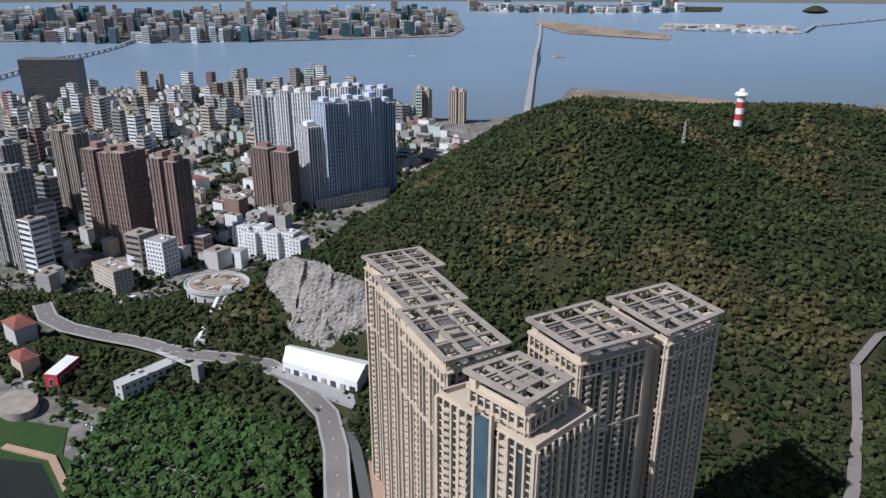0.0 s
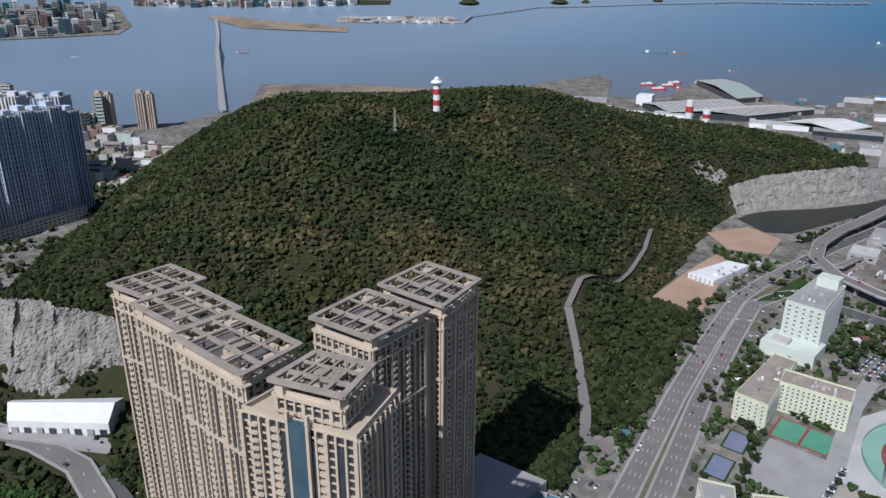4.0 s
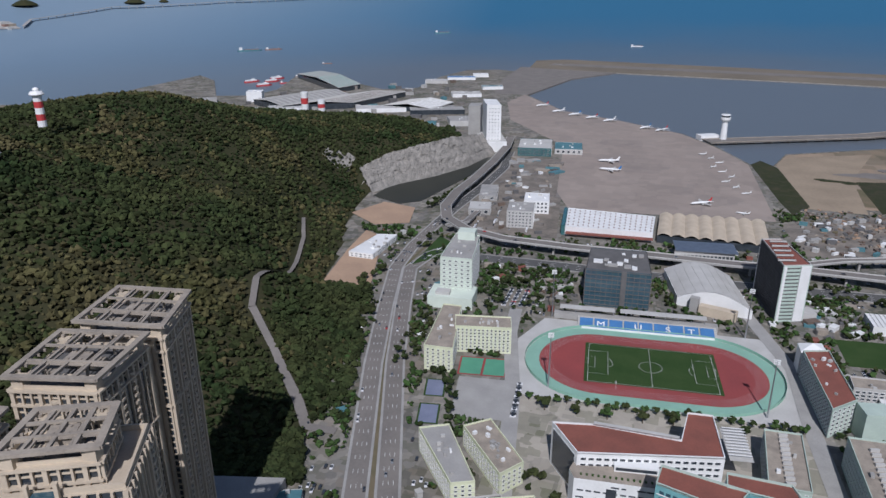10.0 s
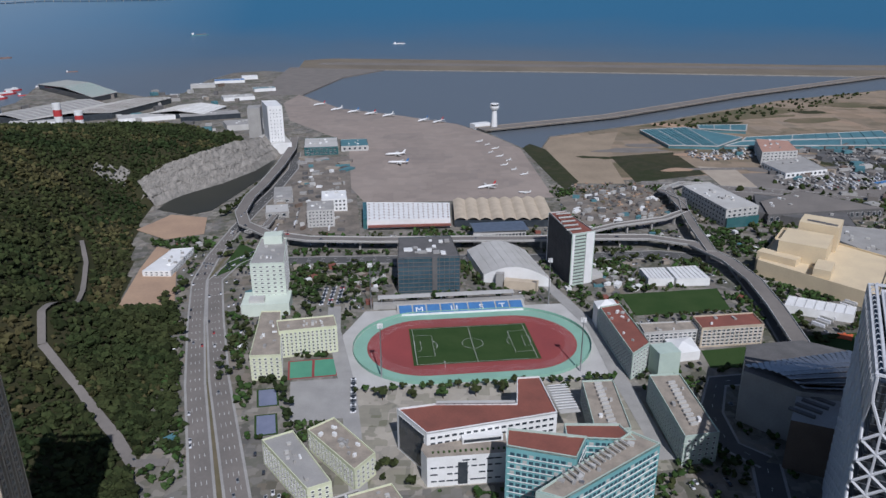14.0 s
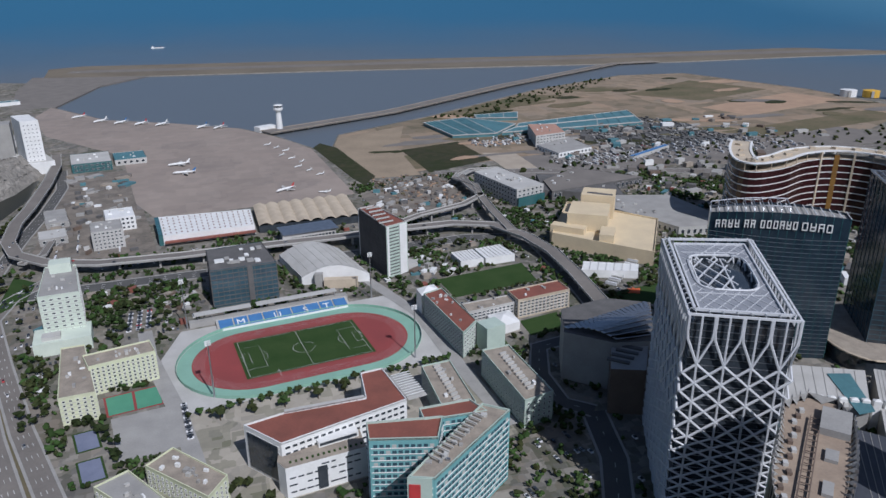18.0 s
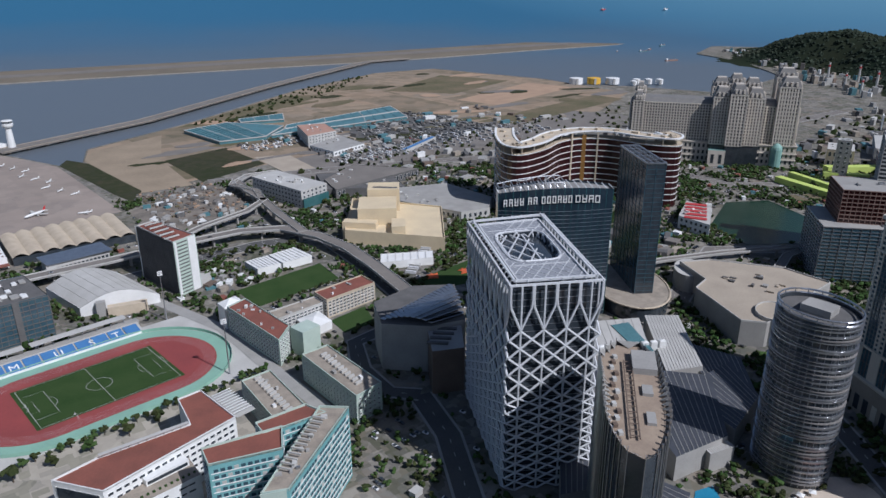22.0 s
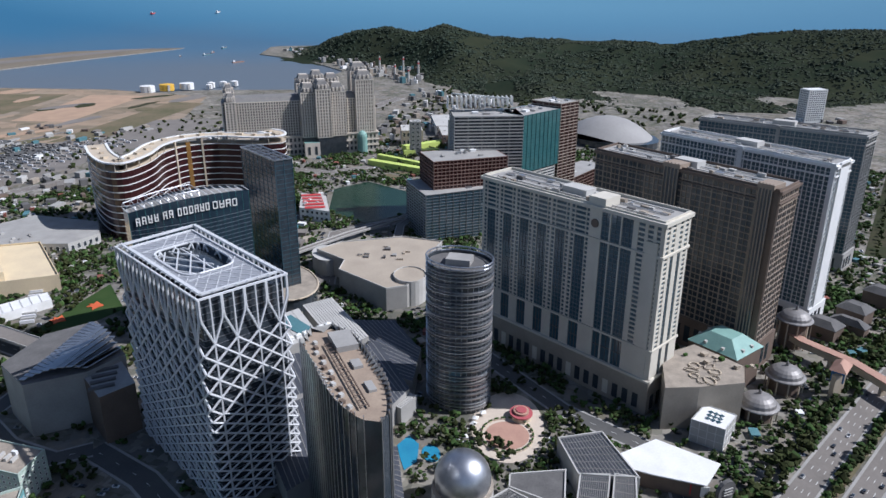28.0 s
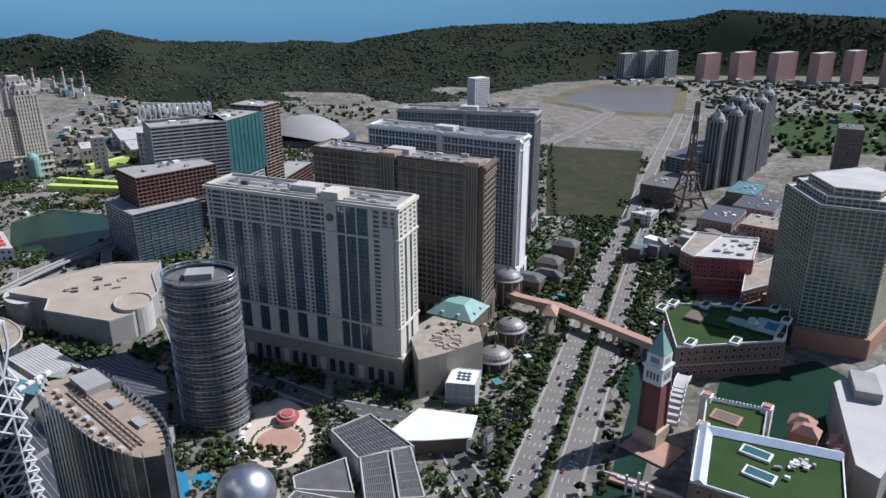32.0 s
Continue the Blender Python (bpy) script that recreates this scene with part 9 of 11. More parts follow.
for i in range(9):
    x, y = -800 + (i % 3) * 22 - 14 * (i // 3), 40 + (i % 3) * 22 - 5 * (i // 3)
    th = low_block("white_walk_up", rect4(x - 10, y + 40, 17, 16, 0.78), 30 + 4 * (i % 2), "white", "pale", "white walk-up apartment block with dark windows", 7, 4, 2, "apartment block", "white walk-ups")
low_block("white_walk_up", rect4(-790, -20, 26, 22, 0.75), 40, "white", "concrete", "plain white block with a blank end wall", 8, 4.5, 3, "apartment block", "white walk-ups")
low_block("white_walk_up", rect4(-765, -70, 46, 20, 0.5), 26, "cream", "roofstone", "cream apartment row above the trees", 6, 4, 5, "apartment block", "white walk-ups")
rnd = random.Random(21)
FARTOWN = {}
count = 0
TINTS = ("pale", "concrete", "white", "roofstone", "brick", "cream", "mint", "white", "pale")
while count < 1050:
    x, y = rnd.uniform(-2350, -760), rnd.uniform(-480, 560)
    if edge_distance(HILL, x, y) > -25 or edge_distance(COAST, x, y) < 30:
        continue
    if x > -1230 and y > 100 and y < 370 and rnd.random() < 0.6 or edge_distance([(-1035, 165), (-940, 180), (-980, 330), (-1060, 330)], x, y) > -12:
        continue
    r = math.hypot(x, y)
    if math.atan2(-x, y) > 1.75:
        continue
    tall = rnd.random() < (0.08 if x > -1300 else 0.14)
    w, d = (rnd.uniform(14, 30), rnd.uniform(12, 26)) if tall else (rnd.uniform(8, 22), rnd.uniform(8, 18))
    h = rnd.uniform(35, 75) if tall else rnd.uniform(7, 22)
    if tall and x > -1500 and y > -40:
        h *= 0.4
    rot = 0.75 + rnd.uniform(-0.2, 0.2)
    poly = rect4(x, y, w, d, rot)
    tint, roof = rnd.choice(TINTS), rnd.choice(("concrete", "roofstone", "redroof", "pale", "darkroof"))
    n = max(2, int(h / 3.4))
    faces = [e for e in edges(poly) if h > 25 and (e[3].x > 0.1 or e[3].y < -0.5)]
    if x > -1330 and count < 380:
        th = plain_building("town_house", poly, h, tint, roof, ("%s mid-rise town block with flat roof" if h > 25 else "low %s town house with cluttered roof") % {"pale": "pale", "concrete": "grey", "white": "white", "roofstone": "tan", "brick": "red-brown", "cream": "cream", "mint": "green-grey"}[tint],
                            "apartment block" if h > 25 else "house", 0, "town blocks")
        for p, dd, l, nrm, rr in faces:
            m = p + dd * (l / 2) + nrm * 0.1
            for i in range(n // 2):
                bar("window_band", (m.x, m.y, 3 + (h - 3) * (i + 0.5) / (n // 2)), (l * 0.86, 0.4, h / n * 0.8), rr, "glass", th)
    else:
        g = FARTOWN.setdefault(tint, Geo())
        g.prism(poly, 0, h, 0, 1)
        g.box((x + 2, y - 2, h + 1.2), (w * 0.3, d * 0.3, 3), rot, 1)
        for p, dd, l, nrm, rr in faces:
            m = p + dd * (l / 2) + nrm * 0.1
            for i in range(n // 2):
                g.box((m.x, m.y, 3 + (h - 3) * (i + 0.5) / (n // 2)), (l * 0.86, 0.4, h / n * 0.8), rr, 2)
    count += 1
for tint, g in FARTOWN.items():
    tagged(part("shore_town_blocks", g, (tint, "roofstone", "glass")), "crowded town blocks along the far shore", "town", kind="stuff")


# ---- far shore ----
def far_city(n, box, hs, seed, name, label):
    """Distant city blocks on the opposite shore."""
    rs = random.Random(seed)
    geos = {}
    for _ in range(n):
        u, v = rs.random(), rs.random()
        a, b, c, d = [Vector(p) for p in box]
        p = a.lerp(b, u).lerp(d.lerp(c, u), v)
        w, dd = rs.uniform(18, 55), rs.uniform(18, 40)
        h = rs.uniform(*hs) * (1.7 if rs.random() < 0.12 else 1)
        m = rs.choice(("pale", "concrete", "white", "roofstone", "blueglass", "pale", "concrete", "brick", "tealglass"))
        g = geos.setdefault(m, Geo())
        z = bowl(p.x, p.y)
        poly = rect4(p.x, p.y, w, dd, rs.uniform(-0.3, 0.3) + 1.3)
        g.prism(poly, z - 4, z + h, 0, 1)
        for e in edges(poly):
            if e[3].x > 0:
                q = e[0] + e[1] * (e[2] / 2) + e[3] * 0.2
                for k in range(1, int(h / 9)):
                    g.box((q.x, q.y, z + 9 * k), (e[2] * 0.85, 0.5, 4), e[4], 2)
    for m, g in geos.items():
        tagged(part(name, g, (m, "pale", "glass")), label, "city", kind="stuff")


def far_land(name, poly, material, label):
    g = Geo()
    m = [(x, y, bowl(x, y) + 2.5) for x, y in poly]
    g.poly(m)
    setting(name, g, material, label, "land")


def strip_land(name, front, back, material, label):
    g = Geo()
    for (x0, y0), (x1, y1) in zip(front, back):
        for k in range(5):
            x, y = x0 + (x1 - x0) * k / 4, y0 + (y1 - y0) * k / 4
            g.v.append((x, y, bowl(x, y) + 3.0))
    for i in range(len(front) - 1):
        for k in range(4):
            a = i * 5 + k
            g.f.append((a, a + 5, a + 6, a + 1))
            g.m.append(0)
    setting(name, g, material, label, "land")


strip_land("opposite_shore", [(-4150, -1100), (-4135, -698), (-4169, -86), (-4021, 352), (-3928, 1061), (-3837, 1559), (-3990, 1700)], [(-4800, -1300), (-4800, -800), (-4780, -100), (-4760, 400), (-4600, 1300), (-4450, 1750), (-4420, 1820)], "land", "built-up opposite shore")
strip_land("far_coast", [(-4380, 1900), (-4200, 2250), (-3900, 2750), (-3560, 3180)], [(-4480, 1950), (-4300, 2320), (-3990, 2830), (-3620, 3250)], "soil", "far hazy green coast")
strip_land("sand_spit", [(-3960, 2130), (-3640, 2167), (-3203, 2545)], [(-3980, 2210), (-3780, 2350), (-3310, 2640)], "sand", "low sandy spit in the strait")
strip_land("port_island", [(-3458, 2653), (-3200, 2930), (-2937, 3180)], [(-3560, 2780), (-3300, 3050), (-3080, 3270)], "concrete", "flat port island far out")
far_city(430, [(-4150, -1000), (-3900, 1560), (-4420, 1760), (-4760, -1000)], (30, 85), 31, "opposite_city", "dense hazy city blocks on the opposite shore")
far_city(40, [(-3450, 2680), (-2960, 3170), (-3060, 3250), (-3540, 2780)], (8, 16), 32, "port_sheds", "low port sheds on the far island")
far_city(120, [(-4380, 1900), (-3700, 3000), (-3760, 3060), (-4450, 1950)], (15, 40), 33, "far_coast_city", "faint blocks along the far coast")


def sea_bridge(line, label, gap, z, w=14, towers=()):
    th = thing("sea_bridge", line[0][0], line[0][1], -3, label, "bridge", "sea bridges")
    pts = []
    for i in range(len(line) - 1):
        a, b = Vector(line[i]), Vector(line[i + 1])
        n = max(1, int((b - a).length / gap))
        for k in range(n):
            pts.append(a.lerp(b, k / n))
    pts.append(Vector(line[-1]))
    hump = [z + (16 * math.exp(-((i / len(pts) - 0.55) / 0.12) ** 2) if towers else 0) for i in range(len(pts))]
    g = Geo()
    g.beam([(p.x, p.y, bowl(p.x, p.y) + h) for p, h in zip(pts, hump)], w, 2.4)
    part("deck", g, "concrete", th)
    for p, h in list(zip(pts, hump))[:90]:
        bar("bridge_pier", (p.x, p.y, bowl(p.x, p.y) + h / 2 - 2), (3, w * 0.6, h + 2), 0.5, "concrete", th)
    return th


sea_bridge([(-1590, 850), (-1618, 865), (-3096, 1690), (-3600, 1985), (-3900, 2150)], "long low bridge crossing to the far city", 40, 9, 17, (1,))
sea_bridge([(-2250, -640), (-2903, -513), (-3595, -339), (-4167, -59)], "pale arched bridge towards the opposite shore", 50, 14, 14, (1,))
sea_bridge([(-2937, 3200), (-3000, 3330), (-2823, 3761), (-2322, 4184), (-1860, 4470), (-1200, 4680)], "very long sea bridge on the horizon", 46, 14, 16)
for x, y, w, h in ((-3230, 3570, 140, 30), (-2790, 3940, 120, 26), (-2660, 4040, 60, 16), (-2300, 4300, 70, 18)):
    g = Geo()
    z = bowl(x, y)
    for i in range(5):
        for s in range(14):
            a = 2 * math.pi * s / 14
            r = w * (1 - i / 4.2)
            g.v.append((x + r * math.cos(a) * 0.5, y + r * math.sin(a) * 0.5, z + h * math.sin(i / 4 * 1.5)))
    for i in range(4):
        for s in range(14):
            g.f.append((i * 14 + s, i * 14 + (s + 1) % 14, i * 14 + 14 + (s + 1) % 14, i * 14 + 14 + s))
            g.m.append(0)
    setting("far_islet", g, "soil", "small dark islet on the horizon", "islet", smooth=True)


def ship(x, y, rot, L, hull, label):
    th = thing("cargo_ship", x, y, bowl(x, y), label, "ship", "ships offshore")
    z = bowl(x, y)
    c, s = math.cos(rot), math.sin(rot)
    pts = [(-L / 2, -L * 0.07), (L * 0.38, -L * 0.07), (L / 2, 0), (L * 0.38, L * 0.07), (-L / 2, L * 0.07)]
    g = Geo()
    g.prism([(x + a * c - b * s, y + a * s + b * c) for a, b in pts], z - 1, z + L * 0.06)
    part("hull", g, hull, th)
    bar("deckhouse", (x - L * 0.38 * c, y - L * 0.38 * s, z + L * 0.11), (L * 0.12, L * 0.11, L * 0.1), rot, "white", th)
    bar("hold_cover", (x + L * 0.08 * c, y + L * 0.08 * s, z + L * 0.07), (L * 0.6, L * 0.1, L * 0.02), rot, "brick", th)
    bar("mast", (x + L * 0.3 * c, y + L * 0.3 * s, z + L * 0.11), (L * 0.01, L * 0.01, L * 0.12), rot, "pale", th)


for x, y, r, L, m in ((-1620, 3050, 0.7, 110, "tealroof"), (-1540, 3130, 0.7, 80, "brick"), (-900, 3900, 0.4, 90, "tealroof"), (-1080, 2620, 0.3, 40, "brick"), (-1030, 2230, 1.4, 46, "brick"), (120, 3600, 0.1, 60, "white"),
                      (2450, 1350, -0.4, 60, "brick"), (2700, 1620, -0.3, 50, "tealroof"), (2800, 1650, 0.3, 50, "brick"), (3000, 1700, 0.1, 60, "tealroof"), (2620, 1700, 0.5, 40, "brick"), (3700, 2500, 0.2, 70, "red"), (3900, 2200, 0.1, 70, "white"),
                      (-3250, 1120, 1.2, 30, "white"), (-3000, 600, 1.0, 34, "brick"), (-2900, 1700, 1.0, 60, "brick"), (-900, 2080, 0.4, 44, "red"), (-860, 2110, 0.4, 44, "white"), (-1000, 2060, 0.4, 44, "red")):
    ship(x, y, r, L, m, {"tealroof": "grey-green", "brick": "rust-red", "white": "white", "red": "red and white"}[m] + " working vessel lying offshore")
# industrial point and scattered sheds
rs = random.Random(41)
geos = {}
for box, n, hs in (([(1900, 500), (2250, 840), (2600, 1100), (2300, 560)], 90, (5, 22)), ([(2600, 1100), (3050, 1480), (2950, 1250), (2700, 1000)], 50, (5, 18)), ([(1100, 420), (1850, 480), (1700, 200), (1250, 150)], 120, (4, 12)),
                   ([(1150, -420), (1600, -560), (1560, -300), (1200, -150)], 50, (3, 8)), ([(560, 700), (1250, 560), (1250, 760), (600, 900)], 130, (3, 9)), ([(560, 960), (1200, 880), (1150, 1150), (600, 1180)], 130, (3, 7)),
                   ([(210, 780), (330, 780), (345, 950), (210, 890)], 70, (2, 5)), ([(-340, 1450), (-420, 2250), (-1000, 1760), (-900, 1480)], 90, (4, 12)), ([(-200, 790), (-90, 790), (-100, 1180), (-180, 1190)], 90, (2, 5)),
                   ([(1250, -900), (1700, -1250), (1500, -1700), (1000, -1300)], 60, (5, 12)), ([(2000, -1000), (1650, -1850), (1500, -1800), (1850, -1000)], 90, (5, 14)), ([(160, 560), (200, 570), (210, 640), (165, 650)], 40, (2, 5)),
                   ([(640, 340), (560, 300), (540, 420), (600, 440)], 30, (4, 9)), ([(-90, 600), (-50, 600), (-50, 650), (-90, 650)], 24, (1, 4)), ([(500, -330), (560, -480), (520, -600), (480, -480)], 50, (6, 20))):
    for _ in range(n):
        u, v = rs.random(), rs.random()
        a, b, c, d = [Vector(p) for p in box]
        p = a.lerp(b, u).lerp(d.lerp(c, u), v)
        h = rs.uniform(*hs)
        m = rs.choice(("pale", "concrete", "tealroof", "roofstone", "asphalt_old", "darkroof", "concrete", "white", "asphalt_old", "brown", "darkroof"))
        k = 1.0 if abs(p.x) > 500 or p.y > 1100 else 0.5
        geos.setdefault(m, Geo()).box((p.x, p.y, h / 2), (rs.uniform(6, 26) * k, rs.uniform(5, 14) * k, h), rs.uniform(-0.3, 0.3) + rs.choice((0.0, 0.7)), 0)
for m, g in geos.items():
    tagged(part("scattered_sheds", g, m), "small sheds, containers and stacks across the yards", "sheds", kind="stuff")
for x, y, h in ((2080, 620, 46), (2180, 700, 60), (2260, 640, 52), (2020, 560, 40), (2150, 560, 50)):
    th = thing("plant_chimney", x, y, 0, "tall pale industrial chimney with red bands", "chimney", "plant chimneys")
    g = Geo()
    g.tube([(x, y, 0), (x, y, h)], [4, 2.6], 8)
    part("shaft", g, "pale", th)
    g = Geo()
    g.tube([(x, y, h * 0.8), (x, y, h * 0.9)], [3.4, 3.3], 8)
    part("red_band", g, "red", th)


# ---- hillside town edge ----
def ring_building():
    x, y, z = -622, 26, 37
    th = thing("round_viewing_hall", x, y, z - 6, "round white terraced hall on the wooded slope", "hall")
    for r, z0, z1, m in ((29, z - 14, z + 8, "pale"), (31, z + 8, z + 9.5, "pale"), (26, z + 9.5, z + 10, "tanroof")):
        g = Geo()
        g.prism(ellipse(x, y, r, r * 0.82, 0.8, 36), z0, z1)
        part("tier", g, m, th)
    g = Geo()
    e = ellipse(x, y, 30, 25, 0.8, 36)
    g.tube([(*p, z + 10.6) for p in e + e[:1]], 0.5, 5)
    part("rim", g, "pale", th)
    for i in range(14):
        p = ellipse(x, y, 18, 14, 0.8, 14)[i]
        bar("terrace_bed", (p[0], p[1], z + 10.6), (7, 4, 1.2), i * 0.45, ("scrub", "roofstone", "pale")[i % 3], th)
    for i in range(18):
        p = ellipse(x, y, 29, 24, 0.8, 18)[i]
        bar("window_slot", (p[0], p[1], z + 2), (1.2, 1.2, 5), i * 0.35, "glass", th)


ring_building()
th = thing("escalator_ramp", -596, 22, 20, "long white covered escalator down the slope", "escalator")
for s in (-3.2, 3.2):
    g = Geo()
    g.beam([(-604 + s * 0.3, 32 + s, 48), (-552 + s * 0.3, 7 + s, 29)], 2.6, 2.2)
    part("covered_flight", g, "white", th)
for i in range(8):
    u = i / 7
    bar("support", (-602 + 48 * u, 31 - 23 * u, 35 - 16 * u), (1.2, 7, 22), 0.4, "concrete", th)
bar("landing_house", (-552, 5, 25), (8, 9, 6), -0.3, "pale", th)
bar("landing_house", (-604, 33, 46), (8, 9, 6), -0.3, "pale", th)
th = thing("steel_footbridge", -530, -16, 22, "pale steel truss footbridge over the road", "footbridge")
for k in range(2):
    for i in range(9):
        g = Geo()
        a, b = (-552 + 4.4 * i, -30 + 3.2 * i + 3 * k, 24), (-552 + 4.4 * (i + 1), -30 + 3.2 * (i + 1) + 3 * k, 28 if i % 2 else 24)
        g.tube([a, (b[0], b[1], 28 if i % 2 == 0 else 24)], 0.3, 4)
        part("truss_bar", g, "pale", th)
bar("deck", (-532, -14, 23.6), (50, 4, 0.5), 0.63, "pale", th)
bar("stair_tower", (-510, 0, 21), (8, 6, 16), 0.63, "concrete", th)

HALLP = [(-506, 70), (-482, 60), (-432, 104), (-455, 124)]
th = thing("white_workshop", -470, 92, 24, "long white workshop with a pitched sheet roof", "workshop")
a, b, c, d = [Vector(p) for p in HALLP]
g = Geo()
g.prism(HALLP, 22, 33, 0, 0, cap=False)
part("wall", g, "white", th)
r0, r1 = (a + b) / 2, (c + d) / 2
for u, v in ((a, d), (b, c)):
    g = Geo()
    g.poly([(u.x, u.y, 33), (v.x, v.y, 33), (r1.x, r1.y, 39), (r0.x, r0.y, 39)])
    part("roof_slope", g, "white", th)
for u, v, r in ((a, b, r0), (d, c, r1)):
    g = Geo()
    g.poly([(u.x, u.y, 33), (v.x, v.y, 33), (r.x, r.y, 39)])
    part("gable", g, "white", th)
for i in range(8):
    q = b.lerp(c, (i + 0.5) / 8)
    bar("bay_door", (q.x + 0.4, q.y - 0.4, 26), (4, 0.6, 5), math.atan2((c - b).y, (c - b).x), "glass" if i % 2 else "concrete", th)
slab("workshop_yard", [(-492, 58), (-426, 104), (-416, 97), (-446, 78), (-484, 50)], 24.2, "concrete", "pale concrete yard in front of the workshop", "yard", 4)


def rock_face(line, z0, z1, back, label, n=44, m=16, amp=5.0):
    """An irregular quarried face."""
    g = Geo()
    pts = [Vector(p) for p in line]
    for i in range(n + 1):
        u = i / n * (len(pts) - 1)
        k = min(int(u), len(pts) - 2)
        p = pts[k].lerp(pts[k + 1], u - k)
        d = (pts[k + 1] - pts[k]).normalized()
        nrm = Vector((-d.y, d.x))
        for j in range(m + 1):
            v = j / m
            fi, fj = i * 80.0 / n, j * 34.0 / m
            o = 0.5 * amp * noise.noise(Vector((fi * 0.2, fj * 0.16, z0))) + 0.4 * amp * noise.noise(Vector((fi * 0.7, fj * 0.25, 7))) + 0.3 * amp * noise.noise(Vector((fi * 1.6, fj * 0.9, 17))) + 0.18 * amp * noise.noise(Vector((fi * 3.4, fj * 2.4, 23)))
            o *= min(1.0, 0.12 + 3.2 * v)
            top = z1 * (0.75 + 0.35 * math.sin(math.pi * min(1, i / n * 1.1)))
            q = p + nrm * (back * v + o)
            g.v.append((q.x, q.y, z0 + (top - z0) * v + o * 0.4))
    for i in range(n):
        for j in range(m):
            a = i * (m + 1) + j
            g.f.append((a, a + m + 1, a + m + 2, a + 1))
            g.m.append(0)
    ob = setting("rock_face", g, "rock", label, "cliff")
    ob.data.shade_flat()
    return ob


rock_face([(-600, 52), (-560, 62), (-520, 68), (-492, 92), (-462, 130), (-420, 158)], 20, 86, 22, "grey broken quarry face above the workshop", 190, 80, 4.5)
rock_face([(-362, 926), (-334, 982), (-290, 1038), (-250, 1113), (-229, 1186), (-222, 1232)], -1, 46, 26, "pale grey quarry wall above a dark pond", 220, 40, 5)
slab("quarry_pond", [(-356, 911), (-308, 880), (-281, 898), (-233, 1069), (-224, 1190), (-255, 1150), (-300, 1046), (-345, 990)], 0.3, "pondwater", "still dark pond at the foot of the quarry", "pond")
slab("earth_bench", [(-360, 826), (-331, 884), (-281, 866), (-272, 800), (-315, 785)], 0.5, "earth", "bare tan earth bench", "earth")
slab("earth_bench", [(-312, 596), (-318, 690), (-318, 760), (-290, 740), (-258, 587)], 0.5, "earth", "bare tan building plot", "earth")
th = low_block("site_office", [(-309, 668), (-279, 664), (-270, 735), (-294, 732)], 7, "white", "white", "low white site office with a flat roof", 2, 5, 8)
slab("lane_garden", [(-232, 660), (-222, 760), (-200, 735), (-205, 690)], 0.2, "grass", "grassed traffic island with shrubs", "garden")
HR = [(-318, 450), (-332, 490), (-331, 526), (-347, 607), (-366, 673), (-394, 741)]
HL = [tuple(Vector(HR[i]).lerp(Vector(HR[i + 1]), k / 7)) for i in range(len(HR) - 1) for k in range(7)]
road("hill_lane", [(x, y, hill_z(x, y) + 1.0) for x, y in HL], 6, 30, "asphalt_old", "grey lane climbing the wooded slope", 1, False)
road("hill_road", NR, 13, 20, "asphalt_old", "grey two-lane road curving round the wooded hill", 2)
road("slip_road", [(-300, 74, 12), (-330, 82, 15), (-375, 88, 18), (-410, 88, 20)], 7, 20, "asphalt", "narrow slip road beside the apartment towers", 1, False)
slab("construction_edge", [(-440, 84), (-330, 84), (-240, 74), (-240, 92), (-360, 96), (-430, 108)], 14.5, "earth", "bare tan construction edge below the towers", "earth", 12)
slab("low_green", [(-540, -150), (-500, -92), (-466, -92), (-420, -60), (-330, 40), (-300, 40), (-380, -160)], 0.3, "grass", "rough green hollow below the road", "grass")
slab("muddy_pond", [(-479, -135), (-461, -104), (-420, -90), (-380, -110), (-400, -160)], 0.5, "pondwater", "muddy pond inside a brown bund", "pond")
g = Geo()
g.beam([(-490, -130, 2), (-464, -98, 2), (-420, -84, 2), (-370, -105, 2)], 5, 2.4)
setting("pond_bund", g, "earth", "brown earth bund round the pond", "bund")
slab("round_court", ellipse(-540, -128, 20, 13, 0.4), 6.4, "roofstone", "round sandy court behind a colonnade", "court", 6)
th = low_block("pink_row_house", [(-545, -22), (-522, -60), (-512, -54), (-535, -14)], 20, "pale", "pale", "pale row house with dull red balconies", 3, 5, 3)
th = low_block("red_tent_hall", [(-590, -98), (-562, -112), (-556, -102), (-582, -88)], 15, "red", "white", "red hall under a white fabric roof", 1, 6, 0)
hipped("red_roof_villa", -600, -130, 22, 14, 0.5, 0, 16, 21, "cream", "redroof", "villa with a red tiled roof", 0.3)
hipped("red_roof_villa", -655, -140, 26, 18, 0.5, 0, 22, 28, "pale", "redroof", "blue-trimmed villa with a red roof", 0.3)
g = Geo()
g.prism([(-262, 226), (-214, 232), (-214, 280), (-262, 272)], 0, 9)
th = thing("tower_podium", -238, 250, 0, "low arcaded podium in the towers' shade", "podium")
part("wall", g, "concrete", th)
low_block("garden_pavilion", rect4(-208, 268, 18, 12, 0.3), 6, "pale", "tealroof", "small pavilion with a teal roof", 1, 5, 1)

# ---- vegetation ----
ICO = bmesh.new()
bmesh.ops.create_icosphere(ICO, subdivisions=2, radius=1.0)
ICO_V = np.array([v.co[:] for v in ICO.verts])
ICO_F = np.array([[v.index for v in f.verts] for f in ICO.faces])
ICO.free()
ICO1 = bmesh.new()
bmesh.ops.create_icosphere(ICO1, subdivisions=1, radius=1.0)
ICO1_V = np.array([v.co[:] for v in ICO1.verts])
ICO1_F = np.array([[v.index for v in f.verts] for f in ICO1.faces])
ICO1.free()


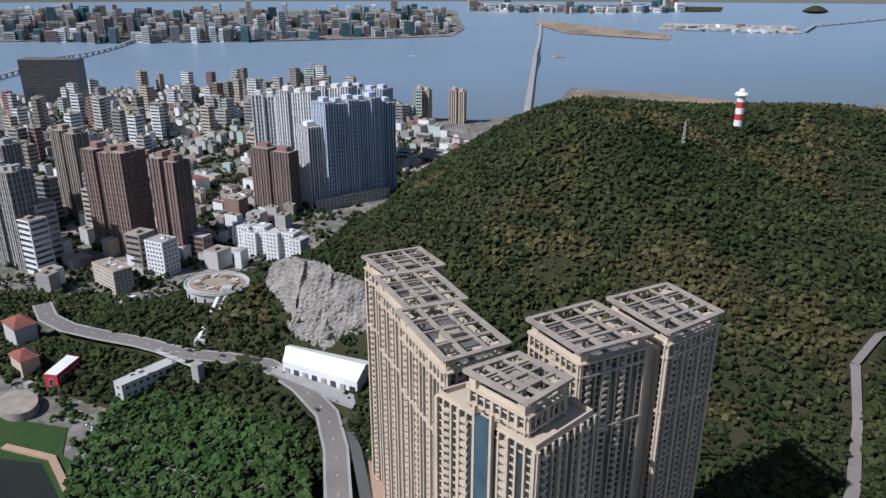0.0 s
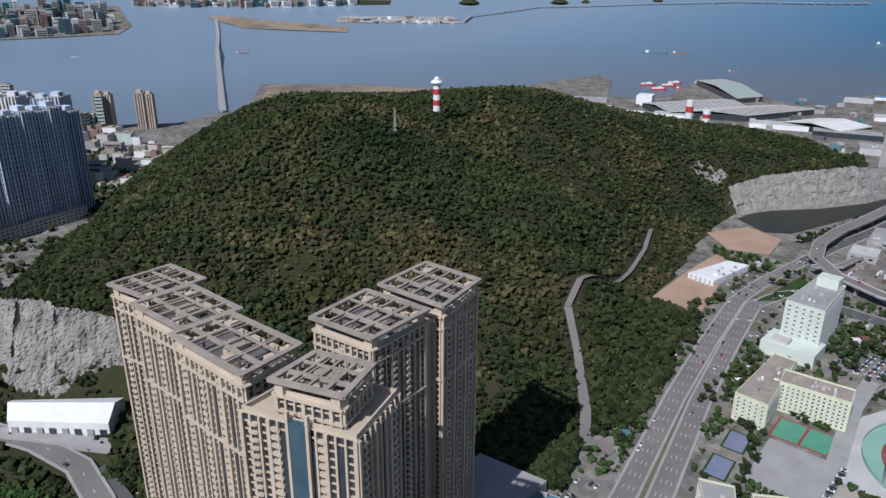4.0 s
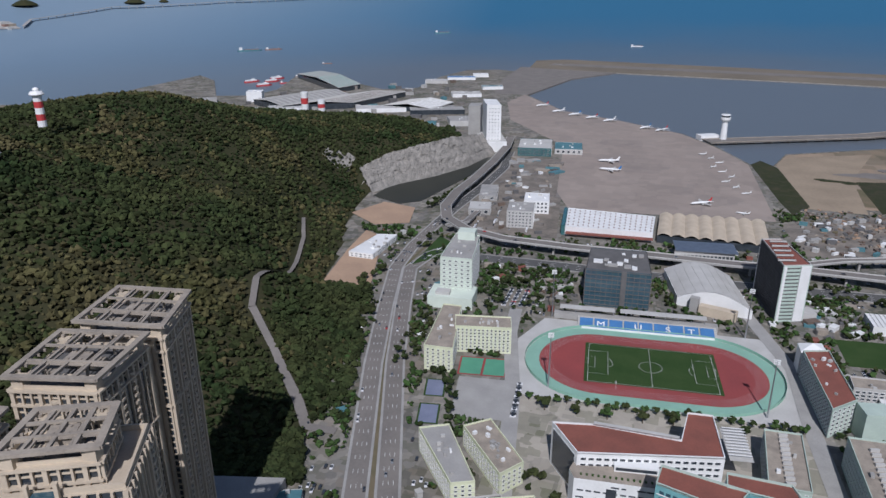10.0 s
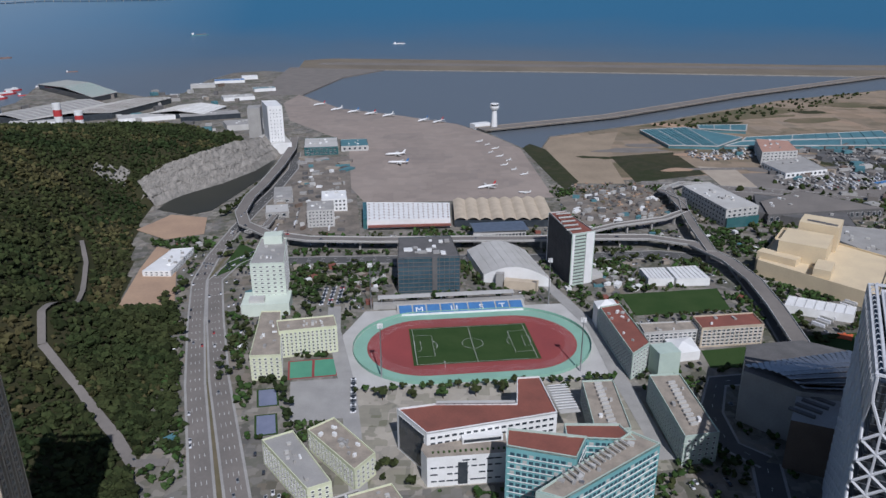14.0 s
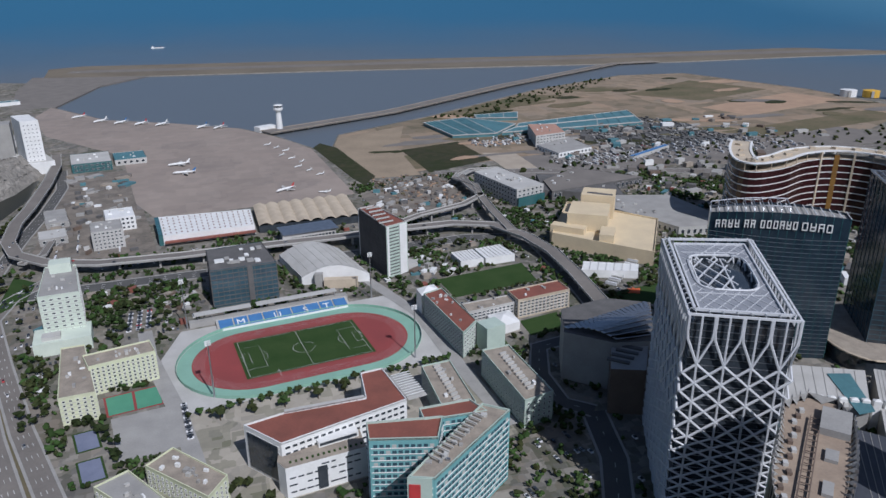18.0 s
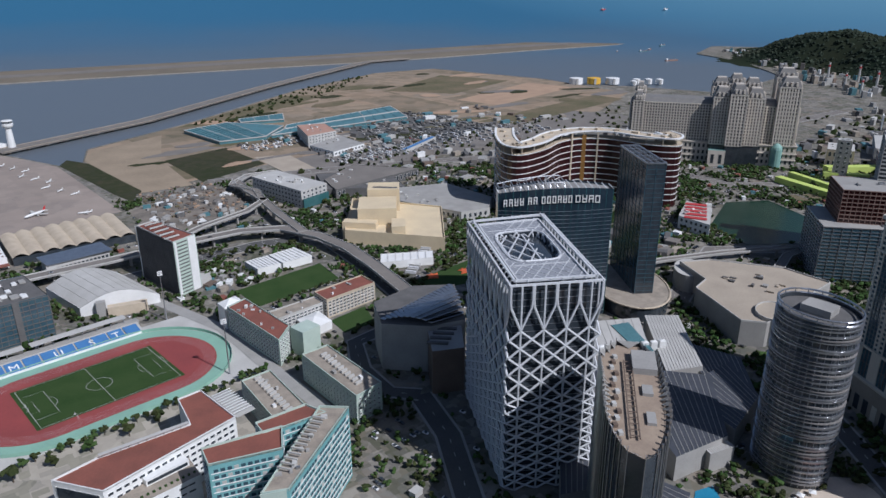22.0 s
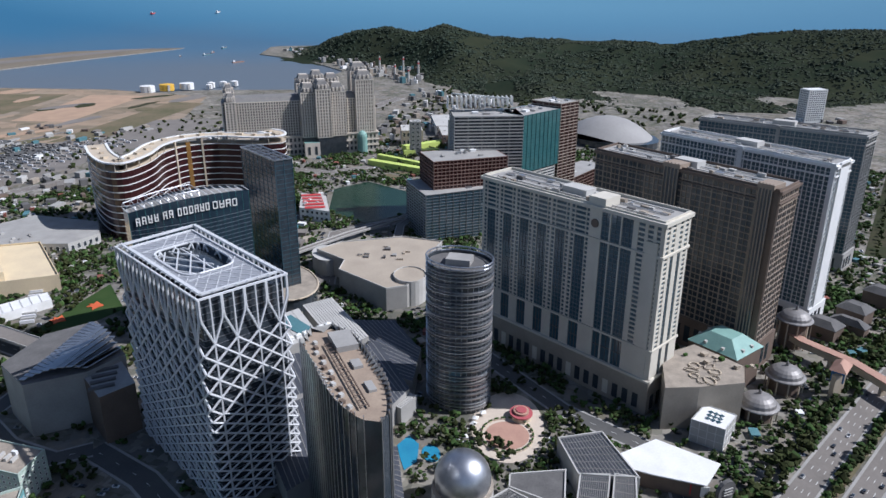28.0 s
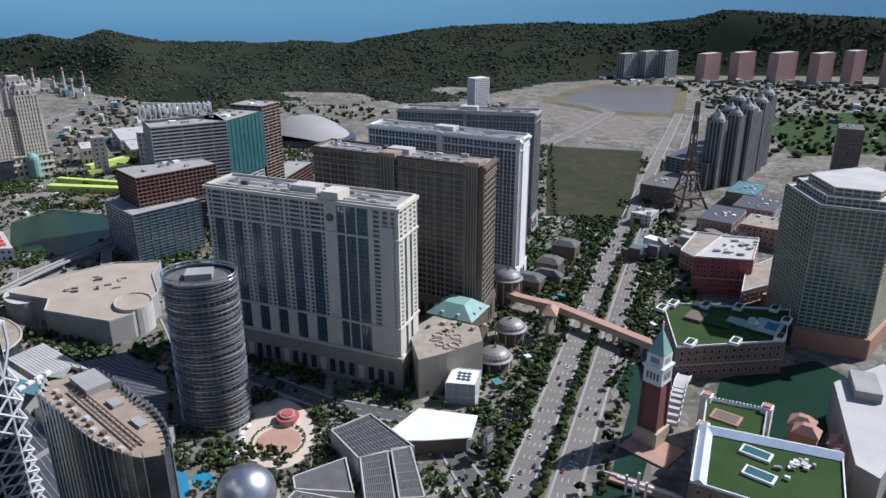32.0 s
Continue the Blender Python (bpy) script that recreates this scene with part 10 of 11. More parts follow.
def crown_shapes(n, base, seed, rough=0.5):
    rs = np.random.RandomState(seed)
    out = []
    for _ in range(n):
        k = 1 + rough * (rs.rand(len(base)) - 0.55) * 2
        lump = 1 + 0.25 * np.sin(base @ rs.randn(3) * 2.6 + rs.rand() * 6)
        out.append(base * (k * lump)[:, None] * [1, 1, 0.8])
    return out


SHAPES = crown_shapes(20, ICO_V, 4)
SHAPES1 = crown_shapes(16, ICO1_V, 5, 0.42)


def foliage_mesh(name, pts, material, shapes=SHAPES, faces=ICO_F, seed=1, flat=True):
    """One mesh of many uneven leaf clumps; pts are x, y, z, radius."""
    rs = np.random.RandomState(seed)
    vs, fs, n = [], [], 0
    for x, y, z, r in pts:
        s = shapes[rs.randint(len(shapes))]
        a = rs.rand() * 6.28
        c, q = math.cos(a), math.sin(a)
        rot = s @ np.array([[c, -q, 0], [q, c, 0], [0, 0, 1]]).T
        vs.append(rot * r * (0.85 + 0.3 * rs.rand()) + [x, y, z])
        fs.append(faces + n)
        n += len(s)
    v, f = np.concatenate(vs), np.concatenate(fs)
    me = bpy.data.meshes.new(name)
    me.vertices.add(len(v))
    me.vertices.foreach_set("co", v.ravel())
    me.loops.add(f.size)
    me.loops.foreach_set("vertex_index", f.ravel().astype(np.int32))
    me.polygons.add(len(f))
    me.polygons.foreach_set("loop_start", np.arange(0, f.size, 3, dtype=np.int32))
    me.update(calc_edges=True)
    me.materials.append(M[material])
    if flat:
        me.shade_flat()
    return me


CANOPY = [s * [1, 1, 0.42] for s in crown_shapes(12, ICO_V, 15, 0.3)]


def forest(name, pts, material, label, far=False, seed=1, canopy=False):
    me = foliage_mesh(name, pts, material, CANOPY if canopy else SHAPES1 if far else SHAPES, ICO1_F if far and not canopy else ICO_F, seed, not canopy)
    return tagged(new(name, me), label, "trees", kind="stuff")


CLEAR = [[(-590, 60), (-520, 72), (-492, 95), (-455, 130), (-425, 150), (-440, 165), (-500, 112), (-585, 76)], [(-496, 56), (-430, 98), (-412, 92), (-440, 76), (-486, 48)], RT1 + RT2, FT, L1 + L2 + L3, HALLP,
         [(-372, 935), (-345, 990), (-302, 1046), (-262, 1120), (-240, 1190), (-232, 1240), (-262, 1240), (-290, 1130), (-330, 1060), (-395, 960)], [(-262, 226), (-214, 232), (-214, 280), (-262, 272)]]


def blocked(x, y):
    if math.hypot(x + 622, (y - 26) * 1.1) < 31:
        return True
    if -365 < x < -170 and 76 < y < 232 and not (x < -268 and y > 135):
        return True
    for line, w in ((NR, 9), (HR, 7), ([(-205, 344), (-228, 345), (-246, 373), (-286, 419), (-318, 450)], 6), ([(-616, 34), (-552, 6)], 6)):
        for i in range(len(line) - 1):
            a, b = Vector(line[i][:2]), Vector(line[i + 1][:2])
            d = b - a
            k = min(1, max(0, (Vector((x, y)) - a).dot(d) / d.length_squared))
            if (a + d * k - Vector((x, y))).length < w:
                return True
    return any(edge_distance(c, x, y) > -3 for c in CLEAR if len(c) <= 12 and min(p[0] for p in c) - 5 < x < max(p[0] for p in c) + 5)


rnd = random.Random(77)
near, far_pts, olive, bright = [], [], [], []
gx = -1190.0
while gx < -215:
    gy = -160.0
    while gy < 1430:
        d0 = math.hypot(gx + 40, gy + 40)
        x, y = gx + rnd.uniform(-2.8, 2.8), gy + rnd.uniform(-2.8, 2.8)
        if edge_distance(HILL, x, y) > 2 and not blocked(x, y):
            z = hill_z(x, y)
            patch = noise.noise(Vector((x, y, 5)) * 0.02) + 0.5 * noise.noise(Vector((x, y, 9)) * 0.07)
            tone = noise.noise(Vector((x, y, 40)) * 0.011) + 0.7 * noise.noise(Vector((x, y, 60)) * 0.045)
            if not (patch > 0.62 and rnd.random() < 0.7):
                r = rnd.choice((1.3, 1.8, 2.2, 2.7, 3.4)) * rnd.uniform(0.85, 1.2) * (0.7 if patch > 0.25 else 1.0)
                dest = olive if tone > rnd.uniform(0.12, 0.6) else near if d0 < 540 else far_pts
                dest.append((x, y, z + r * 0.6 + rnd.uniform(0, 1.2), r))
                if d0 < 540:
                    dest.append((x + rnd.uniform(-3, 3), y + rnd.uniform(-3, 3), z + r * rnd.uniform(0.3, 1.6), r * rnd.uniform(0.4, 0.75)))
        gy += 3.9 if d0 < 800 else 5.2
    gx += 4.3
forest("hill_woodland", [p for p in near if math.hypot(p[0] + 40, p[1] + 40) < 400], "leaf", "dense dark green mixed woodland on the near hillside")
forest("hill_woodland", [p for p in near if math.hypot(p[0] + 40, p[1] + 40) >= 400], "leaf", "dense dark green mixed woodland on the upper hillside", True, 9)
forest("summit_woodland", far_pts, "leaf", "dense woodland on the far side of the hill", True, 2)
forest("olive_thicket", olive, "leaf_olive", "dry olive-brown thicket among the woodland", True, 4)
LOWW = [(-530, -60), (-505, -6), (-480, 30), (-420, 62), (-345, 56), (-300, 40), (-250, -40), (-330, -120), (-400, -90), (-460, -84)]
for i in range(3800):
    x, y = rnd.uniform(-535, -245), rnd.uniform(-125, 66)
    if edge_distance(LOWW, x, y) > 2 and not blocked(x, y):
        bright.append((x, y, 3 + max(0, (y + 60) * 0.06) + rnd.uniform(0, 2.5), rnd.uniform(1.3, 3.6)))
edge_wood = []
for i in range(2600):
    x, y = rnd.uniform(-760, -425), rnd.uniform(-140, 125)
    if edge_distance(HALLP, x, y) > -3 or edge_distance(HILL, x, y) < -6 or math.hypot(x + 622, (y - 26) * 1.1) < 33:
        continue
    gap = min((Vector(NR[k][:2]).lerp(Vector(NR[k + 1][:2]), q / 4) - Vector((x, y))).length for k in range(len(NR) - 1) for q in range(5))
    if gap > 9.5 and not (-500 < x < -430 and 44 < y < 96):
        edge_wood.append((x, y, hill_z(x, y) + 1.0, rnd.uniform(1.0, 3.0)))
foot_wood = []
FOOT = [(-793, -185), (-745, -96), (-706, -17), (-735, 60), (-760, 110), (-690, 110), (-596, 40), (-590, -146), (-640, -190)]
while len(foot_wood) < 3200:
    x, y = rnd.uniform(-800, -585), rnd.uniform(-190, 115)
    if edge_distance(FOOT, x, y) > 1 and math.hypot(x + 622, (y - 26) * 1.1) > 33:
        gap = min((Vector(NR[k][:2]).lerp(Vector(NR[k + 1][:2]), q / 4) - Vector((x, y))).length for k in range(len(NR) - 1) for q in range(5))
        if gap > 9:
            foot_wood.append((x, y, max(0.0, hill_z(x, y)) + rnd.uniform(1, 5), rnd.uniform(1.4, 3.6)))
forest("foothill_wood", foot_wood, "leaf", "dark wood between the old town and the hill road", True, 16)
forest("roadside_wood", edge_wood, "leaf", "scrubby roadside wood below the round hall", False, 6)
town_wood = []
while len(town_wood) < 5200:
    x, y = rnd.uniform(-1500, -730), rnd.uniform(-420, 520)
    if edge_distance(HILL, x, y) > 0 or edge_distance(COAST, x, y) < 15 or noise.noise(Vector((x, y, 3)) * 0.012) < -0.05:
        continue
    town_wood.append((x, y, rnd.uniform(1.5, 4.5), rnd.uniform(1.8, 4.0)))
slope_wood = []
for poly, n in (([(-306, 441), (-225, 340), (-203, 351), (-213, 407), (-255, 589), (-289, 575)], 900), ([(-284, 294), (-224, 329), (-206, 287), (-243, 269)], 420)):
    xs, ys = [p[0] for p in poly], [p[1] for p in poly]
    while n:
        x, y = rnd.uniform(min(xs), max(xs)), rnd.uniform(min(ys), max(ys))
        if edge_distance(poly, x, y) < 0 or blocked(x, y):
            n -= rnd.random() < 0.2
            continue
        r = rnd.uniform(1.6, 3.6)
        slope_wood.append((x, y, max(0.0, hill_z(x, y)) + rnd.uniform(1.5, 5.0), r))
        n -= 1
forest("slope_wood", slope_wood, "leaf", "dense green wood on the slope beside the avenue", False, 18)
forest("town_trees", town_wood, "leaf", "street and garden trees of the old town", True, 17)
forest("lowland_thicket", bright, "leaf2", "bright green thicket filling the hollow by the road")
fh = []
while len(fh) < 26000:
    x, y = rnd.uniform(1600, 3000), rnd.uniform(-2600, 1300)
    if edge_distance(FARHILL, x, y) > 8 and noise.noise(Vector((x, y, 8)) * 0.006) > -0.42:
        fh.append((x, y, far_z(x, y) - 1.5, rnd.uniform(3.5, 8.0)))
forest("far_woodland", fh, "leaf_far", "dark woodland on distant island hills, haze paled into its leaves", True, 3)


def tree_proto(kind, seed):
    rs = random.Random(seed)
    th = new("street_tree")
    WORLD[th] = Matrix()
    g = Geo()
    g.tube([(0, 0, 0), (0.1, 0, 1.6), (0, 0.1, 3.4)], [0.28, 0.22, 0.14], 6)
    part("trunk", g, "bark", th)
    for k in range(1):
        a = 3.0 * k + rs.random()
        g = Geo()
        g.tube([(0, 0, 2.4), (math.cos(a) * 1.4, math.sin(a) * 1.4, 4.2)], [0.12, 0.06], 5)
        part("limb", g, "bark", th)
    pts = [(rs.uniform(-1.7, 1.7), rs.uniform(-1.7, 1.7), rs.uniform(3.6, 6.0), rs.uniform(1.1, 2.0)) for _ in range(9)]
    ob = new("crown", foliage_mesh("crown", pts, kind, SHAPES1, ICO1_F, seed))
    WORLD[ob] = Matrix()
    ob.parent = th
    return th


PROTOS = [tree_proto("leaf", 1), tree_proto("leaf2", 2), tree_proto("leaf", 3)]
for p in PROTOS:
    tagged(p, "leafy green street tree with a rounded crown", "tree", "street trees")
TREES, SHRUBS = [], []


def avenue(line, gap, off=0.0, jitter=1.0, scale=1.0, z=0.0):
    for i in range(len(line) - 1):
        a, b = Vector(line[i][:2]), Vector(line[i + 1][:2])
        d = (b - a).normalized()
        n = int((b - a).length / gap)
        for k in range(n):
            q = a.lerp(b, (k + 0.5) / n) + Vector((-d.y, d.x)) * off
            TREES.append((q.x + rnd.uniform(-jitter, jitter), q.y + rnd.uniform(-jitter, jitter), z, scale * rnd.uniform(0.75, 1.25)))


def grove(poly, n, scale=1.0, z=0.0, trees=True):
    x0, x1 = min(p[0] for p in poly), max(p[0] for p in poly)
    y0, y1 = min(p[1] for p in poly), max(p[1] for p in poly)
    k = 0
    while k < n:
        x, y = rnd.uniform(x0, x1), rnd.uniform(y0, y1)
        if edge_distance(poly, x, y) > 0:
            (TREES if trees else SHRUBS).append((x, y, z, scale * rnd.uniform(0.7, 1.3)))
            k += 1


avenue([(-88, 414), (120, 410)], 7, 0, 0.8, 0.9)
avenue([(-78, 402), (110, 398)], 22, 0, 2, 1.5)
avenue([(98, -74), (207, -145), (441, -299), (595, -404), (900, -622)], 6, 0, 2.0, 0.95)
avenue([(140, -66), (226, -122), (461, -272), (610, -375)], 8, 3, 2.5, 1.0)
avenue([(85, -100), (190, -172), (425, -328), (580, -432)], 8, -3, 2.0, 0.95)
grove([(232, 20), (262, 70), (240, 95), (212, 84), (205, 60), (225, 30)], 46, 0.9)
grove([(262, 66), (300, 40), (318, 20), (330, 40), (300, 70)], 20, 0.8)
grove([(225, 0), (262, 18), (300, 10), (290, -10), (250, -20)], 34, 0.8)
grove([(440, -200), (540, -270), (560, -300), (500, -300), (430, -235)], 36, 1.2)
avenue([(-128, 560), (-120, 660), (-60, 660)], 9, 0, 4, 1.1)
grove([(-135, 560), (-105, 560), (-75, 600), (-60, 660), (-130, 660)], 36, 1.1)
grove([(-198, 440), (-176, 440), (-178, 560), (-200, 560)], 30, 1.0)
avenue([(-132, 300), (-150, 400), (-168, 440)], 8, -16, 2, 1.2)
avenue([(-250, 860), (-215, 1000), (-200, 1120)], 8, 12, 2, 1.5)
avenue([(-262, 640), (-280, 600), (-250, 540), (-245, 520)], 8, 8, 3, 1.6)
avenue([(180, 512), (275, 514)], 7, -2, 1, 0.8)
avenue([(292, 430), (322, 560), (318, 620)], 9, -14, 2, 1.0)
grove([(160, 650), (240, 640), (290, 600), (280, 660), (170, 690)], 34, 1.1)
avenue([(400, 480), (480, 560), (520, 620)], 10, 0, 3, 1.1)
grove([(300, 440), (420, 465), (440, 480), (320, 470)], 14, 1.0)
avenue([(430, 720), (700, 580), (880, 480), (930, 420)], 13, 8, 3, 1.2)
grove([(400, 190), (440, 150), (470, 200), (440, 240)], 26, 0.8)
grove([(590, 300), (660, 270), (700, 335), (780, 370), (700, 390), (620, 370)], 40, 1.1)
grove([(890, 280), (1020, 330), (1060, 240), (940, 200)], 40, 1.2)
grove([(240, -120), (262, -110), (300, -135), (285, -160), (250, -140)], 16, 0.9)
grove([(175, -70), (205, -60), (215, -100), (190, -105)], 14, 0.8)
grove([(-205, 700), (-240, 700), (-232, 770), (-205, 750)], 10, 1.3)
avenue([(660, -330), (1080, -490)], 14, 6, 2, 1.0)
grove([(-95, 640), (30, 665), (130, 690), (-100, 690)], 12, 0.8)
grove([(-70, 300), (-48, 300), (-60, 330), (-80, 330)], 8, 1.2)
for i, (x, y, z, s) in enumerate(TREES):
    m = Matrix.Translation((x, y, z)) @ Euler((0, 0, i * 1.7)).to_matrix().to_4x4() @ Matrix.Scale(s, 4)
    if i < 3:
        PROTOS[i].matrix_basis = m
    elif i < 150:
        c = copy_thing(PROTOS[i % 3], m)
        c.matrix_basis = m
rest = []
for x, y, z, s in TREES[150:]:
    for k in range(4):
        rest.append((x + rnd.uniform(-1.6, 1.6) * s, y + rnd.uniform(-1.6, 1.6) * s, z + rnd.uniform(3, 5.4) * s, 1.7 * s))
grove([(262, -30), (330, 20), (420, 100), (400, 118), (300, 10)], 40, 1, 0, False)
grove([(-2300, -380), (-800, -200), (-780, 60), (-1100, 420), (-1500, 560), (-2300, 400)], 3200, 2.3, 0, False)
grove([(300, 700), (900, 480), (1600, 480), (1500, 900), (500, 960)], 420, 2.0, 0, False)
grove([(1100, 420), (1900, 450), (1600, -300), (1150, 0)], 420, 2.6, 0, False)
grove([(900, -820), (1300, -1000), (1900, -1200), (1500, -1900), (800, -1300)], 700, 3.2, 0, False)
grove([(-300, 1280), (-330, 1420), (-800, 1500), (-1100, 1400), (-900, 1430), (-450, 1420)], 260, 3.0, 0, False)
grove([(520, 1390), (990, 1680), (1380, 1820), (1000, 1560), (620, 1370)], 140, 2.0, 0, False)
for x, y, z, s in SHRUBS:
    rest.append((x, y, z + 1.2 * s, 1.9 * s))
forest("park_trees", rest, "leaf", "scattered park and roadside trees and shrubs", True, 9)

# ---- vehicles ----
CARP = {}


def car_proto(paint, kind):
    th = new("parked_car" if kind == "car" else "coach")
    WORLD[th] = Matrix()
    g = Geo()
    if kind == "car":
        g.box((0, 0, 0.65), (4.4, 1.8, 0.75))
        part("body", g, paint, th)
        g = Geo()
        b, t = rect4(-0.2, 0, 2.6, 1.65), rect4(-0.3, 0, 1.7, 1.4)
        g.v = [(*p, 1.0) for p in b] + [(*p, 1.5) for p in t]
        g.f = [(i, (i + 1) % 4, 4 + (i + 1) % 4, 4 + i) for i in range(4)] + [(4, 5, 6, 7)]
        g.m = [0] * 5
        part("cabin", g, "glass", th)
    else:
        g.box((0, 0, 1.8), (11.5, 2.5, 2.8))
        part("body", g, paint, th)
        g = Geo()
        g.box((0, 0, 2.3), (11.2, 2.56, 0.9))
        part("window_strip", g, "glass", th)
    for sx in (-0.31, 0.31):
        for sy in (-1, 1):
            L = 4.4 if kind == "car" else 11.5
            g = Geo()
            g.tube([(L * sx, sy * 0.82, 0.36), (L * sx, sy * 0.95, 0.36)], 0.36, 8)
            whl = part("wheel", g, "asphalt", th)
            g = Geo()
            g.tube([(L * sx, sy * 0.94, 0.36), (L * sx, sy * 0.97, 0.36)], 0.2, 8)
            part("rim", g, "metal", whl, "silver wheel rim")
    return th


M["car_white"] = mat("white_car_paint", (0.75, 0.75, 0.75), (0.65, 0.65, 0.66), 0.5, 0.3)
M["car_dark"] = mat("dark_car_paint", (0.03, 0.03, 0.035), (0.05, 0.05, 0.055), 0.5, 0.3)
M["car_silver"] = mat("silver_car_paint", (0.35, 0.36, 0.37), (0.3, 0.31, 0.32), 0.5, 0.3, 0.4)
spots = []


def along(line, width, n, seed):
    rs = random.Random(seed)
    pts = [Vector(p[:2]) for p in line]
    for _ in range(n):
        i = rs.randrange(len(pts) - 1)
        a, b = pts[i], pts[i + 1]
        d = (b - a).normalized()
        q = a.lerp(b, rs.random()) + Vector((-d.y, d.x)) * rs.choice((-0.36, -0.12, 0.12, 0.36)) * width
        za = line[i][2] if len(line[i]) > 2 else 0.16
        spots.append((q.x, q.y, za + 0.06, math.atan2(d.y, d.x), "car"))


along(MAINL[1:], 15, 22, 1)
along(MAINR[1:], 15, 22, 2)
along([(110, -65), (215, -134), (450, -287), (600, -390)], 14, 40, 3)
along([(95, -88), (199, -157), (433, -311), (590, -418)], 14, 40, 4)
along(NR[1:8], 10, 9, 5)
along(VIA[2:14], 11, 8, 6)
along([(-228, 345), (-246, 373), (-286, 419)], 6, 3, 7)
for k in range(3):
    for i in range(14):
        spots.append((-118 + 8 * k + 0.3 * i, 575 + 3.1 * i, 0.16, 0.1 + 0.05 * (i % 2), "car"))
for i in range(16):
    spots.append((-86, 388 + 3.0 * i, 0.16, 0.1, "car"))
for k in range(4):
    for i in range(8):
        spots.append((-185 + 22 * k, 800 + 13 * i, 0.2, 1.5, "car" if (i + k) % 3 else "coach"))
for i in range(18):
    spots.append((330 + 5 * i, 478 + 3.4 * i, 0.2, 2.1, "coach"))
for k in range(12):
    for i in range(26):
        if (i * 5 + k * 3) % 7:
            spots.append((600 + 18 * i, 900 - 6 * i * 0.3 + 9 * k, 0.3, 1.4, "car" if k % 3 else "coach"))
protos = {}
for kind, paints in (("car", ("car_white", "car_dark", "car_silver", "red")), ("coach", ("car_white", "pale"))):
    for p in paints:
        protos[kind, p] = tagged(car_proto(p, kind), {"car_white": "white", "car_dark": "dark", "car_silver": "silver-grey", "red": "red", "pale": "pale"}[p] + (" saloon car on the road surface" if kind == "car" else " touring coach in the yard"),
                                 "car" if kind == "car" else "coach", "cars" if kind == "car" else "coaches")
used = set()
farcars = {}
for i, (x, y, z, r, kind) in enumerate(spots):
    p = (("car_white", "car_dark", "car_silver", "car_white", "car_silver", "car_dark")[(i * 7) % 6] if i % 23 else "red") if kind == "car" else ("car_white", "pale")[i % 2]
    m = pose(x, y, z, 0, 0, math.degrees(r))
    if math.hypot(x + 80, y + 20) > 330:
        L = 4.4 if kind == "car" else 11.5
        g = farcars.setdefault(p, Geo())
        g.box((x, y, z + 0.7 if kind == "car" else z + 1.7), (L, 1.8, 0.8 if kind == "car" else 2.9), r)
        g.box((x, y, z + 1.3 if kind == "car" else z + 2.2), (L * 0.5, 1.6, 0.5), r, 1)
        continue
    if (kind, p) not in used:
        used.add((kind, p))
        protos[kind, p].matrix_basis = m
    else:
        copy_thing(protos[kind, p], m)
for p, g in farcars.items():
    tagged(part("distant_vehicles", g, (p, "glass")), "cars and coaches on the far roads and yards", "vehicles", kind="stuff")

# ---- infill of open ground ----
CELL, OX, OY = 4.0, -760.0, -760.0
NXC, NYC = 485, 480
TAKEN = np.zeros((NXC, NYC), bool)
SKIP = ("ground", "water", "hill", "far_hills", "runway_island", "window", "floor_band", "pier", "balcony", "lane_dash", "roof", "wheel", "crown", "trunk", "limb", "cabin", "parapet",
        "trellis", "lattice", "hill_woodland", "summit_woodland", "olive_thicket", "far_woodland", "scattered_sheds", "opposite_city", "podium_panel", "metal_band", "glass_fin")
for ob, mw in WORLD.items():
    if ob.type != "MESH" or ob.name.split(".")[0] in SKIP or len(ob.data.polygons) > 4000:
        continue
    co = np.array([v.co[:] for v in ob.data.vertices])
    co = co @ np.array(mw.to_3x3()).T + np.array(mw.translation)
    if len(co) == 0 or co[:, 2].min() > 14 or co[:, 0].max() < OX or co[:, 1].max() < OY or co[:, 0].min() > OX + NXC * CELL or co[:, 1].min() > OY + NYC * CELL:
        continue
    for p in ob.data.polygons:
        q = co[list(p.vertices)][:, :2]
        for k in range(1, len(q) - 1):
            t = np.array([q[0], q[k], q[k + 1]])
            i0, j0 = np.maximum(0, ((t.min(0) - [OX, OY]) / CELL - 0.5).astype(int))
            i1, j1 = np.minimum([NXC - 1, NYC - 1], ((t.max(0) - [OX, OY]) / CELL + 0.5).astype(int))
            if i1 < i0 or j1 < j0:
                continue
            gx_, gy_ = np.meshgrid(OX + (np.arange(i0, i1 + 1) + 0.5) * CELL, OY + (np.arange(j0, j1 + 1) + 0.5) * CELL, indexing="ij")
            e = []
            for a, b in ((0, 1), (1, 2), (2, 0)):
                dx, dy = t[b] - t[a]
                ln = max(1e-6, math.hypot(dx, dy))
                e.append(((gx_ - t[a][0]) * dy - (gy_ - t[a][1]) * dx) / ln)
            e = np.array(e)
            TAKEN[i0:i1 + 1, j0:j1 + 1] |= (e.max(0) < 2.2) | (e.min(0) > -2.2)
CITY = [(-262, 590), (-225, 330), (-230, 160), (-300, 40), (-430, -20), (-560, -110), (-640, -160), (-690, -110), (-735, 0), (-755, -230), (-560, -230), (-330, -120), (-240, -20), (-110, 140), (100, -40), (330, -330), (900, -640), (1150, -400), (1150, 560), (700, 760), (560, 960), (200, 960), (190, 780), (-180, 780), (-240, 780), (-330, 780)]
rs = random.Random(31)
leaves, dark, cars, huts = [], [], {}, {}
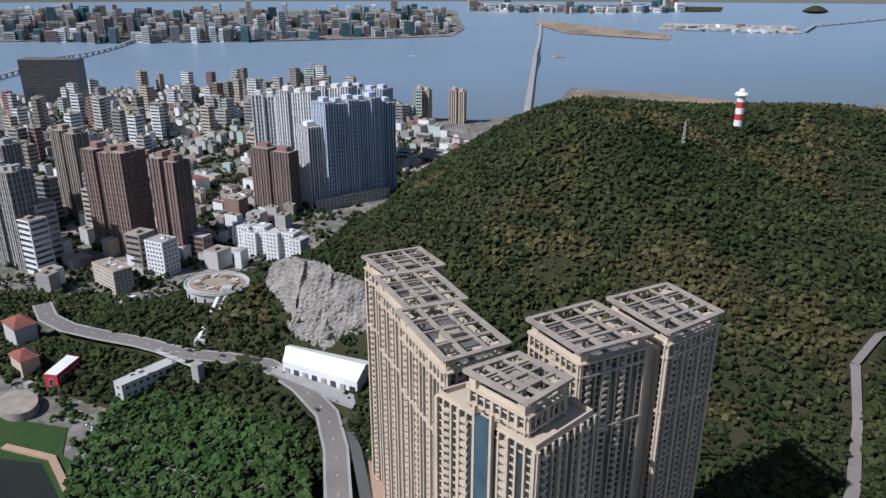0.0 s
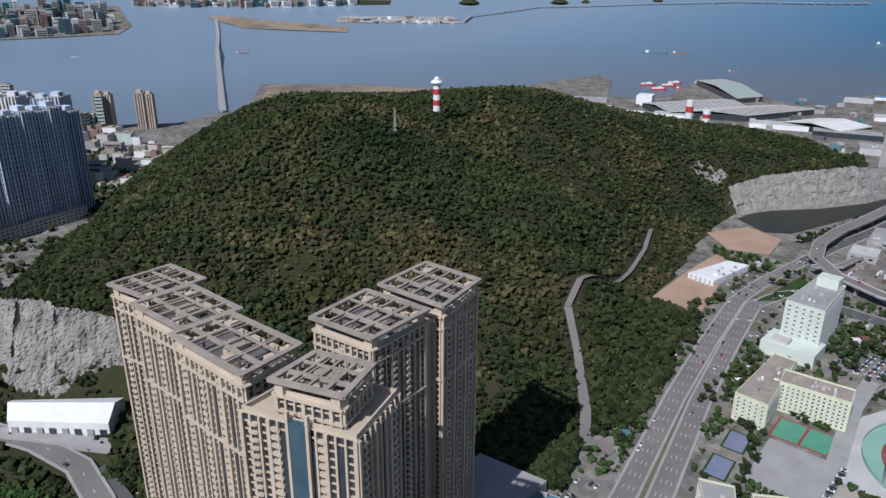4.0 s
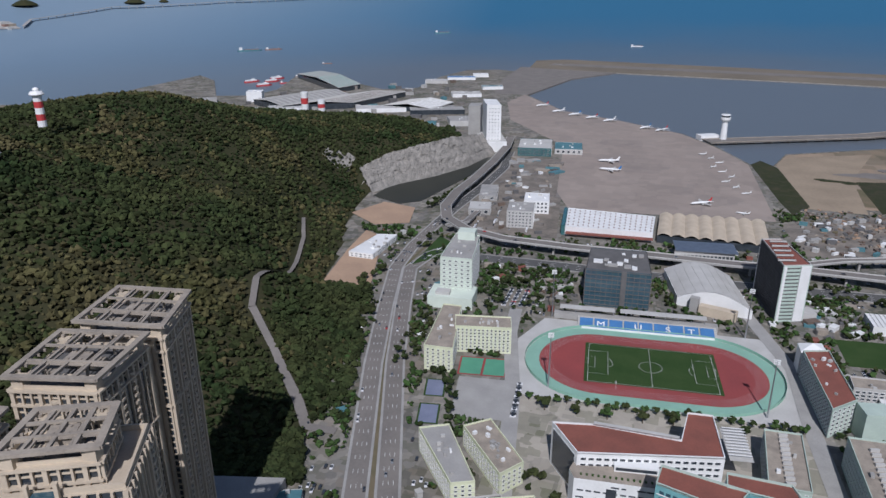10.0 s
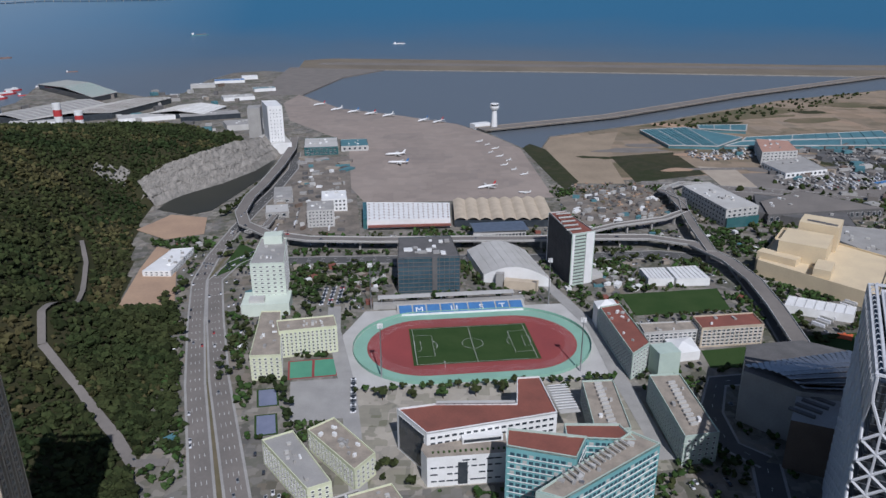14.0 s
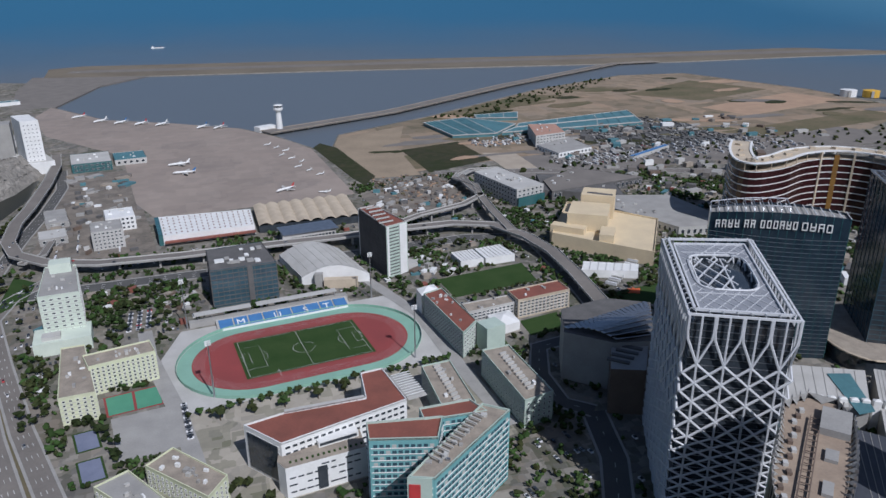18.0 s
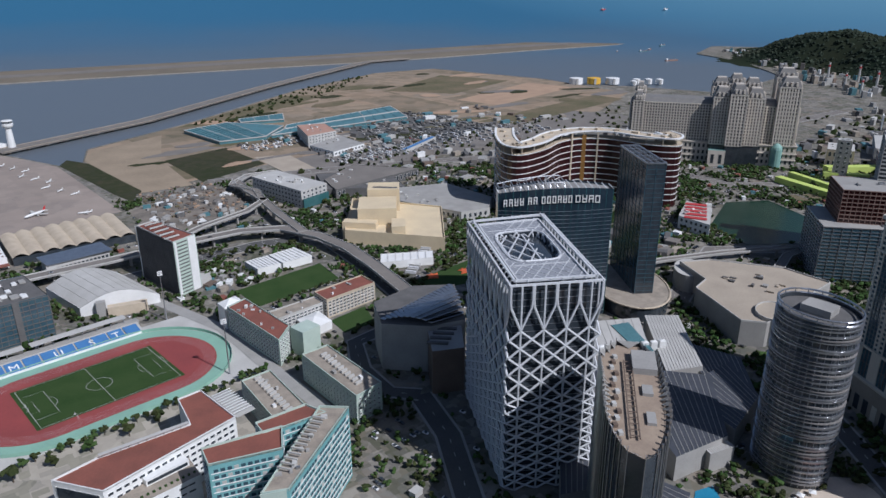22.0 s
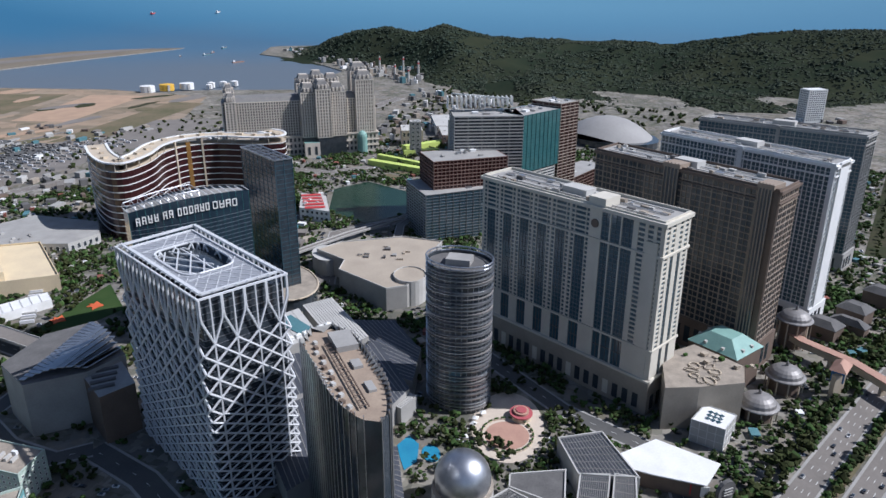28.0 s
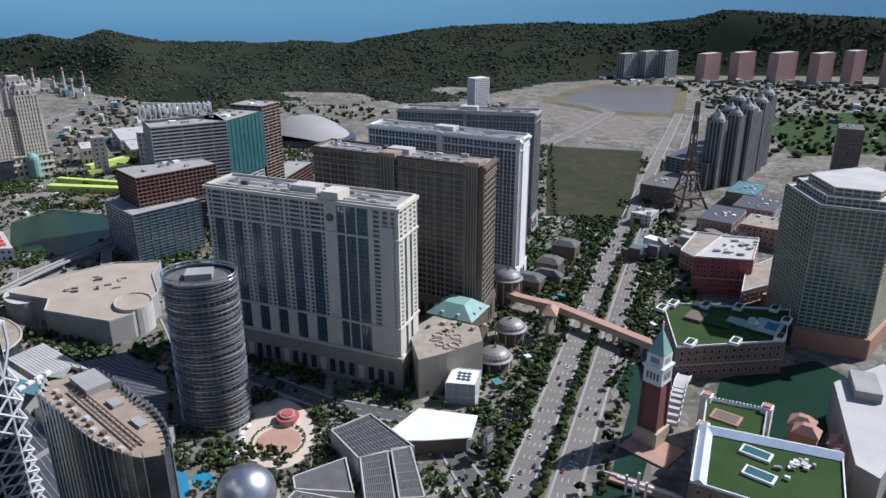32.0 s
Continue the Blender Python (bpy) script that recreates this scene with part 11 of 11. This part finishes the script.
for i in range(1, NXC - 1):
    for j in range(1, NYC - 1):
        if TAKEN[i, j]:
            continue
        x, y = OX + (i + rs.random()) * CELL, OY + (j + rs.random()) * CELL
        if edge_distance(CITY, x, y) < 0 or edge_distance(HILL, x, y) > 3 or edge_distance(COAST, x, y) < 8:
            continue
        v = noise.noise(Vector((x, y, 2)) * 0.018) + 0.4 * noise.noise(Vector((x, y, 6)) * 0.06)
        d0 = math.hypot(x + 80, y + 20)
        u = rs.random()
        if u < (0.6 if v > 0.12 else 0.26 if v > -0.08 else 0.07) + (0.15 if y < 60 and x > 120 else 0):
            s = rs.uniform(0.55, 1.25)
            for k in range(4 if d0 < 420 else 2):
                (leaves if rs.random() < 0.45 else dark).append((x + rs.uniform(-1.7, 1.7) * s, y + rs.uniform(-1.7, 1.7) * s, rs.uniform(1.2, 4.2) * s, rs.uniform(1.1, 2.0) * s * (1 if d0 < 420 else 1.4)))
        elif v < -0.16 and j % 5 < 2 and u > 0.72:
            cars.setdefault(rs.choice(("car_white", "car_dark", "car_silver", "car_white", "car_dark")), []).append((OX + (i + 0.5) * CELL, OY + (j + 0.5) * CELL))
        elif u > 0.985 and not TAKEN[i - 1:i + 2, j - 1:j + 2].any():
            huts.setdefault(rs.choice(("white", "pale", "concrete", "roofstone", "tealroof", "redroof")), []).append((x, y, rs.uniform(3, 9), rs.uniform(3, 7), rs.uniform(2.4, 4.5)))
for k in range(900):
    a, q = rs.uniform(0, 6.283), rs.uniform(0.72, 1.75)
    x, y = 262 + 40 * q * math.cos(a), 48 + 34 * q * math.sin(a)
    i, j = int((x - OX) / CELL), int((y - OY) / CELL)
    if not TAKEN[i, j]:
        s = rs.uniform(0.6, 1.2)
        (leaves if k % 3 else dark).append((x, y, rs.uniform(1.5, 5) * s, rs.uniform(1.0, 2.2) * s))
BLV = [Vector(p) for p in ((98, -74), (207, -146), (442, -299), (595, -404), (700, -478))]
for off, gap in ((0.0, 5.0), (-1.6, 5.5), (2.2, 6.0), (22.5, 4.2), (27.0, 4.6), (-23.0, 4.6), (-28.0, 5.0), (34.0, 6.5)):
    for a, b in zip(BLV, BLV[1:]):
        d = (b - a).normalized()
        nv = Vector((-d.y, d.x))
        k = 0.0
        while k < (b - a).length:
            q = a + d * (k + rs.uniform(-1.5, 1.5)) + nv * (off + rs.uniform(-1.2, 1.2))
            k += gap * rs.uniform(0.75, 1.6)
            i, j = int((q.x - OX) / CELL), int((q.y - OY) / CELL)
            if off and TAKEN[i, j] and rs.random() < 0.8 or rs.random() < 0.2:
                continue
            sz = rs.uniform(0.8, 1.5)
            for m in range(3):
                (leaves if rs.random() < 0.75 else dark).append((q.x + rs.uniform(-1.6, 1.6) * sz, q.y + rs.uniform(-1.6, 1.6) * sz, rs.uniform(2.5, 5.5) * sz, rs.uniform(1.3, 2.3) * sz))
forest("verge_trees", leaves, "leaf", "roadside and courtyard trees and shrubs", True, 12)
forest("garden_shrubs", dark, "leaf2", "fresh green courtyard shrubs and lawn trees", True, 13)
for paint, pts in cars.items():
    g = Geo()
    for x, y in pts:
        g.box((x, y, 0.75), (2.0, 4.3, 0.8), 0.1, 0)
        g.box((x, y, 1.35), (1.7, 2.2, 0.5), 0.1, 1)
    tagged(part("parked_vehicles", g, (paint, "glass")), "rows of parked cars in open lots", "vehicles", kind="stuff")
for tone, pts in huts.items():
    g = Geo()
    for x, y, w, d, h in pts:
        g.box((x, y, h / 2), (w, d, h), 0.1 + 0.6 * (int(x) % 2), 0)
        g.box((x, y, h + 0.15), (w + 0.6, d + 0.6, 0.3), 0.1 + 0.6 * (int(x) % 2), 0)
    tagged(part("site_huts", g, tone), "small sheds and kiosks between the buildings", "sheds", kind="stuff")
rs = random.Random(8)
for k in range(84):
    x, y = rs.uniform(300, 1600), rs.uniform(990, 1760)
    if edge_distance(COAST, x, y) < 60 or (480 < x < 990 and 1195 < y < 1390):
        continue
    e = ellipse(x, y, rs.uniform(18, 75), rs.uniform(8, 28), rs.uniform(-0.6, 0.2), 18)
    e = [(p[0] + 9 * noise.noise(Vector((p[0], p[1], k)) * 0.06), p[1] + 9 * noise.noise(Vector((p[1], p[0], k)) * 0.06)) for p in e]
    tone = rs.choice(("scrub", "scrub", "scrub", "asphalt_old", "earth", "roughgrass", "roughgrass"))
    slab("landfill_patch", e, 0.35, tone, {"scrub": "dry scrub patch on the landfill", "asphalt_old": "worn grey yard on the landfill", "earth": "fresh orange earth on the landfill", "roughgrass": "dark rough grass on the landfill"}[tone], "patch")

# planters, seats and parasols round the plaza
for k in range(22):
    a = k * 0.2856
    x, y = 252 + 19.5 * math.cos(a), 36 + 17.5 * math.sin(a)
    th = thing("plaza_planter", x, y, 0.2, "curved cream stone planter with shrubs", "planter", "plaza planters")
    bar("kerb", (x, y, 0.8), (3.6, 1.6, 1.0), a + 1.57, "cream", th)
    bar("hedge", (x, y, 1.5), (3.0, 1.1, 0.9), a + 1.57, "leaf2", th)
for k in range(6):
    x, y = 236 + 7 * (k % 7) + rs.uniform(-2, 2), 66 + 11 * (k // 7) + rs.uniform(-2, 2) - 2 * (k % 7)
    th = thing("garden_parasol", x, y, 0, "square white fabric parasol in the garden", "parasol", "garden parasols")
    bar("pole", (x, y, 1.6), (0.12, 0.12, 3.2), 0, "metal", th)
    g = Geo()
    b = rect4(x, y, 4.2, 4.2, 0.4 * k)
    g.v = [(*p, 2.9) for p in b] + [(x, y, 4.0)]
    g.f = [(i, (i + 1) % 4, 4) for i in range(4)]
    g.m = [0] * 4
    part("canopy", g, "white", th)


# ---- joined far pieces ----
BY_NAME = {m.name: k for k, m in M.items()}
for (parent, name, mats), g in JOINED.items():
    tagged(part(name, g, tuple(BY_NAME.get(x, x) for x in mats), parent), kind="stuff")
